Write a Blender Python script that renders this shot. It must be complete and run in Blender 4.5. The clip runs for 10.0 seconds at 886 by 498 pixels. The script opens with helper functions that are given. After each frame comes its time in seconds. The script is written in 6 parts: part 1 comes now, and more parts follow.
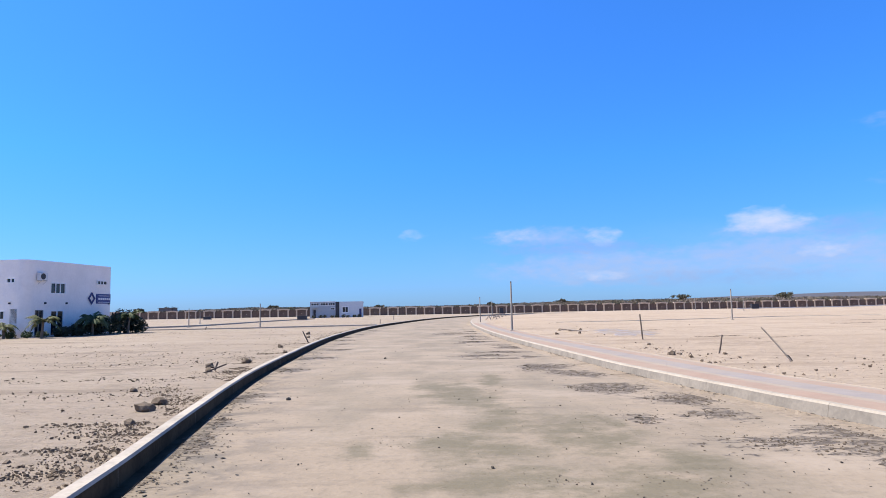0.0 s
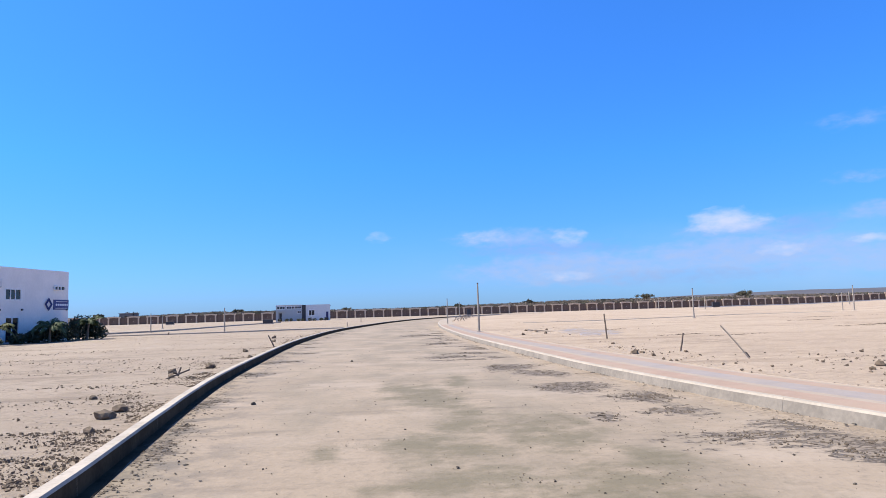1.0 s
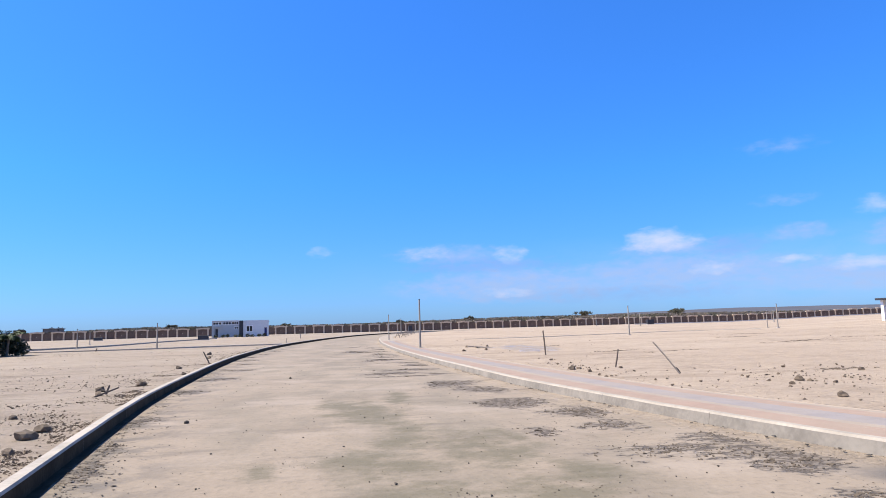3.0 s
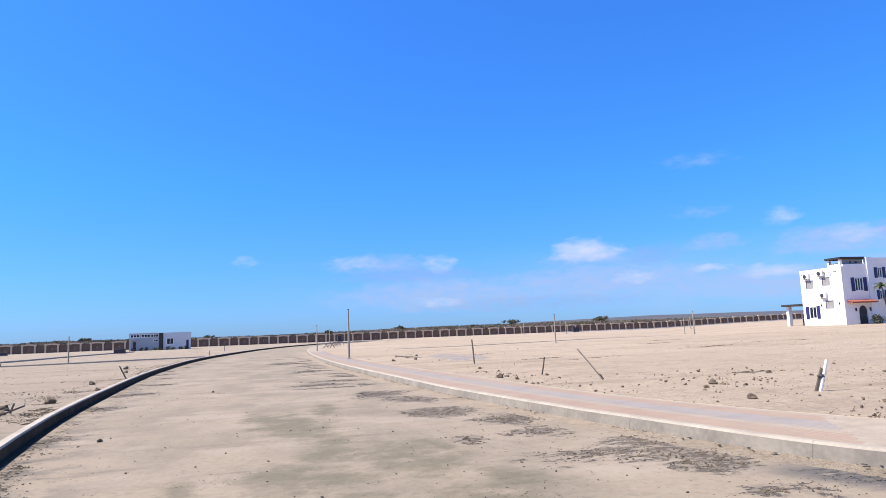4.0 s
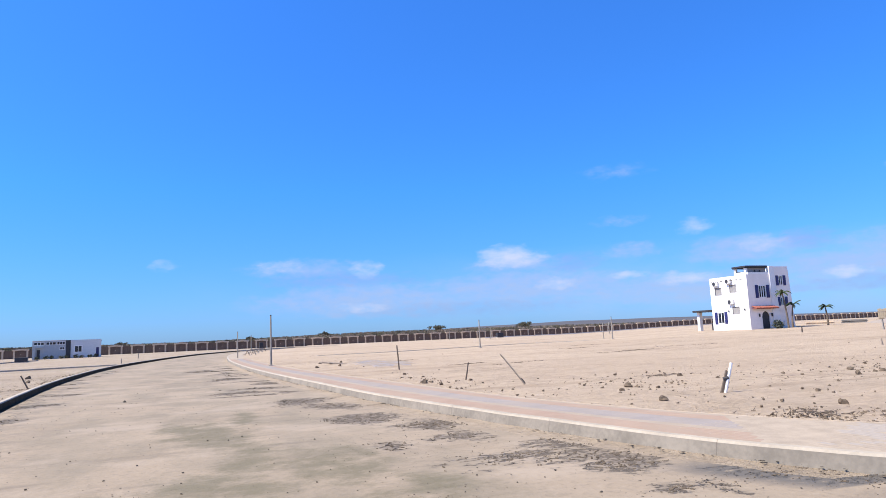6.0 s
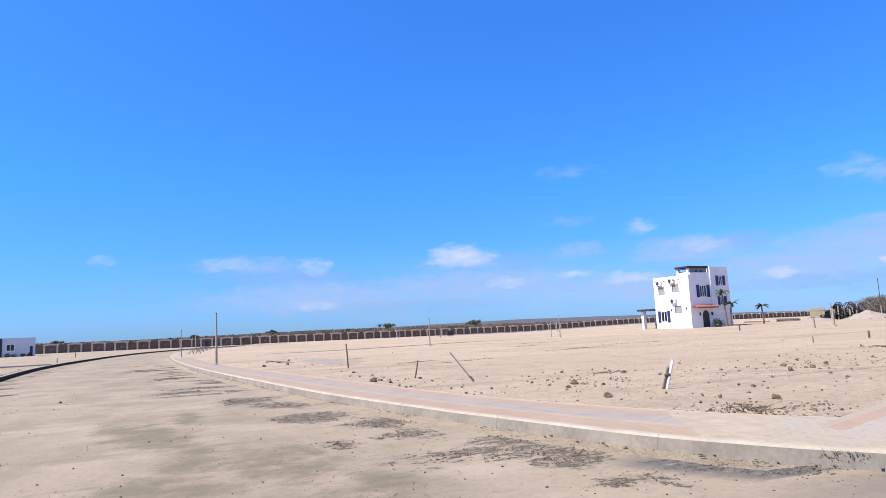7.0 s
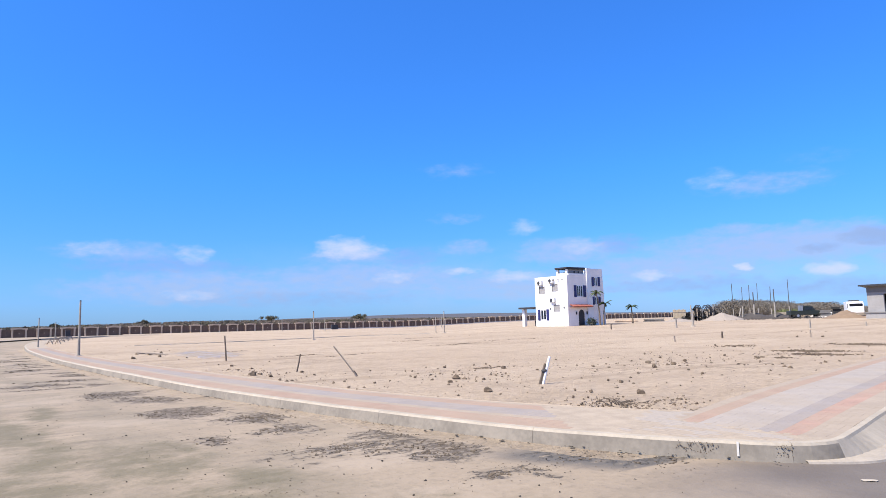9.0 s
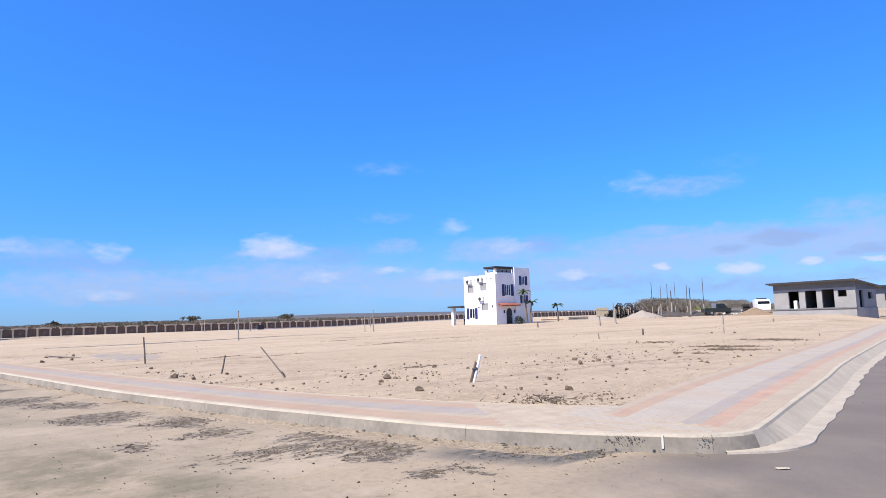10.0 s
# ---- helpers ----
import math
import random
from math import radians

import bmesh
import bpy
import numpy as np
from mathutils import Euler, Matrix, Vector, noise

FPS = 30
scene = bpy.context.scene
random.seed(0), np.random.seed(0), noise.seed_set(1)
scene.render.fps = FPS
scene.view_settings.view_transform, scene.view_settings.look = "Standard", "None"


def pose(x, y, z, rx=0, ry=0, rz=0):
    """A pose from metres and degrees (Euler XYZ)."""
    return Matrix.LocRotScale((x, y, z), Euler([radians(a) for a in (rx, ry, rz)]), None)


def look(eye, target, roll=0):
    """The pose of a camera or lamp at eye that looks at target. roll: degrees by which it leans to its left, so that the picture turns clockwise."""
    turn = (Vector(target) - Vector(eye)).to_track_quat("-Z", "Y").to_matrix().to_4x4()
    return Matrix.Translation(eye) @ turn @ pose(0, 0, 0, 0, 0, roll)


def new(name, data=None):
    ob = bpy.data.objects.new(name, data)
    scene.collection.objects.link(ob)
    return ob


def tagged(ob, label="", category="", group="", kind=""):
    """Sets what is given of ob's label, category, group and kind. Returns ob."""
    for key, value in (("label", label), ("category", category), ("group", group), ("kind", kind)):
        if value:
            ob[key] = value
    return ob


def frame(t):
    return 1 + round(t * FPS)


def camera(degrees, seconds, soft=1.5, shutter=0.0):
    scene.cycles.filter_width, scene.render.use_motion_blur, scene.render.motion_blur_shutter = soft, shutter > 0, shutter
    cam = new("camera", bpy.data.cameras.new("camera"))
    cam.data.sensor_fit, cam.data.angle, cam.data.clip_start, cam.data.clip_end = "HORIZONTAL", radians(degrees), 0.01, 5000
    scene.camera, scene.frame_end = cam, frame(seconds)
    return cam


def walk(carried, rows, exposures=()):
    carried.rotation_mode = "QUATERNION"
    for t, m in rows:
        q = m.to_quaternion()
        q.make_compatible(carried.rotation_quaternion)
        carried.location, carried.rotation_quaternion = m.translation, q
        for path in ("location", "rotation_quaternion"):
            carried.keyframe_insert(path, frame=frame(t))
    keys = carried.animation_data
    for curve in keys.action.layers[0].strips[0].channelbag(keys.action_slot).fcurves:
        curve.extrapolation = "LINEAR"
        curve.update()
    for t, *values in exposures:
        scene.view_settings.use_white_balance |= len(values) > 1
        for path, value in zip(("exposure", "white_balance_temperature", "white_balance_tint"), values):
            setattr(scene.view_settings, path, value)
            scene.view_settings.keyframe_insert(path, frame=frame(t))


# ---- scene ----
cam = camera(67.86, 10.0, soft=0.6)
PATH = [
    (0.0, -0.068, 0.129, 1.6, 95.19, 1.04, 0.00),
    (0.5, -0.055, 0.097, 1.6, 95.21, 1.47, -1.29),
    (1.0, -0.036, 0.076, 1.6, 95.28, 1.71, -2.80),
    (1.5, -0.040, 0.046, 1.6, 95.43, 1.68, -4.24),
    (2.0, -0.041, 0.036, 1.6, 95.73, 1.76, -5.62),
    (3.5, -0.017, -0.022, 1.6, 96.91, 1.67, -10.36),
    (4.0, -0.008, -0.024, 1.6, 97.17, 2.17, -13.90),
    (4.5, 0.001, -0.021, 1.6, 97.41, 2.31, -15.31),
    (5.0, -0.010, -0.040, 1.6, 97.55, 2.11, -16.86),
    (5.5, 0.008, -0.062, 1.6, 97.53, 2.21, -18.35),
    (7.0, 0.006, -0.087, 1.6, 97.08, 2.39, -24.62),
    (7.5, 0.003, -0.112, 1.6, 96.92, 2.21, -26.53),
    (8.0, 0.007, -0.114, 1.6, 96.70, 2.33, -29.38),
    (8.5, 0.022, -0.100, 1.6, 96.51, 2.01, -31.77),
    (9.0, 0.017, -0.078, 1.6, 96.30, 1.29, -34.49),
    (9.5, 0.021, -0.027, 1.6, 96.11, 1.64, -37.62),
    (10.0, 0.001, 0.001, 1.6, 96.06, 1.67, -40.64),
]
walk(cam, [(r[0], pose(*r[1:])) for r in PATH], [(0.0, 0.73), (10.0, 0.73)])

# ---- light ----
SUN_AZ, SUN_EL = -86.0, 53.0          # degrees from +y towards +x, and above the horizon
sun = new("sun", bpy.data.lights.new("sun", "SUN"))
sun.data.energy, sun.data.angle, sun.data.color = 5.0, radians(0.53), (1.0, 0.93, 0.83)
sa, se = radians(SUN_AZ), radians(SUN_EL)
sun.matrix_world = look((0, 0, 0), (-math.sin(sa) * math.cos(se), -math.cos(sa) * math.cos(se), -math.sin(se)))

# clouds: azimuth, elevation, half width, half height (degrees), density
SUNLIT = [
    (26.4, 6.4, 3.0, 1.15, 1.0), (13.9, 5.9, 1.3, 0.9, 0.55), (41.7, 7.9, 1.6, 0.9, 0.6), (30.3, 3.95, 2.0, 0.65, 0.6), (36.2, 4.3, 1.9, 0.4, 0.7),
    (41.0, 3.75, 2.8, 0.6, 0.8), (52.0, 3.4, 1.6, 0.5, 0.9), (59.1, 3.7, 0.85, 0.36, 1.1), (65.1, 3.4, 1.9, 0.62, 1.0), (70.0, 3.7, 0.85, 0.33, 1.1),
    (74.3, 3.5, 0.8, 0.3, 1.0), (57.6, 10.8, 2.2, 0.9, 0.4), (13.8, 2.65, 2.4, 0.42, 0.55), (-2.7, 6.4, 1.2, 0.5, 0.42), (6.5, 6.3, 2.6, 0.7, 0.42), (46.5, 6.1, 2.4, 0.9, 0.45),
]
LAVENDER = [
    (63.5, 5.4, 13.0, 1.6, 0.85), (72.5, 5.0, 6.0, 2.0, 0.8), (14.0, 3.2, 11.0, 1.6, 0.7), (28.0, 3.8, 11.0, 1.6, 0.72), (53.0, 4.0, 10.0, 1.3, 0.65), (26.8, 5.7, 4.2, 1.0, 0.6),
    (45.5, 5.8, 5.0, 1.3, 0.7), (36.7, 6.4, 2.6, 0.8, 0.5), (58.8, 6.6, 3.4, 0.75, 0.6), (61.0, 10.2, 5.6, 1.0, 0.45), (35.8, 13.0, 3.0, 0.7, 0.27), (35.8, 8.9, 2.6, 0.6, 0.3),
    (73.0, 7.3, 4.0, 1.0, 0.5), (65.0, 11.8, 3.0, 0.8, 0.17), (9.0, 6.0, 6.0, 0.9, 0.5), (41.0, 3.0, 12.0, 1.4, 0.62),
]
SHADED = [
    (64.4, 5.0, 2.0, 0.5, 0.8), (68.8, 5.6, 3.4, 0.8, 0.9), (74.0, 4.3, 2.2, 0.5, 0.7), (49.5, 6.2, 3.0, 0.9, 0.6), (12.0, 5.0, 8.0, 0.8, 0.55), (55.0, 2.6, 9.0, 0.7, 0.6),
    (31.8, 5.7, 3.2, 0.9, 0.5), (64.0, 2.0, 10.0, 0.9, 0.6), (22.0, 2.2, 12.0, 0.8, 0.45), (73.0, 2.4, 5.0, 0.8, 0.55),
]
world = bpy.data.worlds.new("world")
scene.world = world
world.use_nodes = True
wt = world.node_tree
wt.nodes.clear()


def wnode(kind, **values):
    n = wt.nodes.new(kind)
    for key, value in values.items():
        n.inputs[int(key[1:])].default_value = value
    return n


def wmath(op, a, b=None, c=None):
    n = wt.nodes.new("ShaderNodeMath")
    n.operation = op
    for i, v in enumerate((a, b, c)):
        if v is None:
            continue
        if isinstance(v, (int, float)):
            n.inputs[i].default_value = v
        else:
            wt.links.new(v, n.inputs[i])
    return n.outputs[0]


sky = wt.nodes.new("ShaderNodeTexSky")
sky.sky_type, sky.sun_disc = "NISHITA", False
sky.sun_elevation, sky.sun_rotation = se, sa
sky.altitude, sky.air_density, sky.dust_density, sky.ozone_density = 0, 1.0, 0.3, 3.0
coords = wt.nodes.new("ShaderNodeTexCoord")
split = wt.nodes.new("ShaderNodeSeparateXYZ")
wt.links.new(coords.outputs["Generated"], split.inputs[0])
az = wmath("MULTIPLY", wmath("ARCTAN2", split.outputs[0], split.outputs[1]), 57.2958)
el = wmath("MULTIPLY", wmath("ARCSINE", split.outputs[2]), 57.2958)
flat = wt.nodes.new("ShaderNodeCombineXYZ")
wt.links.new(az, flat.inputs[0])
wt.links.new(wmath("MULTIPLY", el, 2.2), flat.inputs[1])
puff = wnode("ShaderNodeTexNoise", _2=0.75, _3=5.0, _4=0.55)
wt.links.new(flat.outputs[0], puff.inputs["Vector"])
streak = wnode("ShaderNodeTexNoise", _2=0.16, _3=5.0, _4=0.6)
wt.links.new(flat.outputs[0], streak.inputs["Vector"])
warp = wnode("ShaderNodeTexNoise", _2=0.42, _3=3.0, _4=0.55)
wt.links.new(flat.outputs[0], warp.inputs["Vector"])
bend = wt.nodes.new("ShaderNodeSeparateXYZ")
wt.links.new(warp.outputs["Color"], bend.inputs[0])
az_w = wmath("ADD", az, wmath("MULTIPLY_ADD", bend.outputs[0], 3.0, -1.5))
el_w = wmath("ADD", el, wmath("MULTIPLY_ADD", bend.outputs[1], 1.1, -0.55))


def cloud_field(masses, rag, low, high):
    """Soft masses broken up by noise."""
    total = None
    for ca, ce, wa, we, dens in masses:
        dx = wmath("MULTIPLY_ADD", az_w, 1 / wa, -ca / wa)
        dy = wmath("MULTIPLY_ADD", el_w, 1 / we, -ce / we)
        r2 = wmath("MULTIPLY_ADD", dx, dx, wmath("MULTIPLY", dy, dy))
        g = wmath("MAXIMUM", wmath("MULTIPLY_ADD", r2, -dens * 0.8, dens), 0.0)
        total = g if total is None else wmath("MAXIMUM", total, g)
    broken = wmath("ADD", total, wmath("MULTIPLY_ADD", puff.outputs[0], rag, -rag * 0.5))
    n = wnode("ShaderNodeMapRange", _1=low, _2=high)
    n.interpolation_type = "SMOOTHSTEP"
    wt.links.new(broken, n.inputs[0])
    return wmath("MULTIPLY", n.outputs[0], wmath("MINIMUM", wmath("MULTIPLY", total, 4.0), 1.0))


cloud = wmath("MULTIPLY", cloud_field(SUNLIT, 0.95, -0.05, 1.45), 0.95)
lavender = wmath("MULTIPLY", cloud_field(LAVENDER, 1.0, -0.05, 1.0), 0.85)
shade = wmath("MULTIPLY", cloud_field(SHADED, 0.9, 0.0, 0.95), 0.75)
band = wmath("MAXIMUM", wmath("SUBTRACT", 1.0, wmath("ABSOLUTE", wmath("MULTIPLY", wmath("SUBTRACT", el, 3.0), 1 / 4.2))), 0.0)
veil = wmath("MULTIPLY", wmath("MINIMUM", wmath("MAXIMUM", wmath("MULTIPLY_ADD", streak.outputs[0], 2.6, -0.75), 0.0), 1.0), band)
side = wmath("MINIMUM", wmath("MAXIMUM", wmath("MULTIPLY_ADD", az, 1 / 45.0, 0.1), 0.0), 1.0)
veil = wmath("MULTIPLY", wmath("MULTIPLY", veil, side), 1.0)
amount = wmath("MULTIPLY", veil, 0.6)
grade = wt.nodes.new("ShaderNodeMix")
grade.data_type, grade.blend_type = "RGBA", "MULTIPLY"
grade.inputs[0].default_value = 1.0
wt.links.new(sky.outputs[0], grade.inputs[6])
ramp = wt.nodes.new("ShaderNodeValToRGB")
wt.links.new(wmath("MULTIPLY", el, 1 / 90.0), ramp.inputs[0])
for place, tint in ((0.0, (0.47, 0.87, 1.87)), (0.05, (0.47, 0.97, 1.97)), (0.14, (0.42, 1.20, 2.27)), (0.33, (0.50, 1.38, 2.75)), (0.6, (0.60, 0.85, 1.15))):
    stop = ramp.color_ramp.elements[0] if place == 0.0 else ramp.color_ramp.elements.new(place)
    stop.color = (*(v / 3 for v in tint), 1)
ramp.color_ramp.elements[-1].position = 1.0
ramp.color_ramp.elements[-1].color = (0.17, 0.19, 0.23, 1)
triple = wt.nodes.new("ShaderNodeMix")
triple.data_type, triple.blend_type, triple.clamp_result = "RGBA", "MULTIPLY", False
triple.inputs[0].default_value = 1.0
wt.links.new(ramp.outputs[0], triple.inputs[6])
triple.inputs[7].default_value = (3, 3, 3, 1)
wt.links.new(triple.outputs[2], grade.inputs[7])
layer = grade.outputs[2]
for factor, tone in ((amount, (4.4, 6.1, 9.2)), (lavender, (4.3, 5.7, 9.0)), (shade, (3.2, 4.7, 8.2)), (cloud, (7.0, 7.7, 10.1))):
    mixer = wt.nodes.new("ShaderNodeMix")
    mixer.data_type = "RGBA"
    wt.links.new(factor, mixer.inputs[0])
    wt.links.new(layer, mixer.inputs[6])
    mixer.inputs[7].default_value = (*tone, 1)
    layer = mixer.outputs[2]
back = wnode("ShaderNodeBackground", _1=0.0603)
wt.links.new(layer, back.inputs[0])
wout = wt.nodes.new("ShaderNodeOutputWorld")
wt.links.new(back.outputs[0], wout.inputs[0])


# ---- materials ----
class Mat:
    """A small builder for node materials."""

    def __init__(self, name, rough=0.8, metal=0.0):
        self.m = bpy.data.materials.new(name)
        self.m.use_nodes = True
        self.t = self.m.node_tree
        self.b = self.t.nodes["Principled BSDF"]
        self.b.inputs["Roughness"].default_value = rough
        self.b.inputs["Metallic"].default_value = metal
        self.tc = self.t.nodes.new("ShaderNodeTexCoord")

    def node(self, kind, **props):
        n = self.t.nodes.new(kind)
        return n

    def put(self, socket, v):
        if isinstance(v, (int, float)):
            socket.default_value = v
        elif isinstance(v, tuple):
            socket.default_value = (*v, 1) if len(v) == 3 and socket.type == "RGBA" else v
        else:
            self.t.links.new(v, socket)

    def math(self, op, a, b=None, c=None, clamp=False):
        n = self.t.nodes.new("ShaderNodeMath")
        n.operation, n.use_clamp = op, clamp
        for i, v in enumerate((a, b, c)):
            if v is not None:
                self.put(n.inputs[i], v)
        return n.outputs[0]

    def noise(self, scale, detail=4.0, rough=0.55, vector=None, stretch=None):
        n = self.t.nodes.new("ShaderNodeTexNoise")
        n.inputs["Scale"].default_value = scale
        n.inputs["Detail"].default_value = detail
        n.inputs["Roughness"].default_value = rough
        v = vector or self.tc.outputs["Object"]
        if stretch:
            mp = self.t.nodes.new("ShaderNodeMapping")
            mp.inputs["Scale"].default_value = stretch
            self.t.links.new(v, mp.inputs[0])
            v = mp.outputs[0]
        self.t.links.new(v, n.inputs["Vector"])
        return n.outputs[0]

    def step(self, v, lo, hi):
        n = self.t.nodes.new("ShaderNodeMapRange")
        n.interpolation_type = "SMOOTHSTEP"
        self.put(n.inputs[0], v)
        n.inputs[1].default_value, n.inputs[2].default_value = lo, hi
        return n.outputs[0]

    def mix(self, f, a, b, mode="MIX"):
        n = self.t.nodes.new("ShaderNodeMix")
        n.data_type, n.blend_type = "RGBA", mode
        self.put(n.inputs[0], f)
        self.put(n.inputs[6], a)
        self.put(n.inputs[7], b)
        return n.outputs[2]

    def attribute(self, name):
        n = self.t.nodes.new("ShaderNodeAttribute")
        n.attribute_name = name
        return n.outputs["Fac"]

    def color(self, c):
        self.put(self.b.inputs["Base Color"], c)
        return self

    def bump(self, h, dist=0.01, strength=0.5):
        n = self.t.nodes.new("ShaderNodeBump")
        n.inputs["Strength"].default_value, n.inputs["Distance"].default_value = strength, dist
        self.put(n.inputs["Height"], h)
        self.t.links.new(n.outputs[0], self.b.inputs["Normal"])
        return self


SAND = (0.335, 0.268, 0.197)


def plain(name, c, rough=0.7, metal=0.0, vary=0.25, scale=3.0, bump=0.0, island=0.0, dust=0.0):
    """A worn paint or raw surface: one colour with stains at two scales."""
    m = Mat(name, rough, metal)
    big, fine = m.noise(scale, 5), m.noise(scale * 9, 3)
    f = m.math("ADD", m.math("MULTIPLY", big, 0.65), m.math("MULTIPLY", fine, 0.35))
    dark, light = tuple(x * (1 - vary) for x in c), tuple(min(1, x * (1 + vary)) for x in c)
    col = m.mix(m.step(f, 0.3, 0.7), dark, light)
    if island:
        geo = m.t.nodes.new("ShaderNodeNewGeometry")
        col = m.mix(m.math("MULTIPLY", geo.outputs["Random Per Island"], island), col, tuple(x * 0.55 for x in c))
    if dust:
        col = m.mix(m.math("MULTIPLY_ADD", m.step(m.noise(0.9, 6, 0.6), 0.35, 0.7), dust, dust * 0.45), col, SAND)
    m.color(col)
    if bump:
        m.bump(fine, bump)
    return m.m




def sand_base(m, SAND=SAND):
    """Pale dusty sand with broad tone changes and grain."""
    broad, mid, fine = m.noise(0.07, 4), m.noise(0.6, 6, 0.62), m.noise(9.0, 5, 0.65)
    c = m.mix(m.step(broad, 0.35, 0.68), tuple(a * b for a, b in zip(SAND, (0.93, 0.915, 0.90))), tuple(a * b for a, b in zip(SAND, (1.05, 1.05, 1.05))))
    c = m.mix(m.math("MULTIPLY", m.step(m.noise(0.22, 5, 0.6, stretch=(0.5, 1.4, 1)), 0.5, 0.7), 0.6), c, tuple(a * b for a, b in zip(SAND, (0.80, 0.78, 0.76))))
    c = m.mix(m.math("MULTIPLY", m.step(mid, 0.48, 0.74), 0.55), c, tuple(a * b for a, b in zip(SAND, (0.70, 0.68, 0.64))))
    c = m.mix(m.math("MULTIPLY", m.step(fine, 0.5, 0.68), 0.5), c, tuple(a * 0.6 for a in SAND))
    c = m.mix(m.math("MULTIPLY", m.step(fine, 0.46, 0.3), 0.5), c, tuple(a * 1.12 for a in SAND))
    return c, mid, fine


def lot_material(name, tone):
    m = Mat(name, 0.95)
    SAND = tone
    c, mid, fine = sand_base(m, tone)
    clods = m.noise(2.6, 8, 0.74, stretch=(0.6, 2.0, 1.0))
    where = m.step(m.noise(0.13, 3), 0.5, 0.68)
    f = m.math("MULTIPLY", m.step(clods, 0.48, 0.61), m.math("MULTIPLY_ADD", where, 0.75, 0.25))
    c = m.mix(m.math("MULTIPLY", f, 0.88), c, tuple(a * b for a, b in zip(SAND, (0.42, 0.4, 0.38))))
    tracks = m.step(m.noise(0.5, 5, 0.6, stretch=(0.12, 1.0, 1.0)), 0.55, 0.7)
    c = m.mix(m.math("MULTIPLY", tracks, 0.8), c, tuple(a * b for a, b in zip(SAND, (0.6, 0.57, 0.53))))
    m.color(c)
    m.bump(m.math("ADD", m.math("MULTIPLY", mid, 1.0), m.math("ADD", m.math("MULTIPLY", fine, 0.35), m.math("MULTIPLY", clods, 0.6))), 0.16, 0.9)
    return m.m


def road_material():
    """Sand blown over asphalt: the lane coordinate U is metres from the kerb, V metres along it."""
    m = Mat("dusty_road", 0.93)
    uv = m.t.nodes.new("ShaderNodeUVMap")
    uv.uv_map = "lane"
    sp = m.t.nodes.new("ShaderNodeSeparateXYZ")
    m.t.links.new(uv.outputs[0], sp.inputs[0])
    u = sp.outputs[0]
    pos = m.t.nodes.new("ShaderNodeSeparateXYZ")
    m.t.links.new(m.tc.outputs["Object"], pos.inputs[0])
    x, y = pos.outputs[0], pos.outputs[1]
    c, mid, fine = sand_base(m)
    c = m.mix(1.0, c, (0.91, 0.905, 0.885), "MULTIPLY")
    asphalt = m.mix(m.step(m.noise(40, 3), 0.3, 0.7), (0.075, 0.055, 0.037), (0.128, 0.098, 0.070))
    # olive, damp-looking dust in long soft swathes
    sw = m.step(m.noise(0.55, 5, 0.55, stretch=(1.3, 0.42, 1)), 0.42, 0.68)
    fresh = m.math("MULTIPLY_ADD", m.math("MULTIPLY", m.step(x, 2.4, 3.6), m.step(y, 8.5, 6.8)), -0.85, 1.0)   # fresh pale sand near the corner
    sw = m.math("MULTIPLY", sw, fresh)
    c = m.mix(m.math("MULTIPLY", sw, 0.55), c, (0.178, 0.150, 0.106))
    mud = m.math("MULTIPLY", m.math("MULTIPLY", m.step(u, 1.6, 3.4), m.step(u, 6.6, 4.4)), m.step(m.noise(0.8, 6, 0.6), 0.42, 0.62))
    c = m.mix(m.math("MULTIPLY", m.math("MULTIPLY", mud, fresh), 0.45), c, (0.175, 0.146, 0.104))
    smear = m.step(m.noise(1.4, 6, 0.68, stretch=(0.6, 1.3, 1)), 0.52, 0.72)
    c = m.mix(m.math("MULTIPLY", m.math("MULTIPLY", smear, fresh), 0.4), c, (0.195, 0.158, 0.115))
    drag = m.step(m.noise(0.9, 7, 0.7, stretch=(0.35, 1.6, 1)), 0.53, 0.66)
    c = m.mix(m.math("MULTIPLY", m.math("MULTIPLY", drag, fresh), 0.5), c, (0.165, 0.133, 0.098))
    pale = m.step(m.noise(0.45, 6, 0.62, stretch=(0.8, 1.0, 1)), 0.5, 0.66)
    c = m.mix(m.math("MULTIPLY", pale, 0.6), c, (0.350, 0.282, 0.214))
    # damp, churned dust the colour of olive clay
    clay = m.attribute("clay")
    rough_edge = m.noise(1.5, 8, 0.72, stretch=(0.9, 1.0, 1))
    damp = m.step(m.math("ADD", clay, m.math("MULTIPLY_ADD", rough_edge, 3.2, -1.6)), 0.1, 1.1)
    damp = m.math("MULTIPLY", damp, m.step(clay, 0.0, 0.35))
    c = m.mix(m.math("MULTIPLY", damp, 0.88), c, (0.142, 0.120, 0.074))
    clumps = m.math("MULTIPLY", damp, m.step(m.noise(7.5, 6, 0.72), 0.57, 0.66))
    c = m.mix(m.math("MULTIPLY", clumps, 0.55), c, (0.095, 0.076, 0.049))
    # bare, crazed asphalt crust
    bare = m.attribute("bare")
    rag = m.noise(4.2, 7, 0.72, stretch=(0.75, 1.2, 1))
    f = m.math("ADD", bare, m.math("MULTIPLY_ADD", rag, 2.6, -1.3))
    c = m.mix(m.math("MULTIPLY", m.math("MULTIPLY", m.step(f, 0.2, 0.75), m.step(bare, 0.04, 0.4)), 0.72), c, (0.172, 0.139, 0.104))
    net = m.math("ABSOLUTE", m.math("SUBTRACT", m.noise(5.5, 5, 0.6, stretch=(0.8, 1.2, 1)), 0.5))
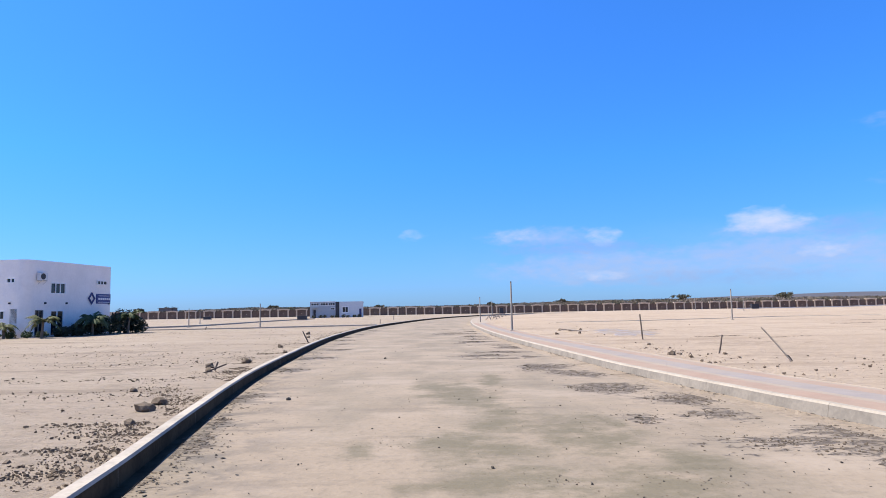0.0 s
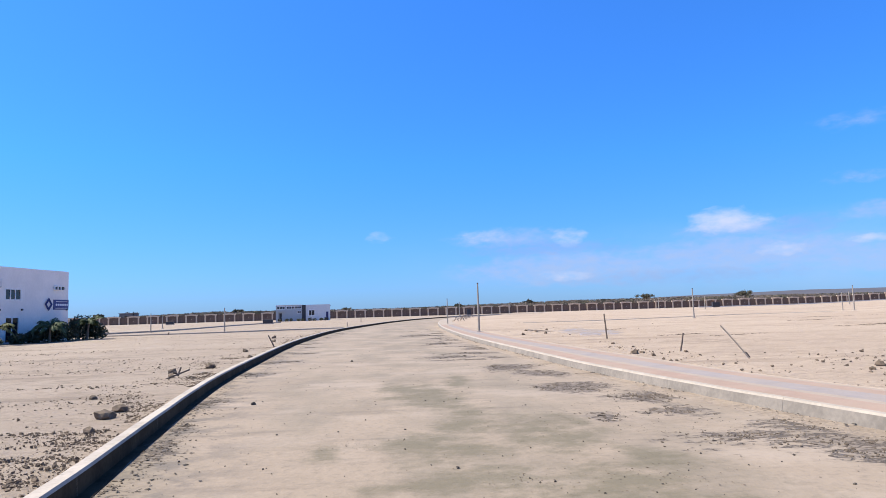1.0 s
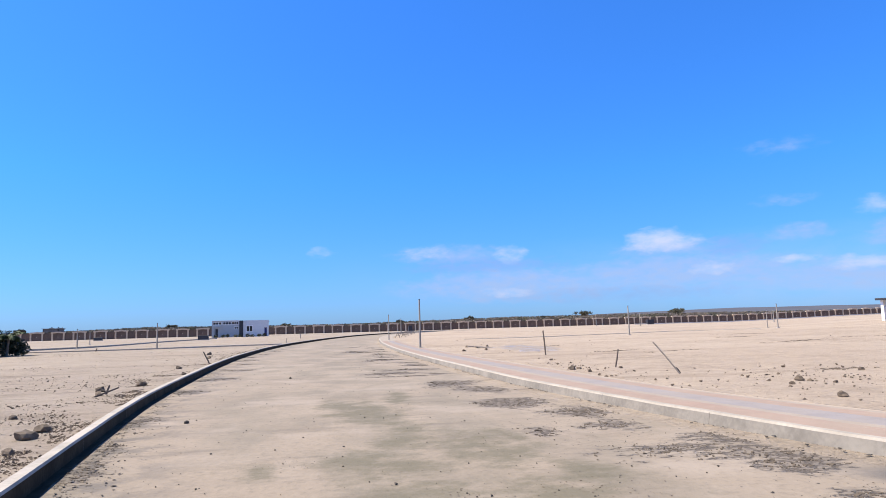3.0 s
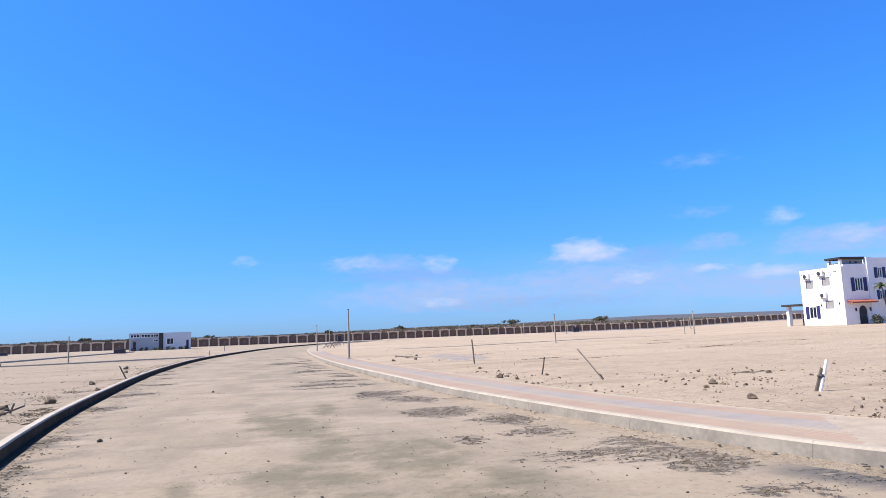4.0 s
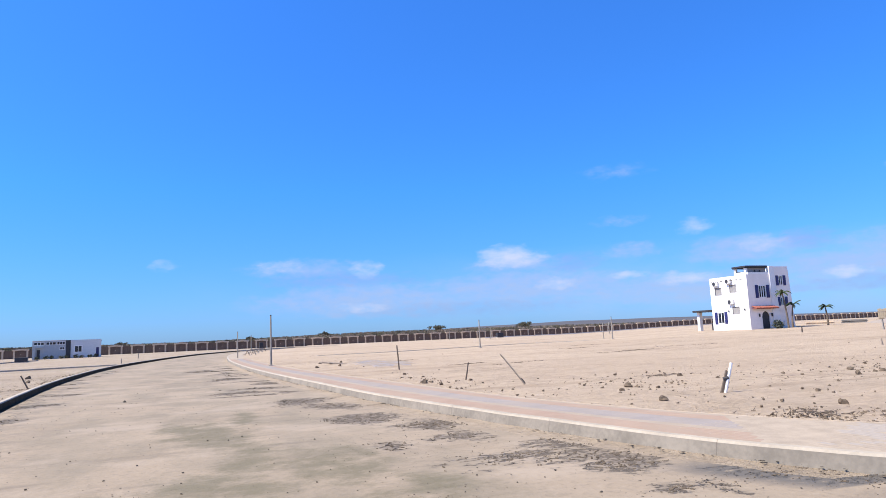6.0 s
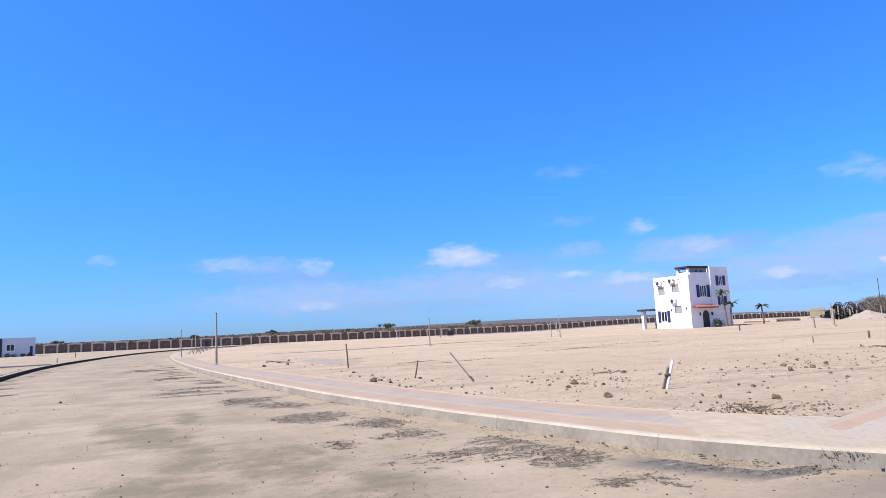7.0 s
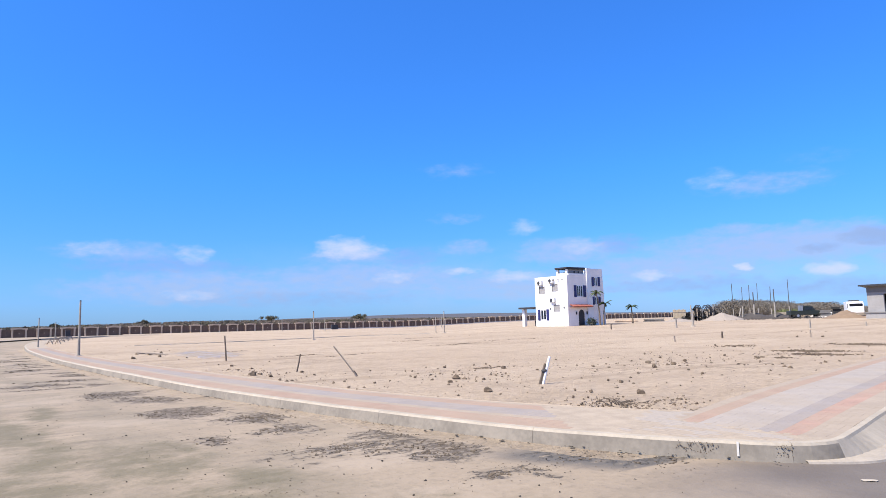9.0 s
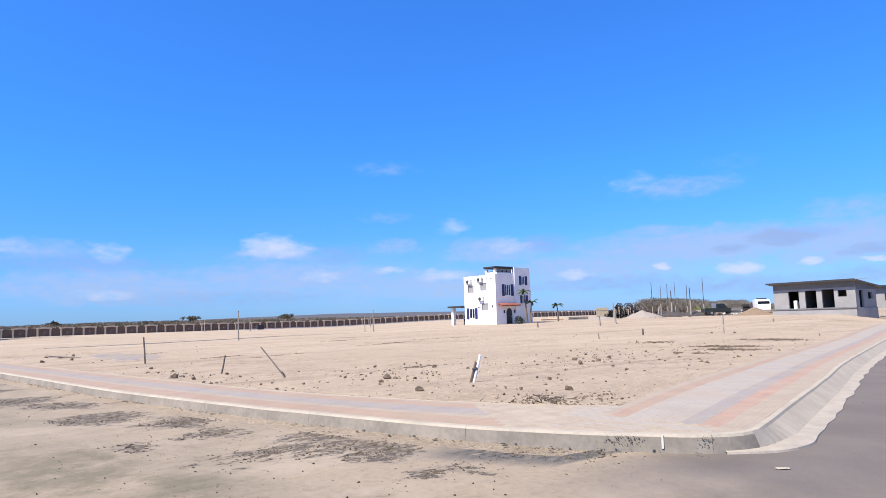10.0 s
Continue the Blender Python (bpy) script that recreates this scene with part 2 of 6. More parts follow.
    hard = m.math("MULTIPLY", m.math("MULTIPLY", m.step(f, 0.45, 0.7), m.step(bare, 0.05, 0.3)), m.step(net, 0.06, 0.025))
    c = m.mix(m.math("MULTIPLY", hard, 0.85), c, asphalt)
    # grit along the far kerb
    lb = m.step(u, 6.9, 8.6)
    f2 = m.math("MULTIPLY", m.step(m.noise(1.6, 5, 0.65), 0.44, 0.62), lb)
    c = m.mix(m.math("MULTIPLY", f2, 0.72), c, (0.120, 0.102, 0.082))
    # clean asphalt where the side street begins
    wob = m.math("MULTIPLY_ADD", m.noise(0.9, 5, 0.6), 2.6, -1.3)
    a1 = m.math("MULTIPLY", m.step(m.math("ADD", x, wob), 3.9, 6.9), m.step(m.math("ADD", m.math("ADD", y, m.math("MULTIPLY", m.math("MAXIMUM", m.math("SUBTRACT", x, 8.0), 0.0), -0.26)), m.math("MULTIPLY", wob, 0.5)), 4.9, 3.6))
    lane = m.mix(m.step(m.noise(0.8, 5), 0.3, 0.7), (0.122, 0.101, 0.087), (0.150, 0.126, 0.108))
    lane = m.mix(m.math("MULTIPLY", m.step(m.noise(60, 2), 0.5, 0.7), 0.25), lane, (0.099, 0.092, 0.086))
    c = m.mix(a1, c, lane)
    a2x = m.math("MULTIPLY", m.step(u, 1.3, 0.75), m.math("MULTIPLY", m.step(y, 4.2, 4.9), m.step(m.math("ADD", y, m.math("MULTIPLY", wob, 0.4)), 6.9, 6.0)))
    c = m.mix(m.math("MULTIPLY", a2x, m.step(rag, 0.26, 0.48)), c, (0.112, 0.099, 0.086))
    m.color(c)
    m.bump(m.math("ADD", m.math("MULTIPLY", mid, 0.6), m.math("ADD", m.math("MULTIPLY", fine, 0.3), m.math("MULTIPLY", hard, -0.5))), 0.05, 0.8)
    return m.m


M_LOT, M_ROAD = lot_material("lot_sand", tuple(a * 1.06 for a in SAND)), road_material()
M_LOT2 = lot_material("pale_graded_sand", tuple(a * b for a, b in zip(SAND, (1.30, 1.265, 1.245))))
M_KERB = plain("kerb_concrete", (0.40, 0.345, 0.280), 0.85, vary=0.2, scale=2.2, bump=0.004)
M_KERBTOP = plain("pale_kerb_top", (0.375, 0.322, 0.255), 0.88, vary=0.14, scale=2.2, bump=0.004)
M_KERBFACE = plain("darker_kerb_face", (0.222, 0.192, 0.154), 0.88, vary=0.25, scale=1.6, bump=0.004)
# near black, for the left kerb's road face and the painted shade strip below
M_DARKFACE = plain("near_black_concrete", (0.062, 0.044, 0.027), 0.9, vary=0.35, scale=2.2, bump=0.004)
M_GUTTER = plain("gutter_concrete", (0.345, 0.298, 0.246), 0.9, vary=0.15, scale=3, bump=0.004)
M_DARKFACE.node_tree.nodes["Principled BSDF"].inputs["Specular IOR Level"].default_value = 0.08
M_BED = plain("paver_bedding", (0.345, 0.280, 0.212), 0.95, vary=0.15, scale=4)
M_PINK = plain("pink_pavers", (0.325, 0.218, 0.160), 0.9, vary=0.12, scale=2, island=0.05, dust=0.4)
M_BLUE = plain("grey_blue_pavers", (0.265, 0.236, 0.226), 0.9, vary=0.1, scale=2, island=0.04, dust=0.35)
M_GREY = plain("pale_grey_pavers", (0.335, 0.295, 0.262), 0.9, vary=0.1, scale=2, island=0.04, dust=0.4)
M_RED = plain("red_pavers", (0.36, 0.218, 0.168), 0.9, vary=0.14, scale=2, island=0.06, dust=0.42)
M_CREAM = plain("cream_pavers", (0.335, 0.272, 0.212), 0.9, vary=0.12, scale=2, island=0.06, dust=0.42)
M_WHITE = plain("white_wall_paint", (0.80, 0.79, 0.78), 0.75, vary=0.05, scale=0.8)
M_WHITE2 = plain("white_trim", (0.78, 0.77, 0.76), 0.6, vary=0.04)
M_LILAC = plain("grey_white_render", (0.85, 0.79, 0.74), 0.8, vary=0.06, scale=0.7)
M_BLUEPAINT = plain("blue_shutter_paint", (0.02, 0.022, 0.11), 0.5, vary=0.2)
M_DARK = plain("dark_charcoal", (0.03, 0.03, 0.035), 0.6, vary=0.3)
M_SCREEN = plain("grey_window_screen", (0.277, 0.264, 0.257), 0.8, vary=0.12)
# raw block darkened so the rooms behind the doorways look deep in shade
M_RAW = plain("shade_dark_raw_block", (0.10, 0.092, 0.085), 0.95, vary=0.2, scale=1.5)
M_TILE = plain("terracotta_tile", (0.277, 0.086, 0.059), 0.8, vary=0.25, scale=8)
M_FENCE = plain("brown_block_wall", (0.139, 0.092, 0.066), 0.9, vary=0.28, scale=0.6, bump=0.01)
M_FRAME = plain("tan_concrete_frame", (0.60, 0.46, 0.32), 0.85, vary=0.2, scale=1.0)
M_CEMENT = plain("grey_cement_render", (0.277, 0.264, 0.254), 0.9, vary=0.13, scale=0.9, bump=0.003)
M_CEMENT_D = plain("dark_concrete", (0.158, 0.149, 0.142), 0.9, vary=0.18, scale=1.0)
M_HUT = plain("blue_grey_render", (0.36, 0.39, 0.41), 0.8, vary=0.07)
M_HUT2 = plain("pale_grey_render", (0.60, 0.62, 0.63), 0.8, vary=0.06)
M_POST = plain("pale_concrete_pole", (0.297, 0.264, 0.224), 0.85, vary=0.2, scale=2)
M_WOOD = plain("weathered_wood", (0.112, 0.086, 0.066), 0.9, vary=0.35, scale=6, bump=0.003)
M_WOODP = plain("pale_raw_wood", (0.33, 0.27, 0.21), 0.9, vary=0.25, scale=6, bump=0.003)
M_ROCK = plain("brown_clod", (0.132, 0.097, 0.066), 0.95, vary=0.35, scale=7, bump=0.01)
M_GRIT = plain("dark_grit", (0.066, 0.055, 0.043), 0.95, vary=0.35, scale=9)
M_CRUST = plain("asphalt_crust", (0.108, 0.079, 0.052), 0.95, vary=0.3, scale=5, bump=0.006, island=0.8, dust=0.14)
M_TRUNK = plain("palm_trunk", (0.158, 0.119, 0.086), 0.95, vary=0.3, scale=6)
M_PALM = plain("palm_frond", (0.045, 0.07, 0.02), 0.75, vary=0.35, scale=4, island=0.45)
M_PALMY = plain("yellow_palm_frond", (0.085, 0.095, 0.025), 0.75, vary=0.35, scale=4, island=0.45)
M_SHRUB = plain("dark_shrub_leaf", (0.035, 0.045, 0.022), 0.6, vary=0.4, scale=4, island=0.45)
M_SCRUB = plain("dry_scrub", (0.155, 0.128, 0.102), 0.95, vary=0.3, scale=0.1, island=0.3)
M_SCRUBG = plain("dusty_green_scrub", (0.095, 0.088, 0.055), 0.95, vary=0.35, scale=0.2, island=0.45)
M_HILL = plain("far_hill", (0.079, 0.076, 0.083), 1.0, vary=0.18, scale=0.01)
M_SITE = plain("grey_brown_bush", (0.155, 0.135, 0.11), 0.95, vary=0.3, scale=0.3, island=0.08)
M_WEED = plain("green_weed", (0.13, 0.15, 0.045), 0.9, vary=0.3, scale=0.5, island=0.4)
M_HEAP = plain("pale_sand_heap", (0.304, 0.257, 0.218), 0.95, vary=0.1, scale=2, bump=0.03)
M_HEAPD = plain("dark_soil_heap", (0.066, 0.056, 0.050), 0.95, vary=0.25, scale=2, bump=0.03)
M_HEAPB = plain("brown_soil_heap", (0.218, 0.152, 0.099), 0.95, vary=0.15, scale=2, bump=0.03)
M_TANK = plain("cream_plastic_tank", (0.363, 0.297, 0.205), 0.5, vary=0.08)
M_CARPAINT = plain("dark_green_car_paint", (0.02, 0.026, 0.022), 0.3, vary=0.2)
M_VAN = plain("white_car_paint", (0.75, 0.75, 0.76), 0.35, vary=0.05)
M_RUBBER = plain("tyre_rubber", (0.02, 0.02, 0.02), 0.85, vary=0.2)
M_STEEL = plain("grey_steel", (0.45, 0.45, 0.46), 0.4, 0.8, vary=0.15)
M_RUST = plain("rusty_rebar", (0.085, 0.066, 0.055), 0.8, 0.2, vary=0.3, scale=2)
M_AC = plain("white_metal_casing", (0.66, 0.65, 0.64), 0.5, vary=0.08)
M_SIGN = plain("navy_sign_panel", (0.03, 0.045, 0.18), 0.5, vary=0.1)
M_CLOD = plain("brown_earth_clod", (0.145, 0.108, 0.074), 0.95, vary=0.35, scale=9, bump=0.01)
M_PALE = plain("weathered_whitewash", (0.50, 0.47, 0.43), 0.8, vary=0.2, scale=1.0)
M_STRIPE = plain("white_lettering", (0.78, 0.78, 0.80), 0.6, vary=0.04)
M_TARP = plain("black_plastic_sheet", (0.018, 0.017, 0.016), 0.8, vary=0.4, scale=2, bump=0.02)


def puddle_material():
    m = Mat("damp_sand", 0.18)
    m.color(m.mix(m.step(m.noise(1.5, 5), 0.4, 0.6), (0.27, 0.22, 0.165), (0.32, 0.25, 0.185)))
    m.put(m.b.inputs["Roughness"], m.math("MULTIPLY_ADD", m.step(m.noise(1.3, 5), 0.36, 0.6), 0.6, 0.34))
    return m.m


M_PUDDLE = puddle_material()


def glass_material():
    m = Mat("window_glass", 0.06)
    m.color((0.012, 0.014, 0.02))
    m.b.inputs["Specular IOR Level"].default_value = 0.6
    return m.m


M_GLASS = glass_material()


# ---- builders ----
rng = random.Random(7)


def mesh_of(name, bm, mats):
    me = bpy.data.meshes.new(name)
    bm.to_mesh(me)
    bm.free()
    for mt in mats if isinstance(mats, (list, tuple)) else (mats,):
        me.materials.append(mt)
    return me


def part(name, bm, mat, parent, label=""):
    """Links a bmesh as one mesh object under a thing or a part."""
    ob = new(name, mesh_of(name, bm, mat))
    ob.parent = parent
    return tagged(ob, label)


def thing(name, at, label, category, group="", kind=""):
    ob = new(name)
    ob.matrix_basis = at
    return tagged(ob, label, category, group, kind)


def single(name, bm, mat, label, category, group="", kind="", at=None):
    ob = new(name, mesh_of(name, bm, mat))
    if at is not None:
        ob.matrix_basis = at
    return tagged(ob, label, category, group, kind)


def box(x0, x1, y0, y1, z0, z1, bevel=0.0, bm=None):
    own = bmesh.new() if bm is None else bm
    r = bmesh.ops.create_cube(own, size=1.0, matrix=Matrix.Translation(((x0 + x1) / 2, (y0 + y1) / 2, (z0 + z1) / 2)) @ Matrix.Diagonal((x1 - x0, y1 - y0, z1 - z0, 1)))
    if bevel:
        es = {e for v in r["verts"] for e in v.link_edges}
        bmesh.ops.bevel(own, geom=list(es), offset=bevel, segments=1, affect="EDGES")
    return own


def rod(p, q, r0, r1=None, n=8, bm=None, cap=True):
    """A tapered round bar from p to q."""
    own = bmesh.new() if bm is None else bm
    p, q = Vector(p), Vector(q)
    r1 = r0 if r1 is None else r1
    turn = (q - p).to_track_quat("Z", "Y").to_matrix().to_4x4()
    bmesh.ops.create_cone(own, cap_ends=cap, segments=n, radius1=r0, radius2=r1, depth=(q - p).length, matrix=Matrix.Translation((p + q) / 2) @ turn)
    return own


def wall_bm(length, height, thick, holes=()):
    """An upright wall along +x, outside at y=0 and inside at y=thick, with openings (x0, x1, z0, z1) cut through."""
    xs = sorted({0.0, length, *(h[0] for h in holes), *(h[1] for h in holes)})
    zs = sorted({0.0, height, *(h[2] for h in holes), *(h[3] for h in holes)})
    bm = bmesh.new()
    seen = {}

    def vert(x, y, z):
        key = (round(x, 4), round(y, 4), round(z, 4))
        if key not in seen:
            seen[key] = bm.verts.new(key)
        return seen[key]

    def solid(i, k):
        if not (0 <= i < len(xs) - 1 and 0 <= k < len(zs) - 1):
            return False
        cx, cz = (xs[i] + xs[i + 1]) / 2, (zs[k] + zs[k + 1]) / 2
        return not any(h[0] < cx < h[1] and h[2] < cz < h[3] for h in holes)

    def face(*pts):
        bm.faces.new([vert(*p) for p in pts])

    for i in range(len(xs) - 1):
        for k in range(len(zs) - 1):
            if not solid(i, k):
                continue
            a, b, c, d = xs[i], xs[i + 1], zs[k], zs[k + 1]
            face((a, 0, c), (b, 0, c), (b, 0, d), (a, 0, d))
            face((b, thick, c), (a, thick, c), (a, thick, d), (b, thick, d))
            if not solid(i - 1, k):
                face((a, thick, c), (a, 0, c), (a, 0, d), (a, thick, d))
            if not solid(i + 1, k):
                face((b, 0, c), (b, thick, c), (b, thick, d), (b, 0, d))
            if not solid(i, k - 1):
                face((a, thick, c), (b, thick, c), (b, 0, c), (a, 0, c))
            if not solid(i, k + 1):
                face((a, 0, d), (b, 0, d), (b, thick, d), (a, thick, d))
    return bm


def frame_bm(w, h, bar, depth, proud=0.02):
    """A window frame round an opening of that size, with its corner at the origin."""
    bm = bmesh.new()
    for a in ((0, w, 0, bar), (0, w, h - bar, h), (0, bar, bar, h - bar), (w - bar, w, bar, h - bar)):
        box(a[0], a[1], -proud, depth, a[2], a[3], bm=bm)
    return bm


def window(parent, m, w, h, panes=2, bar=0.06, frame_mat=None, shutters=0.0, glass=None, louvre=True):
    """A framed window with its panes, and shutters folded back on the wall; m puts its lower corner on the wall."""
    fr = part("window", frame_bm(w, h, bar, 0.08), frame_mat or M_WHITE2, parent, "")
    fr.matrix_basis = m
    inner = w - 2 * bar
    for i in range(panes):
        pw = inner / panes
        pn = part("pane", box(bar + i * pw + 0.02, bar + (i + 1) * pw - 0.02, 0.05, 0.06, bar, h - bar), glass or M_GLASS, fr, "dark glass pane" if glass is None else "")
        if i:
            part("mullion", box(bar + i * pw - 0.04, bar + i * pw + 0.04, 0.0, 0.08, bar + 0.001, h - bar - 0.001), frame_mat or M_WHITE2, fr)
    if shutters:
        for x0 in (-shutters - 0.03, w + 0.03):
            bm = box(x0, x0 + shutters, -0.07, -0.02, -0.02, h + 0.02, 0.008)
            if louvre:
                for k in range(8):
                    z = 0.08 + k * (h - 0.16) / 8
                    box(x0 + 0.04, x0 + shutters - 0.04, -0.085, -0.068, z, z + (h - 0.16) / 16, bm=bm)
            part("shutter", bm, M_BLUEPAINT, fr, "dark blue wooden shutter")
    return fr


def ac_unit(parent, m, w=0.85, h=0.6):
    body = part("air_conditioner", box(0, w, -0.32, -0.02, 0, h, 0.02), M_AC, parent, "white outdoor air-conditioning unit on a bracket")
    body.matrix_basis = m
    bm = bmesh.new()
    bmesh.ops.create_cone(bm, cap_ends=True, segments=20, radius1=h * 0.4, radius2=h * 0.4, depth=0.03, matrix=pose(w * 0.36, -0.335, h / 2, 90))
    part("fan_grille", bm, M_DARK, body, "round dark fan grille")
    for x in (0.12, w - 0.12):
        bm = box(x - 0.02, x + 0.02, -0.36, -0.0, -0.05, -0.005)
        rod((x, -0.3, -0.05), (x, -0.01, -0.3), 0.015, n=6, bm=bm)
        part("bracket", bm, M_STEEL, body)
    return body


# ---- lie of the land ----
def smooth01(v, lo, hi):
    t = min(1.0, max(0.0, (v - lo) / (hi - lo)))
    return t * t * (3 - 2 * t)


def rise(x, y):
    """How far the lots climb towards the building site."""
    az_deg = math.degrees(math.atan2(x, y))
    u = x * 0.966 + y * 0.259
    soft = math.log1p(math.exp(min(30, (u - 35) / 8))) * 8
    pad = 0.15 * math.exp(-((x - 83) ** 2 + (y - 29) ** 2) / (2 * 9.0 ** 2))
    clear = smooth01(y - 6.1 - 0.222 * (x - 8.7), 0.0, 5.0)          # level with the pavement along the side street
    return (min(1.1, 0.0115 * soft) * smooth01(az_deg, 30, 43) + pad) * clear


def lot_right_z(x, y):
    return 0.17 + rise(x, y)


def lot_left_z(x, y):
    return 0.09


def curve(pts, step):
    """Points at even steps along a smooth line through pts."""
    p = [Vector((*a, 0)) for a in pts]
    out = []
    for i in range(len(p) - 1):
        a, b, c, d = p[max(0, i - 1)], p[i], p[i + 1], p[min(len(p) - 1, i + 2)]
        for k in range(24):
            t = k / 24
            out.append(0.5 * ((2 * b) + (c - a) * t + (2 * a - 5 * b + 4 * c - d) * t * t + (3 * b - a - 3 * c + d) * t ** 3))
    out.append(p[-1])
    res, left = [out[0]], step
    for a, b in zip(out, out[1:]):
        d = (b - a).length
        while d >= left:
            a = a + (b - a) * (left / d)
            res.append(a.copy())
            d -= left
            left = step
        left -= d
    return res


def offsets(line, dist):
    """The line moved sideways (to its right) by dist."""
    res = []
    for i, p in enumerate(line):
        d = (line[min(i + 1, len(line) - 1)] - line[max(i - 1, 0)]).normalized()
        res.append(p + Vector((d.y, -d.x, 0)) * dist)
    return res


LEFT_BASE = [(-1.2, -14), (-1.75, -6), (-2.3, 0), (-2.72, 3.5), (-3.06, 6.11), (-3.52, 8.9), (-4.13, 12.7), (-4.6, 16.2), (-5.05, 20.8), (-5.85, 30.6),
             (-6.3, 40), (-6.4, 55), (-5.4, 71), (-2.2, 98), (3.0, 122), (14, 148), (34, 166)]
RIGHT_BASE = [(30, 150), (17, 136), (9.5, 120), (5.5, 103), (3.4, 82), (2.6, 62), (2.62, 45), (3.05, 32.5), (3.7, 22.6), (4.17, 16.4), (4.83, 11.64), (5.37, 8.72), (5.8, 6.75),
              (6.33, 5.35), (6.88, 4.35), (7.12, 3.98), (7.45, 3.68), (7.85, 3.56), (8.4, 3.66), (10.06, 4.06), (14.5, 5.1), (19.2, 6.25), (30.3, 8.6), (54, 13.6), (110, 25)]
left_line = curve(LEFT_BASE, 0.5)
right_line = curve(RIGHT_BASE, 0.2)


def sheet(name, rows, mat, label, zf, kind="structure", category="ground", uv=None):
    """A grid mesh from rows of points; zf gives the height."""
    n = len(rows[0])
    verts = [(p.x, p.y, zf(p.x, p.y)) for row in rows for p in row]
    faces = [(i * n + j, i * n + j + 1, (i + 1) * n + j + 1, (i + 1) * n + j) for i in range(len(rows) - 1) for j in range(n - 1)]
    me = bpy.data.meshes.new(name)
    me.from_pydata(verts, [], faces)
    if sum(pl.normal.z for pl in me.polygons) < 0:
        me.flip_normals()
    me.materials.append(mat)
    me.polygons.foreach_set("use_smooth", [True] * len(me.polygons))
    if uv:
        layer = me.uv_layers.new(name="lane")
        for loop in me.loops:
            layer.data[loop.index].uv = uv[loop.vertex_index]
    ob = new(name, me)
    return tagged(ob, label, category, "", kind)


def bumpy(zf, amp):
    def f(x, y):
        near = 1.0 / (1.0 + ((x * x + y * y) / 900.0))
        return zf(x, y) + amp * (noise.noise((x * 0.7, y * 0.7, 3.1)) * (0.35 + 0.65 * near) + 0.5 * near * noise.noise((x * 2.3, y * 2.3, 8.0)))
    return f


# far ground
radii = [0, 8, 20, 45, 90, 160, 260, 420, 700, 1200, 2200, 4200]
sheet("ground", [[Vector((r * math.sin(a * math.pi / 24), r * math.cos(a * math.pi / 24), 0)) for a in range(49)] for r in radii], M_LOT,
      "flat pale sandy ground reaching to the horizon", lambda x, y: -0.03)


# main road between its kerbs
right_up = [p for p in reversed(right_line) if p.x < 6.9 or p.y > 40]
left_up = curve(LEFT_BASE, 0.5)
N_ALONG, N_ACROSS = 300, 64
rows, lanes = [], []
L_ext = [p for p in left_up]
R_ext = [Vector((60, -16, 0)), Vector((60, 2.6, 0))] + [p for p in right_up if p.y > 4.3]


def along(line, f):
    k = f * (len(line) - 1)
    i = min(int(k), len(line) - 2)
    return line[i].lerp(line[i + 1], k - i)


def at_y(line, y):
    for a, b in zip(line, line[1:]):
        if a.y <= y <= b.y:
            return a.lerp(b, (y - a.y) / max(1e-6, b.y - a.y))
    return line[-1] if y > line[-1].y else line[0]


for i in range(N_ALONG + 1):
    y = -13.5 + (145 + 13.5) * (i / N_ALONG) ** 1.5
    a, b = at_y(L_ext, y), at_y(R_ext, y)
    row = [a.lerp(b, j / N_ACROSS) for j in range(N_ACROSS + 1)]
    rows.append(row)
    for j, p in enumerate(row):
        lanes.append(((b - a).length * (1 - j / N_ACROSS) if y > 4.3 else 8.9 - (p.x - a.x), y))
road = sheet("road", rows, M_ROAD, "wide asphalt road buried under pale blown sand with dark bare patches", lambda x, y: 0.005 * noise.noise((x * 0.8, y * 0.8, 1)), uv=lanes, category="road")

# where the crust lies bare (x, y, half widths) and where the dust is damp clay
BARE = [(3.95, 7.9, 0.55, 0.5), (4.75, 7.0, 0.5, 0.42), (4.8, 8.5, 0.38, 0.25), (3.85, 9.8, 0.4, 0.3), (4.05, 11.5, 0.3, 0.6), (4.45, 5.5, 0.28, 0.1), (4.98, 5.4, 0.2, 0.1),
        (5.95, 5.5, 0.35, 0.35), (6.45, 4.75, 0.4, 0.22), (3.15, 13.1, 0.6, 0.6), (3.75, 11.5, 0.45, 0.35), (2.7, 9.7, 0.28, 0.4), (3.25, 16.0, 0.45, 0.6), (2.5, 18.0, 0.6, 0.9),
        (-2.95, 6.5, 0.3, 0.35), (-3.2, 8.4, 0.26, 0.5), (-3.4, 10.1, 0.2, 0.4), (-3.85, 12.6, 0.25, 0.7)]
far_rng = random.Random(4)
for k in range(26):
    y = 19 + k * 1.4 + far_rng.uniform(-0.9, 0.9)
    BARE.append((at_y(R_ext, y).x - far_rng.uniform(0.5, 2.4), y, far_rng.uniform(0.25, 1.0), far_rng.uniform(0.12, 0.5)))
    if k % 3 == 0:
        BARE.append((at_y(L_ext, y).x + far_rng.uniform(0.3, 1.1), y, far_rng.uniform(0.3, 0.6), 0.4))
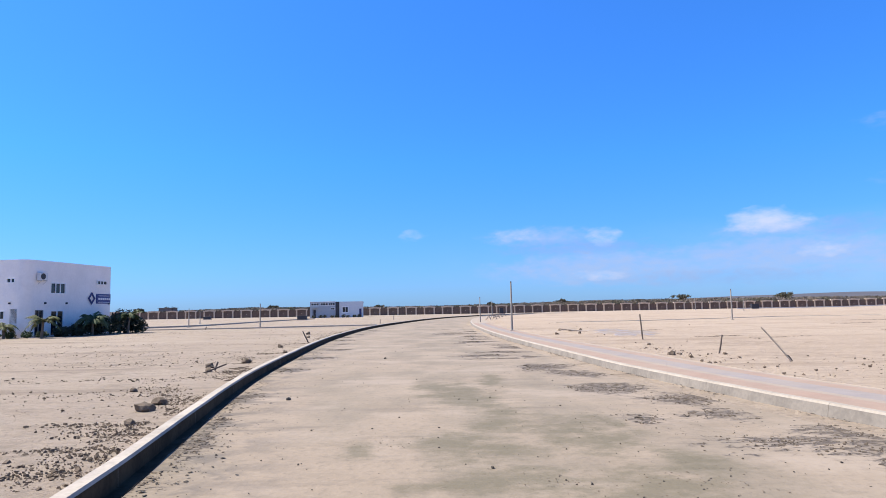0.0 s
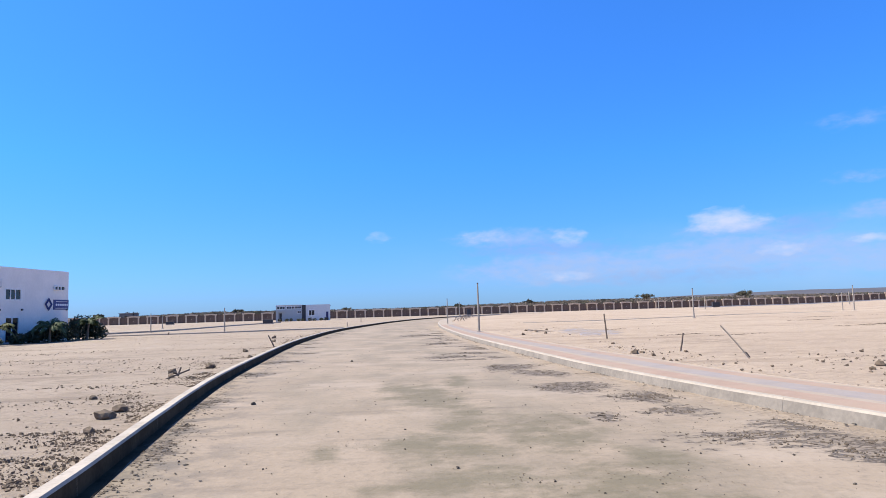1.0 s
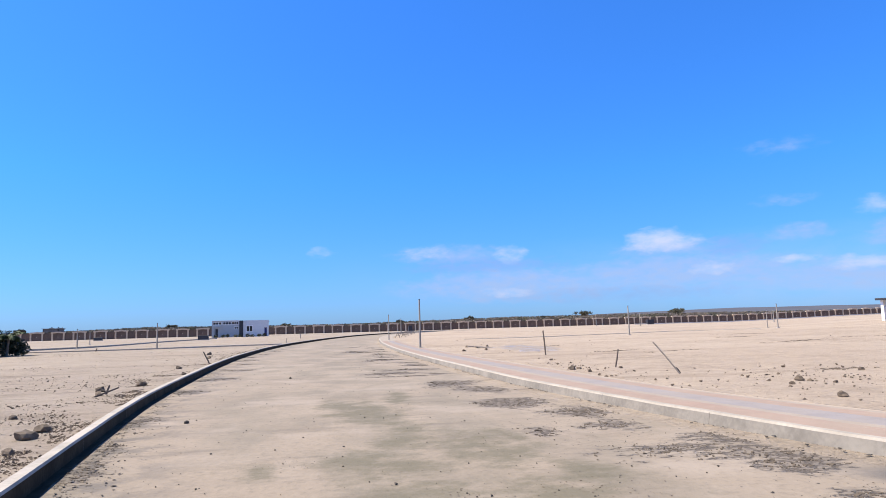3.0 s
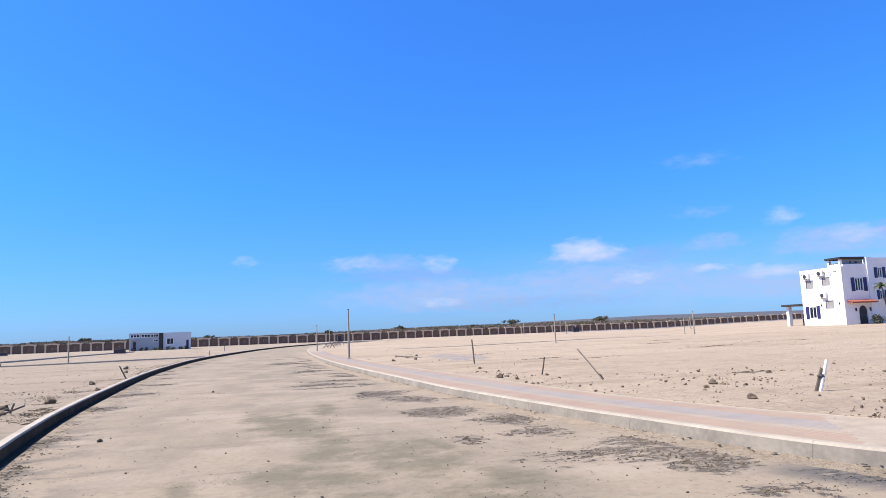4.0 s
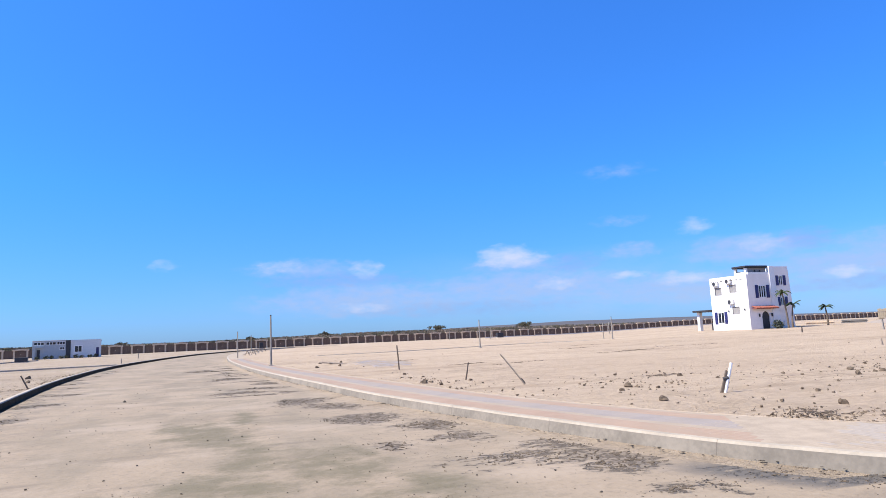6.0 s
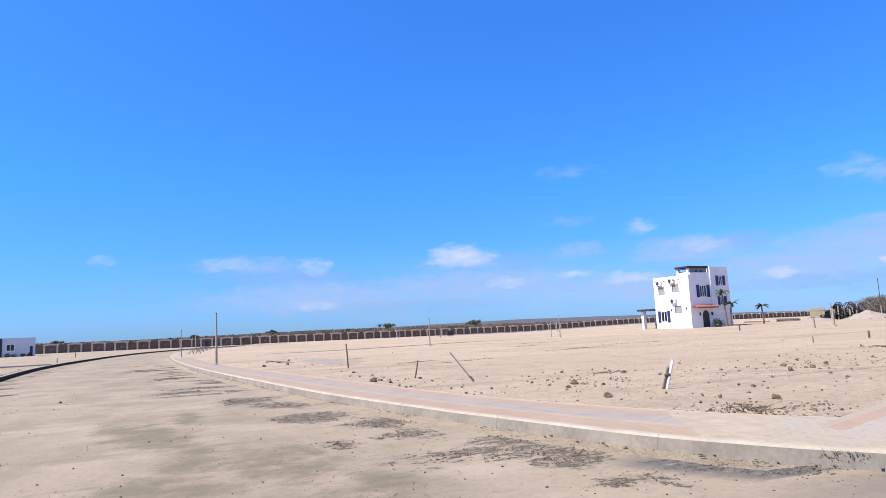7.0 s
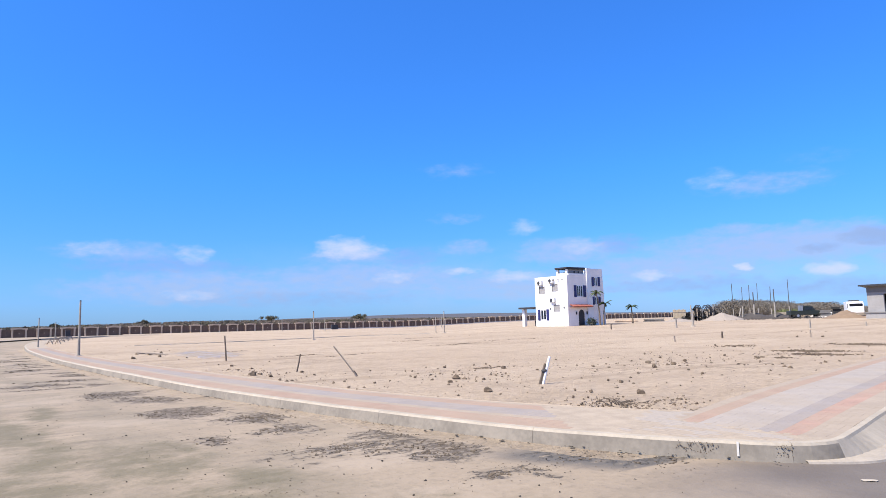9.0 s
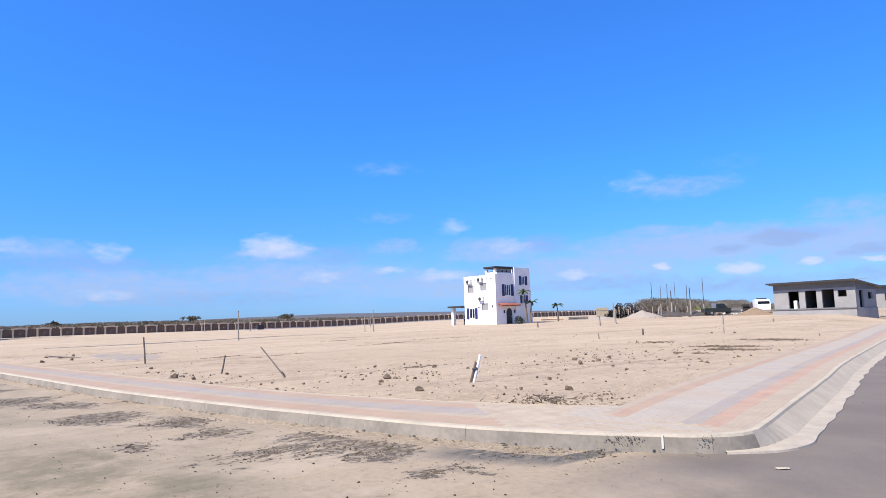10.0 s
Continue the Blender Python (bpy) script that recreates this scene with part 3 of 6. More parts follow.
CLAY = [(0.8, 10.6, 0.5, 0.8), (0.25, 8.0, 0.8, 1.1), (-0.05, 13.0, 0.5, 1.8), (0.6, 6.4, 0.9, 0.7), (1.65, 6.1, 0.9, 0.7), (1.75, 8.4, 0.8, 1.2), (1.1, 4.6, 1.4, 1.2), (2.4, 5.0, 1.2, 0.7), (-1.1, 8.0, 0.22, 0.45),
        (2.5, 7.0, 0.6, 0.8), (1.0, 9.5, 0.7, 0.9), (2.1, 5.9, 0.8, 0.7), (0.4, 11.8, 0.5, 1.0), (2.2, 9.6, 0.4, 0.6), (0.9, 15.0, 0.5, 2.0)]


def spread(spots, x, y):
    x += 0.55 * noise.noise((x * 0.9, y * 0.9, 5)) + 0.2 * noise.noise((x * 2.6, y * 2.6, 2))
    y += 0.55 * noise.noise((x * 0.9, y * 0.9, 9)) + 0.2 * noise.noise((x * 2.6, y * 2.6, 6))
    return max(math.exp(-((x - a) / p) ** 2 - ((y - b) / q) ** 2) for a, b, p, q in spots)


for nm, spots in (("bare", [(a, b, p * 1.5, q * 1.45) for a, b, p, q in BARE]), ("clay", CLAY)):
    layer = road.data.attributes.new(nm, "FLOAT", "POINT")
    layer.data.foreach_set("value", [spread(spots, v.co.x, v.co.y) if v.co.y < 60 and v.co.x < 12 else 0.0 for v in road.data.vertices])

# side street: clean asphalt beyond the gutter
street = [p for p in right_line if p.x > 7.9 and p.y < 30]
s_rows, s_lanes = [], []
for p in street:
    row = [p + Vector((0.215, -1.0, 0)).normalized() * d for d in (0.02, 0.5, 1.2, 2.2, 3.5, 5, 7, 9)]
    s_rows.append(row)
    s_lanes += [(5.0, q.x) for q in row]
sheet("side_street", s_rows, M_ROAD, "grey-brown asphalt side street, dusty and worn", lambda x, y: -0.006 + 0.015 * smooth01(x - 7.95 - 0.215 * (3.5 - y), 0.0, 2.0), uv=s_lanes, category="road")


def kerb(name, line, width, height, seg, mat, zf, label, gap=0.005, lo=-0.05, face=None, batter=0.0):
    """A kerb in cast lengths: its road face runs along the line and its body lies to the right of it."""
    root = thing(name, Matrix.Identity(4), label, "kerb", kind="structure")
    per = max(2, int(seg / (line[1] - line[0]).length))
    i = 0
    while i < len(line) - 1:
        pts = line[i:i + per + 1]
        if len(pts) < 2:
            break
        outer = offsets(line[max(0, i - 1):i + per + 2], width)
        outer = outer[1:] if i > 0 else outer
        outer = outer[:len(pts)]
        bm = bmesh.new()
        loops = []
        for k, (p, q) in enumerate(zip(pts, outer)):
            if k == 0:
                p, q = p + (pts[1] - p).normalized() * gap, q + (pts[1] - pts[0]).normalized() * gap
            jog = 0.006 * noise.noise((p.x * 0.9, p.y * 0.9, 2.0))
            z = zf(p.x, p.y)
            e = (q - p).normalized() * 0.022
            top = z + height + jog
            slope = batter * (1 + 13.0 * smooth01(p.x, 7.4, 9.2)) if batter else 0.0
            lean = min(slope, 0.11)
            loops.append([bm.verts.new((v.x, v.y, h)) for v, h in
                          ((p - e * slope * 30, z + lo), (p + e * (0.3 + lean * 15), top - 0.03), (p + e * (1 + lean * 17), top), (q - e * 0.3, top), (q, top - 0.006), (q, z + lo))])
        for a, b in zip(loops, loops[1:]):
            for j in range(5):
                f = bm.faces.new((a[j], a[j + 1], b[j + 1], b[j]))
                # the face colour covers only the road side, short of x = 7.9
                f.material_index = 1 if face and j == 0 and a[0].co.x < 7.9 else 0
        bm.faces.new(loops[0][::-1])
        bm.faces.new(loops[-1])
        bmesh.ops.recalc_face_normals(bm, faces=bm.faces)
        part("kerb_length", bm, [mat, face] if face else mat, root)
        i += per
    return root


left_back = list(reversed(left_line))
kerb("kerb_left", left_back, 0.16, 0.215, 3.5, M_KERB, lambda x, y: 0.0, "tall cast concrete kerb with a near-black road face", face=M_DARKFACE)
KW = 0.15
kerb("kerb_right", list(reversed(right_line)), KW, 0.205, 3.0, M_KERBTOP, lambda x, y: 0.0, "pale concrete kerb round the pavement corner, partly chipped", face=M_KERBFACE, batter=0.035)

# sand heaped against the kerb
drift_line = [p for p in right_line if p.x < 6.6 and 4.9 < p.y < 70]
drift_rows = []
outs = [offsets(drift_line, d) for d in (-0.05, 0.1, 0.24, 0.42, 0.62)]
for i, p in enumerate(drift_line):
    h = 0.022 * smooth01(p.y, 5.1, 6.8) * (1 + 0.5 * noise.noise((p.x * 0.8, p.y * 0.8, 6)) + 0.25 * noise.noise((p.x * 4, p.y * 4, 6)))
    drift_rows.append([(o[i], z * h + dz) for o, z, dz in zip(outs, (1.0, 0.78, 0.36, 0.1, 0.0), (0, 0, 0, 0, -0.02))])
bmd = bmesh.new()
vs = [[bmd.verts.new((q.x, q.y, z)) for q, z in r] for r in drift_rows]
for a, b in zip(vs, vs[1:]):
    for j in range(4):
        f = bmd.faces.new((a[j], a[j + 1], b[j + 1], b[j]))
        f.smooth = True
bmesh.ops.recalc_face_normals(bmd, faces=bmd.faces)
if sum(f.normal.z for f in bmd.faces) < 0:
    bmesh.ops.reverse_faces(bmd, faces=bmd.faces)
single("sand_drift", bmd, M_LOT, "pale sand drifted against the foot of the kerb", "sand", kind="structure")

# near-black strip that paints the tall kerb's cast shade along its foot
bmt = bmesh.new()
foot_out = offsets(left_line, 1.0)
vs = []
for p, q in zip(left_line, foot_out):
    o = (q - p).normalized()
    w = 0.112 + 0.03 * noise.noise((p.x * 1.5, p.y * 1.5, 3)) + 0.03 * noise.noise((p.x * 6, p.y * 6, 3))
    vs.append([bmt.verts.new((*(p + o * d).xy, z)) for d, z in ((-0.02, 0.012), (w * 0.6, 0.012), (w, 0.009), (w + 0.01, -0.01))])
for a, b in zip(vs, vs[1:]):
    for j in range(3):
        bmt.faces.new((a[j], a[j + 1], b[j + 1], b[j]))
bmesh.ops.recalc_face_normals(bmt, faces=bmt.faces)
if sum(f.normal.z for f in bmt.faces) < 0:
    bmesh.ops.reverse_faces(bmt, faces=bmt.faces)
single("shade_margin", bmt, M_DARKFACE, "ragged near-black strip painted as shade at the kerb foot", "tar", kind="structure")

# gutter apron along the side street
gut = [p for p in curve(RIGHT_BASE, 0.12) if p.x > 7.3 and p.y < 30 and p.x < 60 and (p.x > 12 or p.y < 4.6)]
g_out = offsets(gut, 1.0)
g_rows = []
for i, p in enumerate(gut):
    w = 0.04 + 0.40 * smooth01(p.x, 7.2, 8.5)
    o = (g_out[i] - p).normalized()
    w *= 1 + 0.14 * noise.noise((p.x * 1.3, p.y, 5))
    g_rows.append([p - o * 0.05, p + o * w * 0.4, p + o * w, p + o * (w + 0.015)])
bmg = bmesh.new()
vs = [[bmg.verts.new((q.x, q.y, z)) for q, z in zip(r, (0.035, 0.026, 0.022, -0.02))] for r in g_rows]
for a, b in zip(vs, vs[1:]):
    for j in range(3):
        bmg.faces.new((a[j], a[j + 1], b[j + 1], b[j]))
bmesh.ops.recalc_face_normals(bmg, faces=bmg.faces)
if sum(f.normal.z for f in bmg.faces) < 0:
    bmesh.ops.reverse_faces(bmg, faces=bmg.faces)
single("gutter", bmg, M_GUTTER, "pale concrete gutter apron with a ragged edge on asphalt", "gutter", kind="structure")

# ---- pavement ----
# inner edge of the lots: far side of the pavement
main_kerb_back = offsets(right_line, -KW)
PAV_FAR = [(30, 153), (19, 138), (12, 121), (7.6, 103), (5.1, 82), (4.3, 62), (4.35, 45), (4.85, 32.5), (5.55, 23.5), (6.05, 17.6), (6.45, 13.4), (6.95, 10.7), (7.55, 8.55), (8.2, 6.9), (8.75, 6.08),
           (12.0, 6.97), (16.3, 7.9), (23.1, 9.35), (34, 11.55), (54, 16.2), (110, 28)]
far_main = curve(PAV_FAR[:15], 0.5)
far_side = curve(PAV_FAR[14:], 0.5)
k_main = [p for p in main_kerb_back if p.x < 7.25 or p.y > 40]
k_side = [p for p in main_kerb_back if p.x > 7.72 and p.y < 30]
far_side_bands = [Vector((7.75, 5.78, 0)), Vector((8.25, 5.93, 0)), *far_side]
PZ = 0.2
bed_rows = []
for i in range(121):
    f = i / 120
    bed_rows.append([along(k_main, f), along(far_main, f)])
corner_pt = far_main[-1]
for p in [q for q in main_kerb_back if 7.25 <= q.x <= 7.72 and q.y < 6]:
    bed_rows.append([p, corner_pt])
for i in range(61):
    f = i / 60
    bed_rows.append([along(k_side, f), along(far_side, f)])
pavement = sheet("pavement", bed_rows, M_BED, "concrete-block pavement with pink and grey-blue bands, dusty", lambda x, y: PZ - 0.001, category="pavement")

def brick_mesh(w, d, mat):
    bm = box(-w / 2, w / 2, -d / 2, d / 2, -0.03, 0.0, 0.002)
    return mesh_of("paver", bm, mat)


def strip(line_a, line_b, bands, f0, f1, gauge=0.2, pick=None):
    """Pavers in running bond between two lines: those near the corner singly, the rest joined."""
    length = sum((q - p).length for p, q in zip(line_a, line_a[1:])) * (f1 - f0)
    count = int(length / gauge)
    rows_n = sum(b[0] for b in bands)
    mats = [b[1] for b in bands]
    verts, faces, idx = [], [], []
    r = 0
    for mi, (nb, mt) in enumerate(bands):
        shared = brick_mesh(gauge - 0.005, 0.096, mt)
        for _ in range(nb):
            w0, w1 = (r + 0.004) / rows_n, (r + 0.996) / rows_n
            for k in range(count):
                sh = 0.5 * (r % 2)
                fa, fb = f0 + (f1 - f0) * min(1, (k + sh + 0.003) / count), f0 + (f1 - f0) * min(1, (k + sh + 0.997) / count)
                a0, b0, a1, b1 = along(line_a, fa), along(line_b, fa), along(line_a, fb), along(line_b, fb)
                p = [a0.lerp(b0, w0), a1.lerp(b1, w0), a1.lerp(b1, w1), a0.lerp(b0, w1)]
                mid = (p[0] + p[1] + p[2] + p[3]) / 4
                z = PZ + rng.uniform(-0.0006, 0.0006)
                if pick and pick(mid):
                    ob = new("paver", shared)
                    d = (p[1] - p[0])
                    ob.matrix_basis = Matrix.Translation((mid.x, mid.y, z)) @ Matrix.Rotation(math.atan2(d.y, d.x), 4, "Z")
                    ob.parent = pavement
                    continue
                n = len(verts)
                verts += [(q.x, q.y, z) for q in p] + [(q.x, q.y, z - 0.014) for q in p]
                faces += [(n, n + 1, n + 2, n + 3)] + [(n + i, n + (i + 1) % 4, n + 4 + (i + 1) % 4, n + 4 + i) for i in range(4)]
                idx += [mi] * 5
            r += 1
    me = bpy.data.meshes.new("paver_field")
    me.from_pydata(verts, [], faces)
    for mt in mats:
        me.materials.append(mt)
    me.polygons.foreach_set("material_index", idx)
    bm = bmesh.new()
    bm.from_mesh(me)
    bmesh.ops.recalc_face_normals(bm, faces=bm.faces)
    bm.to_mesh(me)
    bm.free()
    ob = new("paver_field", me)
    ob.parent = pavement
    return tagged(ob, "banded concrete pavers laid close together", kind="stuff")


# ---- lots ----
lot_edge = [*far_main, *far_side[1:]]
n_l = len(lot_edge)
outer = []
for i in range(n_l):
    f = i / (n_l - 1)
    a = radians(4 + 73.2 * f)
    outer.append(Vector((8.7 + 420 * math.sin(a), 6 + 420 * math.cos(a), 0)))
taus = [0] + [((k + 1) / 46) ** 2.6 for k in range(46)]
keep = range(0, n_l, 2)
lot_right = sheet("lot_right", [[lot_edge[i].lerp(outer[i], t) for t in taus] for i in keep], M_LOT2,
                  "open sandy building lot with scattered clods and stones", bumpy(lot_right_z, 0.05))
l_edge = offsets(left_line, -0.15)
l_out = [Vector((-420, -300 + 820 * i / (len(l_edge) - 1), 0)) for i in range(len(l_edge))]
lot_left = sheet("lot_left", [[l_edge[i].lerp(l_out[i], t) for t in taus] for i in range(0, len(l_edge), 2)], M_LOT,
                 "open sandy lot beside the road with pebbles and rubble", bumpy(lot_left_z, 0.05))


# ---- perimeter wall ----
def fence_point(s):
    """A place s metres along the straight perimeter wall."""
    return Vector((-6.6, 189.9, 0)) + Vector((0.9994, 0.0349, 0)) * s


BAY, FH = 5.2, 2.25
fence = thing("perimeter_wall", Matrix.Identity(4), "long brown block perimeter wall with tan framed bays", "wall", kind="structure")
panel_me = mesh_of("wall_panel", wall_bm(BAY - 0.02, FH - 0.25, 0.2), M_FENCE)
bmf = bmesh.new()
x0, x1 = BAY / 2 - 1.6, BAY / 2 + 1.6
box(x0, x0 + 0.4, -0.14, 0.0, 0, FH - 0.15, 0.02, bmf)
box(x1 - 0.4, x1, -0.14, 0.0, 0, FH - 0.15, 0.02, bmf)
for k in range(6):
    a, b = x0 - 0.15 + k * (3.5 / 6), x0 - 0.15 + (k + 1) * (3.5 / 6)
    lift = 0.16 * (1 - abs((k + 0.5) / 3 - 1))
    box(a, b + 0.002, -0.17, 0.24, FH - 0.38 + lift, FH - 0.02 + lift, bm=bmf)
box(x0 + 1.5, x0 + 1.7, -0.05, 0.0, 0.9, 1.05, bm=bmf)
frame_me = mesh_of("bay_frame", bmf, M_FRAME)
turn = Matrix.Rotation(math.atan2(0.0349, 0.9994), 4, "Z")
for k in range(-36, 100):
    p = fence_point(k * BAY)
    for nm, me in (("wall_panel", panel_me), ("bay_frame", frame_me)):
        ob = new(nm, me)
        ob.matrix_basis = Matrix.Translation((p.x, p.y, 0.05 + lot_right_z(p.x, p.y) - 0.17)) @ turn
        ob.parent = fence


# ---- white house with blue shutters ----
def mat_wall(origin, ang):
    """Places a wall's own axes: x along the wall, y inwards."""
    return Matrix.Translation(origin) @ Matrix.Rotation(radians(ang), 4, "Z")


def white_house():
    zb = lot_right_z(62.5, 61.9) - 0.06
    h = thing("white_house", pose(62.5, 61.9, zb), "white two-storey house with blue shutters and roof terrace", "house")
    W, Dp, H = 6.7, 6.2, 6.75
    # sunlit side: runs back along +y, seen from -x; its x axis runs from far to near
    side = mat_wall((0, Dp, 0), -90)
    holes = [(0.95, 2.1, 0.9, 2.35), (3.5, 4.7, 2.0, 2.95), (0.8, 1.95, 4.5, 5.5), (3.3, 4.45, 4.7, 5.7)]
    w = part("wall", wall_bm(Dp - 0.25, H, 0.25, holes), M_WHITE, h)
    w.matrix_basis = side
    window(h, side @ pose(0.95, 0, 0.9), 1.15, 1.45, 2, 0.1, shutters=0.46)
    for x0, z0, ww, hh in ((3.5, 2.0, 1.2, 0.95), (0.8, 4.5, 1.15, 1.0), (3.3, 4.7, 1.15, 1.0)):
        window(h, side @ pose(x0, 0, z0), ww, hh, 1, 0.06, M_SCREEN, glass=M_SCREEN)
    for x0, z0 in ((0.75, 5.68), (2.95, 5.85), (3.1, 3.25)):
        ac_unit(h, side @ pose(x0, 0, z0), 0.85, 0.6)
    for k in range(7):
        bm = rod((0.55 + k * 0.82, 0.02, 6.25), (0.55 + k * 0.82, -0.35, 6.2), 0.045, n=8)
        part("water_spout", bm, M_CEMENT_D, h).matrix_basis = side
    for x0, z0 in ((2.85, 2.3), (5.45, 2.4)):
        part("wall_lamp", box(x0, x0 + 0.14, -0.12, 0, z0, z0 + 0.25, 0.02), M_DARK, h).matrix_basis = side
    # shaded front: along +x
    front = Matrix.Identity(4)
    holes = [(1.7, 2.9, 3.87, 5.4), (1.9, 3.1, 0.05, 2.25)]
    w = part("wall", wall_bm(3.6, 6.75, 0.25, holes), M_LILAC, h)
    window(h, pose(1.7, 0, 3.87), 1.2, 1.53, 3, 0.09, shutters=0.48)
    # arched doorway
    bm = bmesh.new()
    ring = [(2.5 - 0.6 * math.cos(a * math.pi / 10), 1.62 + 0.6 * math.sin(a * math.pi / 10)) for a in range(11)]
    vs0 = [bm.verts.new((x, 0.12, z)) for x, z in [(1.9, 0.05), *ring, (3.1, 0.05)]]
    bm.faces.new(vs0)
    vs1 = [bm.verts.new((x, 0.19, z)) for x, z in [(1.9, 0.05), *ring, (3.1, 0.05)]]
    bm.faces.new(vs1[::-1])
    dr = part("door", bm, M_DARK, h, "dark arched front door")
    part("handle", rod((2.95, 0.05, 1.0), (2.95, 0.05, 1.2), 0.02), M_STEEL, dr)
    bm = bmesh.new()
    for a in range(10):
        (xa, za), (xb, zb2) = ring[a], ring[a + 1]
        top = 2.3
        vs_ = [bm.verts.new(v) for v in ((xa, -0.01, za), (xb, -0.01, zb2), (xb, -0.01, top), (xa, -0.01, top), (xa, 0.2, za), (xb, 0.2, zb2), (xb, 0.2, top), (xa, 0.2, top))]
        for q in ((0, 1, 2, 3), (5, 4, 7, 6), (4, 5, 1, 0), (3, 2, 6, 7), (4, 0, 3, 7), (1, 5, 6, 2)):
            bm.faces.new([vs_[i] for i in q])
    part("arch", bm, M_LILAC, h)
    # porch roof with tile edge and posts
    bm = box(0.35, 3.95, -0.75, -0.005, 2.50, 2.58)
    for k in range(16):
        rod((0.43 + k * 0.228, -0.8, 2.62), (0.43 + k * 0.228, -0.01, 2.84), 0.07, n=8, bm=bm)
    part("porch_roof", bm, M_TILE, h, "terracotta tiled porch roof")
    for x0 in (1.35, 3.35):
        part("wall_lantern", box(x0, x0 + 0.16, -0.16, -0.003, 1.55, 1.95, 0.03), M_DARK, h, "dark wall lantern")
    part("porch_floor", box(0.4, 4.5, -1.2, -0.01, -0.2, 0.06, 0.02), M_CEMENT, h)
    # battered pier and tower
    bm = bmesh.new()
    vs_ = [bm.verts.new(v) for v in ((3.6, -0.12, 0), (4.75, -0.12, 0), (4.75, 0.3, 0), (3.6, 0.3, 0), (3.6, -0.12, 7.75), (4.35, -0.12, 7.75), (4.35, 0.3, 7.75), (3.6, 0.3, 7.75))]
    for q in ((3, 2, 1, 0), (4, 5, 6, 7), (0, 1, 5, 4), (1, 2, 6, 5), (2, 3, 7, 6), (3, 0, 4, 7)):
        bm.faces.new([vs_[i] for i in q])
    part("pier", bm, M_WHITE, h, "white tapering corner pier")
    tw = part("wall", wall_bm(2.4, 7.7, 0.25, [(0.75, 1.45, 5.35, 6.55), (0.75, 1.45, 2.85, 3.9)]), M_LILAC, h)
    tw.matrix_basis = pose(4.35, 0.02, 0)
    for z0, hh in ((5.35, 1.2), (2.85, 1.05)):
        window(h, pose(4.35 + 0.75, 0.02, z0), 0.7, hh, 2, 0.08, shutters=0.42)
    # buttress leaning on the end of the tower
    bm = bmesh.new()
    vs_ = [bm.verts.new(v) for v in ((6.751, 0.024, 0), (7.15, 0.024, 0), (7.15, 6.19, 0), (6.751, 6.19, 0), (6.751, 0.024, 7.4), (6.80, 0.024, 7.4), (6.80, 6.19, 7.4), (6.751, 6.19, 7.4))]
    for q in ((3, 2, 1, 0), (4, 5, 6, 7), (0, 1, 5, 4), (1, 2, 6, 5), (2, 3, 7, 6), (3, 0, 4, 7)):
        bm.faces.new([vs_[i] for i in q])
    part("end_wall", bm, M_LILAC, h)
    # back walls, floors, roof deck
    bk = part("wall", wall_bm(6.2, 6.74, 0.25), M_WHITE, h)
    bk.matrix_basis = mat_wall((6.5, Dp, 0), 180)
    iw = part("wall", wall_bm(5.9, 7.69, 0.25), M_WHITE, h)
    iw.matrix_basis = mat_wall((6.745, 0.28, 0), 90)
    part("upper_floor", box(0.25, 6.5, 0.27, 5.95, 3.2, 3.4), M_CEMENT, h)
    part("roof_deck", box(0.25, 6.5, 0.27, 5.95, 6.1, 6.3), M_CEMENT, h)
    # roof terrace: parapet, screen and dark canopy
    part("parapet", box(0.3, 3.6, 0.0, 0.2, 6.752, 7.0), M_WHITE, h)
    bm = box(0.7, 3.6, 0.42, 0.57, 6.3, 7.6)
    part("terrace_wall", bm, M_SCREEN, h, "grey pierced terrace wall")
    for x0 in (1.7, 2.5):
        part("vent_hole", box(x0, x0 + 0.24, 0.36, 0.42, 7.1, 7.34, 0.02), M_DARK, h)
    for x0, y0 in ((0.3, 1.9), (0.3, 0.3)):
        part("terrace_post", box(x0, x0 + 0.3, y0, y0 + 0.3, 6.3, 7.62, 0.01), M_WHITE, h)
    part("terrace_screen", box(0.36, 0.42, 0.62, 1.88, 6.3, 7.1), M_LILAC, h)
    part("terrace_rail", box(0.34, 0.44, 0.62, 1.88, 7.1, 7.16), M_DARK, h)
    bm = box(0.05, 3.55, 0.05, 2.3, 7.62, 7.84, 0.03)
    for k in range(6):
        box(-0.05, 3.55, 0.2 + k * 0.36, 0.28 + k * 0.36, 7.55, 7.63, bm=bm)
    part("canopy", bm, M_DARK, h, "dark slatted terrace canopy")
    # carport on the far end
    for y0 in (8.5,):
        part("carport_post", box(-0.1, 0.4, y0, y0 + 0.45, 0, 2.5, 0.02), M_WHITE, h)
    part("carport_roof", box(-0.6, 4.5, 6.2, 9.2, 2.5, 2.75, 0.04), M_DARK, h, "dark flat carport roof")
    for k in range(3):
        part("garden_chair", box(0.9 + k * 0.9, 1.4 + k * 0.9, 7.0, 7.5, 0, 0.9, 0.05), M_DARK, h)


white_house()


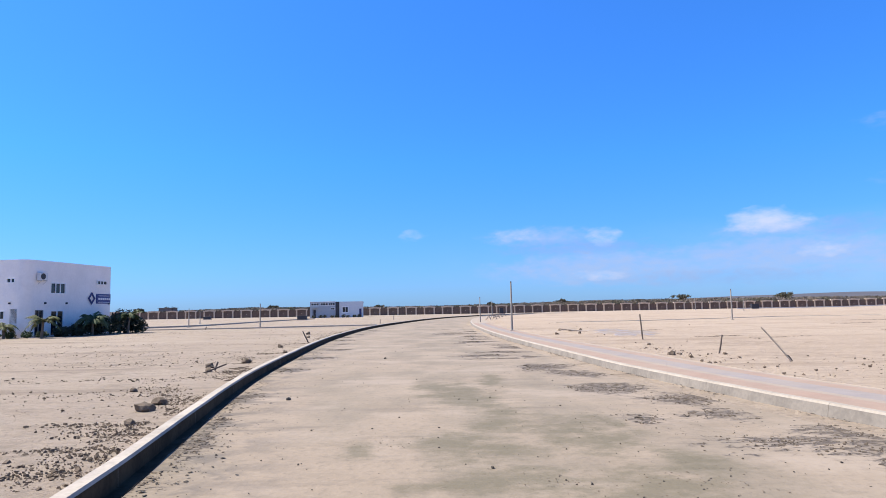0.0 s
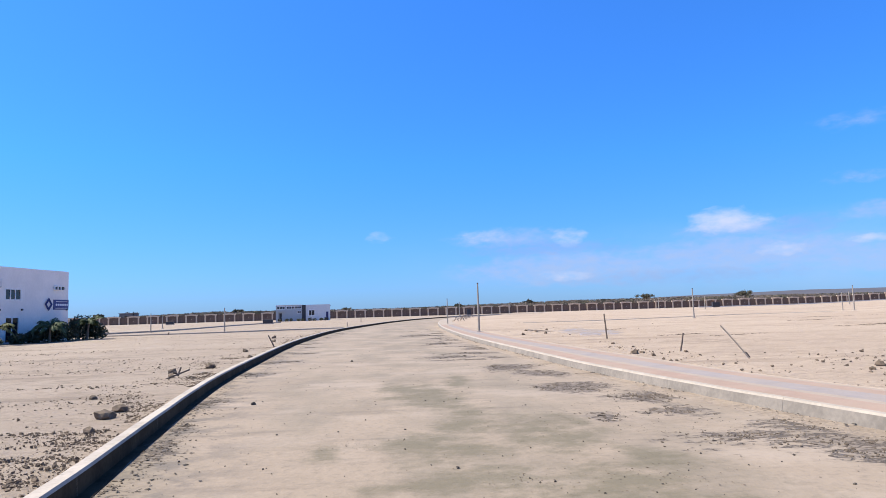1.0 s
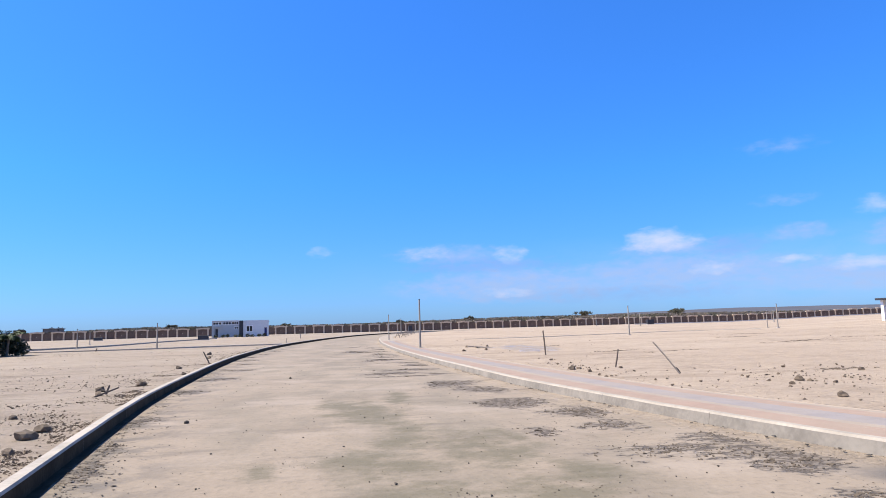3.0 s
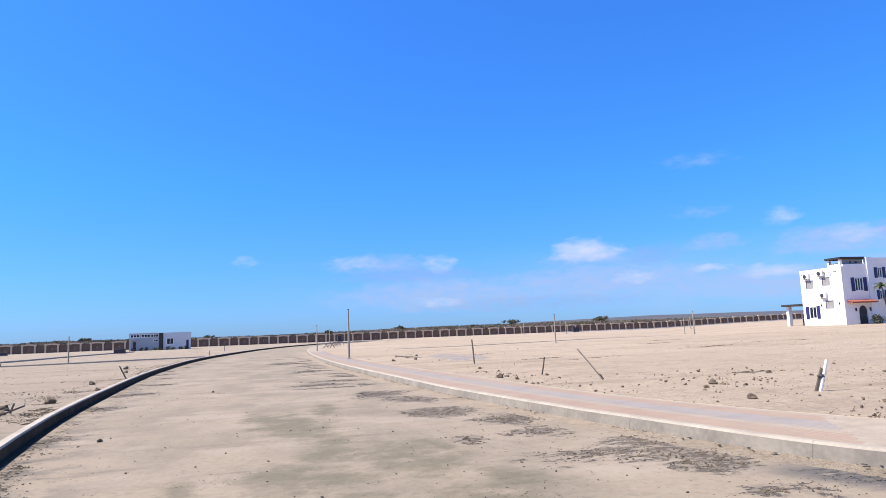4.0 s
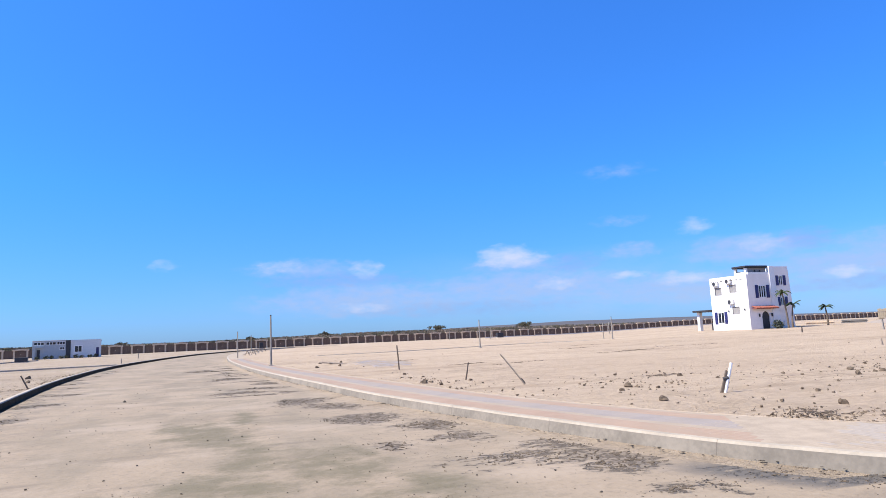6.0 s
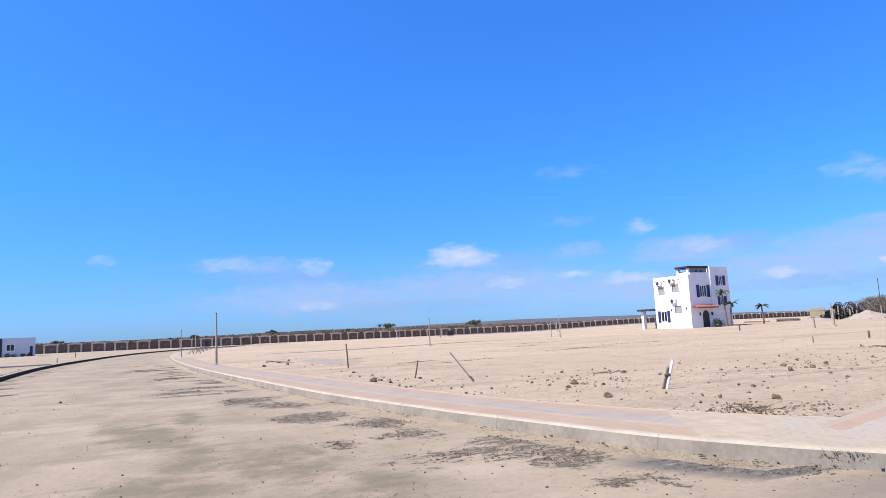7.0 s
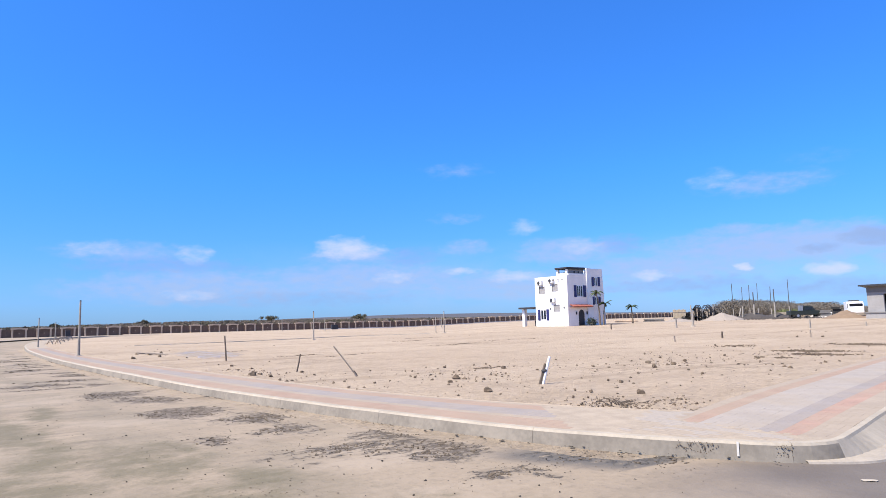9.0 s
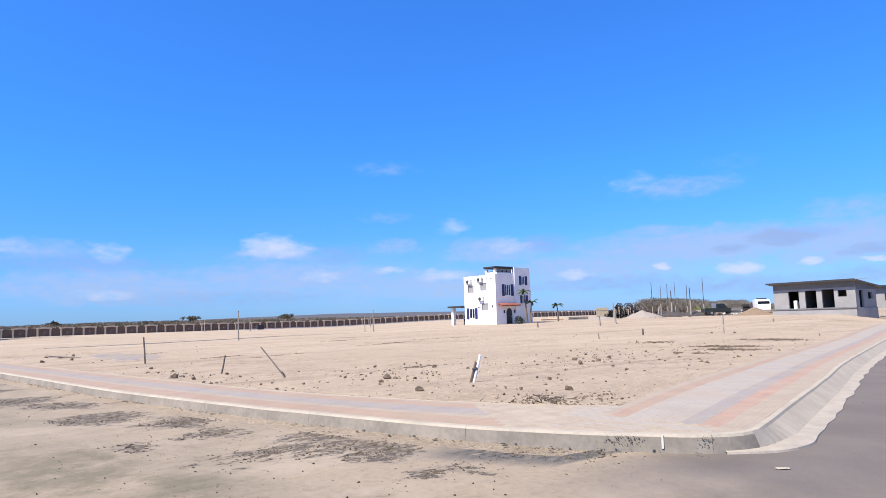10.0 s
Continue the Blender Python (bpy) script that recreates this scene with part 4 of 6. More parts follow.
# ---- white office building with curved corner ----
def office():
    H = 5.62
    o = Vector((-29.57, 46.96, 0))
    h = thing("office_building", pose(o.x, o.y, 0.04), "white two-storey office building with a curved corner", "building")
    # front face runs to -x; its own x axis from far left to the corner
    L = 14.0
    fdir = math.degrees(math.atan2(-0.10, 1.0))
    fa = mat_wall((-L * math.cos(radians(fdir)), -L * math.sin(radians(fdir)), 0), fdir)
    px = L - 1.7
    holes = [(px + 0.40, px + 0.98, 0.05, 2.1), (px - 0.75, px + 0.05, 1.35, 2.0)]
    w = part("wall", wall_bm(L - 0.68, H, 0.25, [holes[0], holes[1], (px + 0.1, px + 0.75, 3.95, 4.3)]), M_LILAC, h)
    w.matrix_basis = fa
    window(h, fa @ pose(px + 0.1, 0, 3.95), 0.65, 0.35, 2, 0.05)
    window(h, fa @ pose(px - 0.75, 0, 1.35), 0.8, 0.65, 2, 0.07)
    d = part("door", box(0.41, 0.97, 0.1, 0.16, 0.05, 2.08), M_GLASS, h, "glazed door behind white bars")
    d.matrix_basis = fa @ pose(px + 0.0, 0, 0)
    for k in range(7):
        part("bar", rod((0.44 + k * 0.083, 0.0, 0.06), (0.44 + k * 0.083, 0.0, 2.08), 0.018, n=6), M_WHITE2, d)
    part("cross_bar", box(0.41, 0.97, -0.02, 0.02, 1.0, 1.06), M_WHITE2, d)
    part("kick_panel", box(0.42, 0.96, 0.02, 0.05, 0.06, 0.4), M_WHITE2, d, "white lower panel")
    # side face: straight, then an inward curve, then straight
    pts = [(0, 0), (0.35, 2.3), (0.62, 4.2), (0.70, 5.2), (0.78, 5.9), (1.05, 6.9), (1.27, 8.1), (1.30, 9.0)]
    b_ang = math.degrees(math.atan2(4.2, 0.62))
    fb = mat_wall((0, 0, 0), b_ang)
    Lb = math.hypot(0.62, 4.2)
    RC = 0.68
    holes = [(0.8 - RC, 1.6 - RC, 0.05, 2.0), (2.3 - RC, 3.75 - RC, 0.05, 2.0), (2.25 - RC, 3.85 - RC, 3.2, 4.05)]
    w = part("wall", wall_bm(Lb - RC, H, 0.25, holes), M_LILAC, h)
    w.matrix_basis = fb @ pose(RC, 0, 0)
    # rounded corner between the two faces
    pa, pb = fa @ Vector((L - RC, 0, 0)), fb @ Vector((RC, 0, 0))
    arc = []
    for k in range(17):
        t = k / 16
        arc.append(pa * (1 - t) ** 2 + Vector((0, 0, 0)) * 2 * t * (1 - t) + pb * t * t)
    arc_in = offsets(arc, -0.25)
    bm = bmesh.new()
    cols = [[bm.verts.new((p.x, p.y, z)) for p, z in ((a, 0), (a, H), (b, H), (b, 0))] for a, b in zip(arc, arc_in)]
    for a, b in zip(cols, cols[1:]):
        for j in range(4):
            bm.faces.new((a[j], b[j], b[(j + 1) % 4], a[(j + 1) % 4]))
    bm.faces.new(cols[0]), bm.faces.new(cols[-1][::-1])
    bmesh.ops.recalc_face_normals(bm, faces=bm.faces)
    part("rounded_corner", bm, M_LILAC, h)
    window(h, fb @ pose(2.25, 0, 3.2), 1.6, 0.85, 3, 0.07)
    window(h, fb @ pose(0.8, 0, 0.05), 0.8, 1.95, 2, 0.06, M_CEMENT_D)
    window(h, fb @ pose(2.3, 0, 0.05), 1.45, 1.95, 2, 0.1)
    ac_unit(h, fb @ pose(0.82, -0.02, 4.15), 0.74, 0.56)
    # curved part and end face
    line = [Vector((*p, 0)) for p in [(0.62, 4.2), (0.70, 4.9), (0.74, 5.5), (0.80, 6.0), (0.90, 6.6), (1.05, 7.3), (1.2, 8.2), (1.27, 9.2)]]
    inner_l = offsets(line, -0.25)
    bm = bmesh.new()
    cols = [[bm.verts.new((p.x, p.y, z)) for p, z in ((a, 0), (a, H), (b, H), (b, 0))] for a, b in zip(line, inner_l)]
    for a, b in zip(cols, cols[1:]):
        for j in range(4):
            bm.faces.new((a[j], b[j], b[(j + 1) % 4], a[(j + 1) % 4]))
    bm.faces.new(cols[0]), bm.faces.new(cols[-1][::-1])
    bmesh.ops.recalc_face_normals(bm, faces=bm.faces)
    cw = part("curved_wall", bm, M_LILAC, h)
    fc = mat_wall((0.90, 6.6, 0), math.degrees(math.atan2(2.6, 0.37)))
    window(h, fc @ pose(0.75, -0.15, 4.05), 1.2, 0.34, 3, 0.05)
    sg = part("sign_board", box(0.75, 2.55, -0.1, -0.03, 2.5, 3.3, 0.01), M_SIGN, h, "navy sign board with white shapes")
    sg.matrix_basis = fc
    bm = bmesh.new()
    for k in range(6):
        bmesh.ops.create_cone(bm, cap_ends=True, segments=10, radius1=0.1, radius2=0.1, depth=0.015, matrix=pose(1.06 + k * 0.26, -0.108, 2.89, 90))
    box(1.0, 2.35, -0.115, -0.1, 3.12, 3.16, bm=bm)
    box(0.95, 2.4, -0.115, -0.1, 2.6, 2.64, bm=bm)
    part("lettering_bars", bm, M_STRIPE, sg)
    bm = bmesh.new()
    for a in range(4):
        c0, s0, c1, s1 = math.cos(a * math.pi / 2), math.sin(a * math.pi / 2), math.cos((a + 1) * math.pi / 2), math.sin((a + 1) * math.pi / 2)
        for r0, r1 in ((0.50, 0.43), (0.36, 0.30)):
            q = [(0.2 + 0.85 * r0 * c0, 2.92 + r0 * s0), (0.2 + 0.85 * r0 * c1, 2.92 + r0 * s1), (0.2 + 0.85 * r1 * c1, 2.92 + r1 * s1), (0.2 + 0.85 * r1 * c0, 2.92 + r1 * s0)]
            va = [bm.verts.new((x, -0.1, z)) for x, z in q]
            vb = [bm.verts.new((x, -0.04, z)) for x, z in q]
            bm.faces.new(va), bm.faces.new(vb[::-1])
            for i in range(4):
                bm.faces.new((va[i], vb[i], vb[(i + 1) % 4], va[(i + 1) % 4]))
    part("diamond", bm, M_SIGN, sg, "navy diamond outline")
    for fm, x0 in ((fa, px + 0.35), (fb, 1.65), (fb, 3.85), (fc, 2.3)):
        part("wall_lamp", box(x0, x0 + 0.14, -0.12, 0, 2.44, 2.58, 0.02), M_DARK, h).matrix_basis = fm
    # rear walls, floor and roof inside the parapet
    rear = [Vector((1.27, 9.2, 0)), Vector((-13.0, 11.0, 0)), Vector((-13.93, 1.39, 0))]
    for p, q in zip(rear, rear[1:]):
        d = q - p
        wr = part("wall", wall_bm(d.length, H, 0.25), M_LILAC, h)
        wr.matrix_basis = mat_wall(p, math.degrees(math.atan2(d.y, d.x)))
    for nm, z0, z1 in (("upper_floor", 2.6, 2.8), ("roof_deck", 5.0, 5.2)):
        bm = bmesh.new()
        ring = [(-0.05, 0.3), (0.4, 4.2), (0.8, 7.4), (1.0, 9.0), (-12.8, 10.7), (-13.6, 1.75)]
        bot, top = [bm.verts.new((x, y, z0)) for x, y in ring], [bm.verts.new((x, y, z1)) for x, y in ring]
        bm.faces.new(bot[::-1]), bm.faces.new(top)
        for i in range(6):
            bm.faces.new((bot[i], bot[(i + 1) % 6], top[(i + 1) % 6], top[i]))
        bmesh.ops.recalc_face_normals(bm, faces=bm.faces)
        part(nm, bm, M_CEMENT, h)


office()


# ---- blue-grey cabin ----
def cabin():
    h = thing("cabin", pose(-29.6, 147.0, 0.05), "single-storey blue-grey cabin with a high window strip", "cabin")
    H = 3.55
    holes = [(0.75, 1.3, 0.05, 1.85), (0.2, 2.0, 2.72, 3.34), (2.25, 4.0, 2.72, 3.34), (4.1, 5.55, 2.72, 3.34), (4.6, 5.5, 1.75, 2.3)]
    part("wall", wall_bm(5.7, H, 0.2, holes), M_HUT, h)
    for x0, x1, z0, z1 in holes[1:]:
        window(h, pose(x0, 0, z0), x1 - x0, z1 - z0, 3 if z0 > 2.5 else 2, 0.08)
    d = part("door", box(0.75, 1.3, 0.08, 0.14, 0.05, 1.85), M_DARK, h, "dark narrow door")
    part("handle", rod((1.2, 0.03, 0.9), (1.2, 0.03, 1.05), 0.02, n=6), M_STEEL, d)
    part("entry_post", box(0.3, 0.55, -0.5, -0.25, 0, 2.2), M_HUT, h)
    part("entry_slab", box(0.1, 1.9, -0.55, 0.0, 2.2, 2.35), M_HUT, h)
    part("dark_panel", box(5.7, 6.5, -0.12, 0.2, 0, H), M_DARK, h, "charcoal wall panel")
    w = part("wall", wall_bm(5.3, H, 0.2, [(0.55, 2.05, 1.05, 2.5), (4.4, 4.9, 0.05, 1.95)]), M_HUT2, h)
    w.matrix_basis = mat_wall((6.5, 0, 0), 8)
    window(h, mat_wall((6.5, 0, 0), 8) @ pose(0.55, -0.02, 1.05), 1.5, 1.45, 2, 0.17)
    d = part("door", box(4.4, 4.9, 0.08, 0.14, 0.05, 1.95), M_BLUEPAINT, h, "dark blue side door")
    d.matrix_basis = mat_wall((6.5, 0, 0), 8)
    for p, q in (((11.75, 0.74), (11.0, 6.5)), ((11.0, 6.5), (0, 6.5)), ((0, 6.5), (0, 0.2))):
        dv = Vector(q) - Vector(p)
        part("wall", wall_bm(dv.length, H, 0.2), M_HUT, h).matrix_basis = mat_wall((*p, 0), math.degrees(math.atan2(dv.y, dv.x)))
    part("roof", box(0.2, 11.2, 0.9, 6.3, 3.2, 3.35), M_CEMENT, h)
    part("roof_edge", box(-0.05, 5.72, -0.06, 0.12, H, H + 0.09), M_WHITE2, h)


cabin()


# ---- unfinished cement building ----
def shell_building():
    base_l, base_r = Vector((80.3, 33.6, 0)), Vector((79.2, 24.7, 0))
    ang = math.degrees(math.atan2(base_r.y - base_l.y, base_r.x - base_l.x))
    h = thing("shell_building", Matrix.Translation((base_l.x, base_l.y, 1.5)) @ Matrix.Rotation(radians(ang), 4, "Z"),
              "unfinished grey cement building with open doorways and lean-to roof", "building")
    L, Dp = 9.0, 4.6
    part("plinth", box(-0.15, L + 0.1, -0.25, Dp, -1.45, 0.0, 0.02), M_CEMENT, h)
    part("ledge", box(-0.3, L + 0.12, -0.34, -0.02, -0.04, 0.09), M_CEMENT_D, h)
    holes = [(1.75, 2.95, 0.1, 2.05), (3.65, 4.9, 0.1, 2.05), (5.5, 6.8, 0.1, 2.1), (7.2, 8.1, 1.25, 1.95)]
    part("wall", wall_bm(L, 2.25, 0.2, holes), M_CEMENT, h)
    # ring beam in darker concrete, with the eave's shade put into its colour
    part("shaded_ring_beam", box(0, L, -0.03, 0.2, 2.252, 2.93), M_CEMENT_D, h)
    side = mat_wall((L - 0.004, 0.2, 0), 90)
    part("wall", wall_bm(Dp - 0.2, 2.0, 0.2, [(0.6, 1.5, 0.0, 1.9), (2.6, 3.6, 0.95, 1.65)]), M_CEMENT, h).matrix_basis = side
    bm = bmesh.new()
    e = Dp - 0.2
    vs_ = [bm.verts.new(v) for v in ((0, 0, 2.0), (e, 0, 2.0), (e, 0, 2.25), (0, 0, 2.9), (0, 0.2, 2.0), (e, 0.2, 2.0), (e, 0.2, 2.25), (0, 0.2, 2.9))]
    for q in ((0, 1, 2, 3), (5, 4, 7, 6), (4, 5, 1, 0), (3, 2, 6, 7), (4, 0, 3, 7), (1, 5, 6, 2)):
        bm.faces.new([vs_[i] for i in q])
    part("gable", bm, M_CEMENT_D, h).matrix_basis = side
    for p, q in (((L - 0.2, Dp), (0.2, Dp)), ((0, Dp), (0, 0.2))):
        dv = Vector(q) - Vector(p)
        part("wall", wall_bm(dv.length, 2.2, 0.2), M_RAW, h).matrix_basis = mat_wall((*p, 0), math.degrees(math.atan2(dv.y, dv.x)))
    for x0 in (3.3, 5.2):
        part("partition", box(x0 - 0.08, x0 + 0.08, 0.2, Dp - 0.2, 0, 2.2), M_RAW, h)
    part("inner_floor", box(0.2, L - 0.2, 0.21, Dp - 0.2, 0.001, 0.03), M_RAW, h)
    bm = bmesh.new()
    r0, r1, y0, y1 = -0.42, L + 0.35, -0.75, Dp + 0.35
    vs_ = [bm.verts.new(v) for v in ((r0, y0, 2.97), (r1, y0, 2.97), (r1, y1, 2.26), (r0, y1, 2.26), (r0, y0, 3.1), (r1, y0, 3.1), (r1, y1, 2.39), (r0, y1, 2.39))]
    for q in ((3, 2, 1, 0), (4, 5, 6, 7), (0, 1, 5, 4), (1, 2, 6, 5), (2, 3, 7, 6), (3, 0, 4, 7)):
        bm.faces.new([vs_[i] for i in q])
    part("roof", bm, M_CEMENT_D, h, "thin grey lean-to roof slab")
    part("fascia", box(r0 - 0.02, r1 + 0.02, y0 - 0.03, y0 - 0.002, 2.94, 3.11), M_DARK, h, "dark roof edge")
    part("roof_purlin", box(r1 + 0.02, r1 + 1.2, y0 + 0.05, y0 + 0.15, 3.0, 3.08), M_STEEL, h)
    part("sack_stack", box(2.0, 2.4, 0.5, 0.9, 0.0, 1.0, 0.05), M_WHITE2, h)
    # second shell, farther along
    h2 = thing("shell_building", Matrix.Translation((90.5, 26.3, 1.35)) @ Matrix.Rotation(radians(ang), 4, "Z"),
               "second unfinished grey block building with a flat dark roof", "building")
    part("wall", wall_bm(7, 2.5, 0.2, [(1.2, 2.2, 0.9, 1.8), (3.5, 4.5, 0, 2.0)]), M_CEMENT, h2)
    part("wall", wall_bm(5, 2.5, 0.2), M_CEMENT, h2).matrix_basis = mat_wall((0, 5.2, 0), -90)
    part("wall", wall_bm(7, 2.5, 0.2), M_CEMENT, h2).matrix_basis = mat_wall((7, 5.2, 0), 180)
    part("roof", box(-0.8, 7.5, -0.6, 5.6, 2.5, 2.7), M_DARK, h2)


shell_building()


# ---- kerbs of the cross streets ----
def on_lot(x, y, zf=None):
    """Slides a spot of the flat plan along its sight line until it lies on the lot."""
    zf = zf or (lot_right_z if x > 4 else lot_left_z)
    k = 1.0
    for _ in range(12):
        k = 1 - zf(k * x, k * y) / 1.6
    return k * x, k * y, zf(k * x, k * y)


def low_kerb(pts, label, tall=0.09):
    line = curve([on_lot(*p)[:2] for p in pts], 0.5)
    kerb("kerb_cross_street", line, 0.18, tall, 6.0, M_KERB, lambda x, y: (lot_right_z if x > 4 else lot_left_z)(x, y), label, lo=-0.15)


low_kerb([(-7.0, 69.2), (-13.6, 67.6), (-20, 65.4), (-34.5, 64.2), (-70, 63)], "low concrete kerb of a cross street in the sand", 0.12)
low_kerb([(-36, 72), (-31, 79), (-29.3, 89), (-29, 108), (-26, 134)], "low concrete kerb of a far street in the sand", 0.17)
low_kerb([(51.5, 78), (40.5, 77.2), (32.3, 73.8), (25, 70.6), (18, 68.2), (11.3, 67.8)], "low concrete kerb line across the sandy lot", 0.05)


# ---- poles and stakes ----
def pole(x, y, h, r=0.09, mat=None, label="slim pale concrete lamp pole without a lamp", group="poles"):
    far = math.hypot(x, y)
    x, y, z = on_lot(x, y)
    h *= math.hypot(x, y) / far
    t = thing("pole", pose(x, y, z), label, "pole", group)
    part("shaft", rod((0, 0, -0.2), (0, 0, h), r, r * 0.6, 10), mat or M_POST, t)
    part("cap", rod((0, 0, h), (0, 0, h + 0.05), r * 0.75, r * 0.5, 10), M_DARK, t)
    part("footing", box(-r * 1.8, r * 1.8, -r * 1.8, r * 1.8, -0.2, 0.08, 0.02), M_KERB, t)


for px_, py_, ph_, pr_ in ((4.64, 45.7, 3.35, 0.075), (3.93, 71.6, 2.75, 0.065), (-18.5, 66.8, 2.4, 0.07), (-29.05, 75.6, 2.1, 0.07), (-37.8, 102.9, 1.85, 0.07), (28.8, 66.3, 3.0, 0.075),
                           (66.5, 146.6, 3.0, 0.1), (12.9, 175.2, 3.4, 0.13), (68.7, 180.3, 3.4, 0.12), (55.1, 79.8, 3.1, 0.08), (55.5, 82.6, 2.4, 0.06), (88.4, 61.4, 2.5, 0.11), (104.0, 152.0, 3.1, 0.11)):
    pole(px_, py_, ph_, pr_)


def stake(p, q, r, mat, label, square=True, flat=True, ends=None):
    """A post or stick from the ground point p to its tip q (offset from p)."""
    x, y, z = on_lot(*p) if flat else (*p, 0)
    bm = bmesh.new()
    d = Vector(q) * (math.hypot(x, y) / math.hypot(*p))
    r *= 0.8
    turn_ = d.to_track_quat("Z", "Y").to_matrix().to_4x4()
    n = 6
    rings = []
    for k in range(n):
        f = k / (n - 1)
        s = r * (1.0 - 0.18 * f) * (1 + 0.12 * noise.noise((p[0] + f * 3, p[1], 1)))
        cen = d * (f * 1.06 - 0.06) + Vector((0.01 * noise.noise((f * 4, p[0], 0)), 0.01 * noise.noise((f * 4, p[1], 5)), 0))
        rings.append([bm.verts.new(cen + turn_ @ Vector((s * math.cos(a), s * math.sin(a), 0))) for a in [math.pi / 4 + i * math.pi / (2 if square else 4) for i in range(4 if square else 8)]])
    for a, b in zip(rings, rings[1:]):
        for i in range(len(a)):
            bm.faces.new((a[i], a[(i + 1) % len(a)], b[(i + 1) % len(a)], b[i]))
    bm.faces.new(rings[0][::-1]), bm.faces.new(rings[-1])
    return single("stake", bm, mat, label, "stake", "survey stakes", at=pose(x, y, z))


stake((9.27, 31.3), (-0.07, 0.05, 1.18), 0.045, M_WOOD, "tall dark wooden post standing in the sand")
stake((8.81, 21.6), (0.13, 0.03, 0.60), 0.03, M_WOOD, "short dark wooden stake leaning in the sand")
stake((9.47, 18.45), (-0.62, 0.30, 0.92), 0.025, M_WOODP, "long leaning grey wooden stake with a forked foot", square=False)
stake((9.52, 18.5), (-0.10, 0.03, 0.16), 0.032, M_WOOD, "short dark prop at the foot of a leaning stake")
stake((-6.95, 33.96), (-0.30, 0.05, 0.58), 0.045, M_WOOD, "dark leaning wooden stake beside the kerb")
stake((-6.50, 17.9), (0.55, 0.25, 0.22), 0.035, M_WOOD, "dark stick lying aslant on rubble")
stake((-6.42, 18.6), (0.07, 0.05, 0.25), 0.035, M_WOOD, "short dark stick crossing another on rubble")
stake((43.1, 27.6), (0.0, 0.0, 0.46), 0.07, M_WOOD, "small dark survey stake in the sand")
stake((36.2, 26.5), (-0.06, 0.0, 0.36), 0.055, M_WOODP, "small grey survey stake in the sand")
stake((46.2, 23.0), (-0.02, 0.0, 0.48), 0.06, M_WOODP, "small grey survey stake among stones")
stake((74.3, 37.0), (0.0, 0.0, 0.95), 0.09, M_POST, "pale stake on the building site")
stake((77.2, 56.2), (-0.08, 0.0, 1.3), 0.1, M_POST, "pale stake beside cream tanks")
stake((95.1, 30.9), (0.0, 0.0, 0.6), 0.1, M_POST, "short pale stake before the cement building")
stake((83.4, 35.2), (0.0, 0.0, 0.5), 0.08, M_POST, "short pale stake before a soil heap")
stake((-7.5, 78.2), (0.0, 0.0, 0.5), 0.07, M_POST, "short pale marker post by the kerb")
stake((-8.05, 107.2), (0.0, 0.0, 0.7), 0.09, M_POST, "short pale marker post on the sand")
stake((71.3, 62.5), (0.0, 0.0, 0.8), 0.08, M_WOOD, "dark stake beside the white house")
stake((-23.0, 64.0), (0.12, 0.0, 0.3), 0.06, M_WOOD, "small dark stake by the cross street kerb")

# white pipe wired to a dark stake, with a block at its foot
x_, y_, z_ = on_lot(11.41, 12.32)
pipe = thing("marker_post", pose(x_, y_, z_), "white plastic pipe tied to a dark wooden stake", "post")
part("pipe", rod((0.06, -0.02, -0.1), (0.23, -0.12, 0.60), 0.032, 0.03, 12), M_STRIPE, pipe, "white plastic pipe")
part("stake", rod((0.0, 0.02, -0.1), (0.14, -0.06, 0.44), 0.034, 0.028, 6), M_WOOD, pipe, "grey weathered wooden stake")
part("wire", rod((0.07, -0.02, 0.27), (0.16, -0.08, 0.3), 0.04, 0.04, 10), M_DARK, pipe)


# ---- stones and clods ----
def rock(x, y, s, mat=None, lift=0.25, group="clods on the lots", label="brown earth clod lying on the sand", zf=None, flat=True, seed=None):
    r = random.Random(seed if seed is not None else int((x * 37 + y * 91) * 100))
    bm = bmesh.new()
    bmesh.ops.create_icosphere(bm, subdivisions=1 if s < 0.06 else 2, radius=1.0)
    jag = random.Random(int(x * 131 + y * 17))
    off = Vector((r.uniform(0, 90), r.uniform(0, 90), r.uniform(0, 90)))
    sc = Vector((r.uniform(0.8, 1.25), r.uniform(0.7, 1.1), r.uniform(0.7, 0.95)))
    for v in bm.verts:
        n1 = noise.noise(v.co * 1.1 + off)
        n2 = noise.noise(v.co * 3.1 + off)
        v.co = v.co * (1 + 0.55 * n1 + 0.4 * n2 + jag.uniform(-0.1, 0.1))
        v.co.z = max(v.co.z, -0.6)
        v.co = Vector((v.co.x * sc.x, v.co.y * sc.y, v.co.z * sc.z)) * s
    px, py, pz = on_lot(x, y, zf) if flat else (x, y, zf(x, y))
    return single("rock", bm, mat or M_ROCK, label, "rock", group, at=pose(px, py, pz + lift * s, 0, 0, r.uniform(0, 360)))


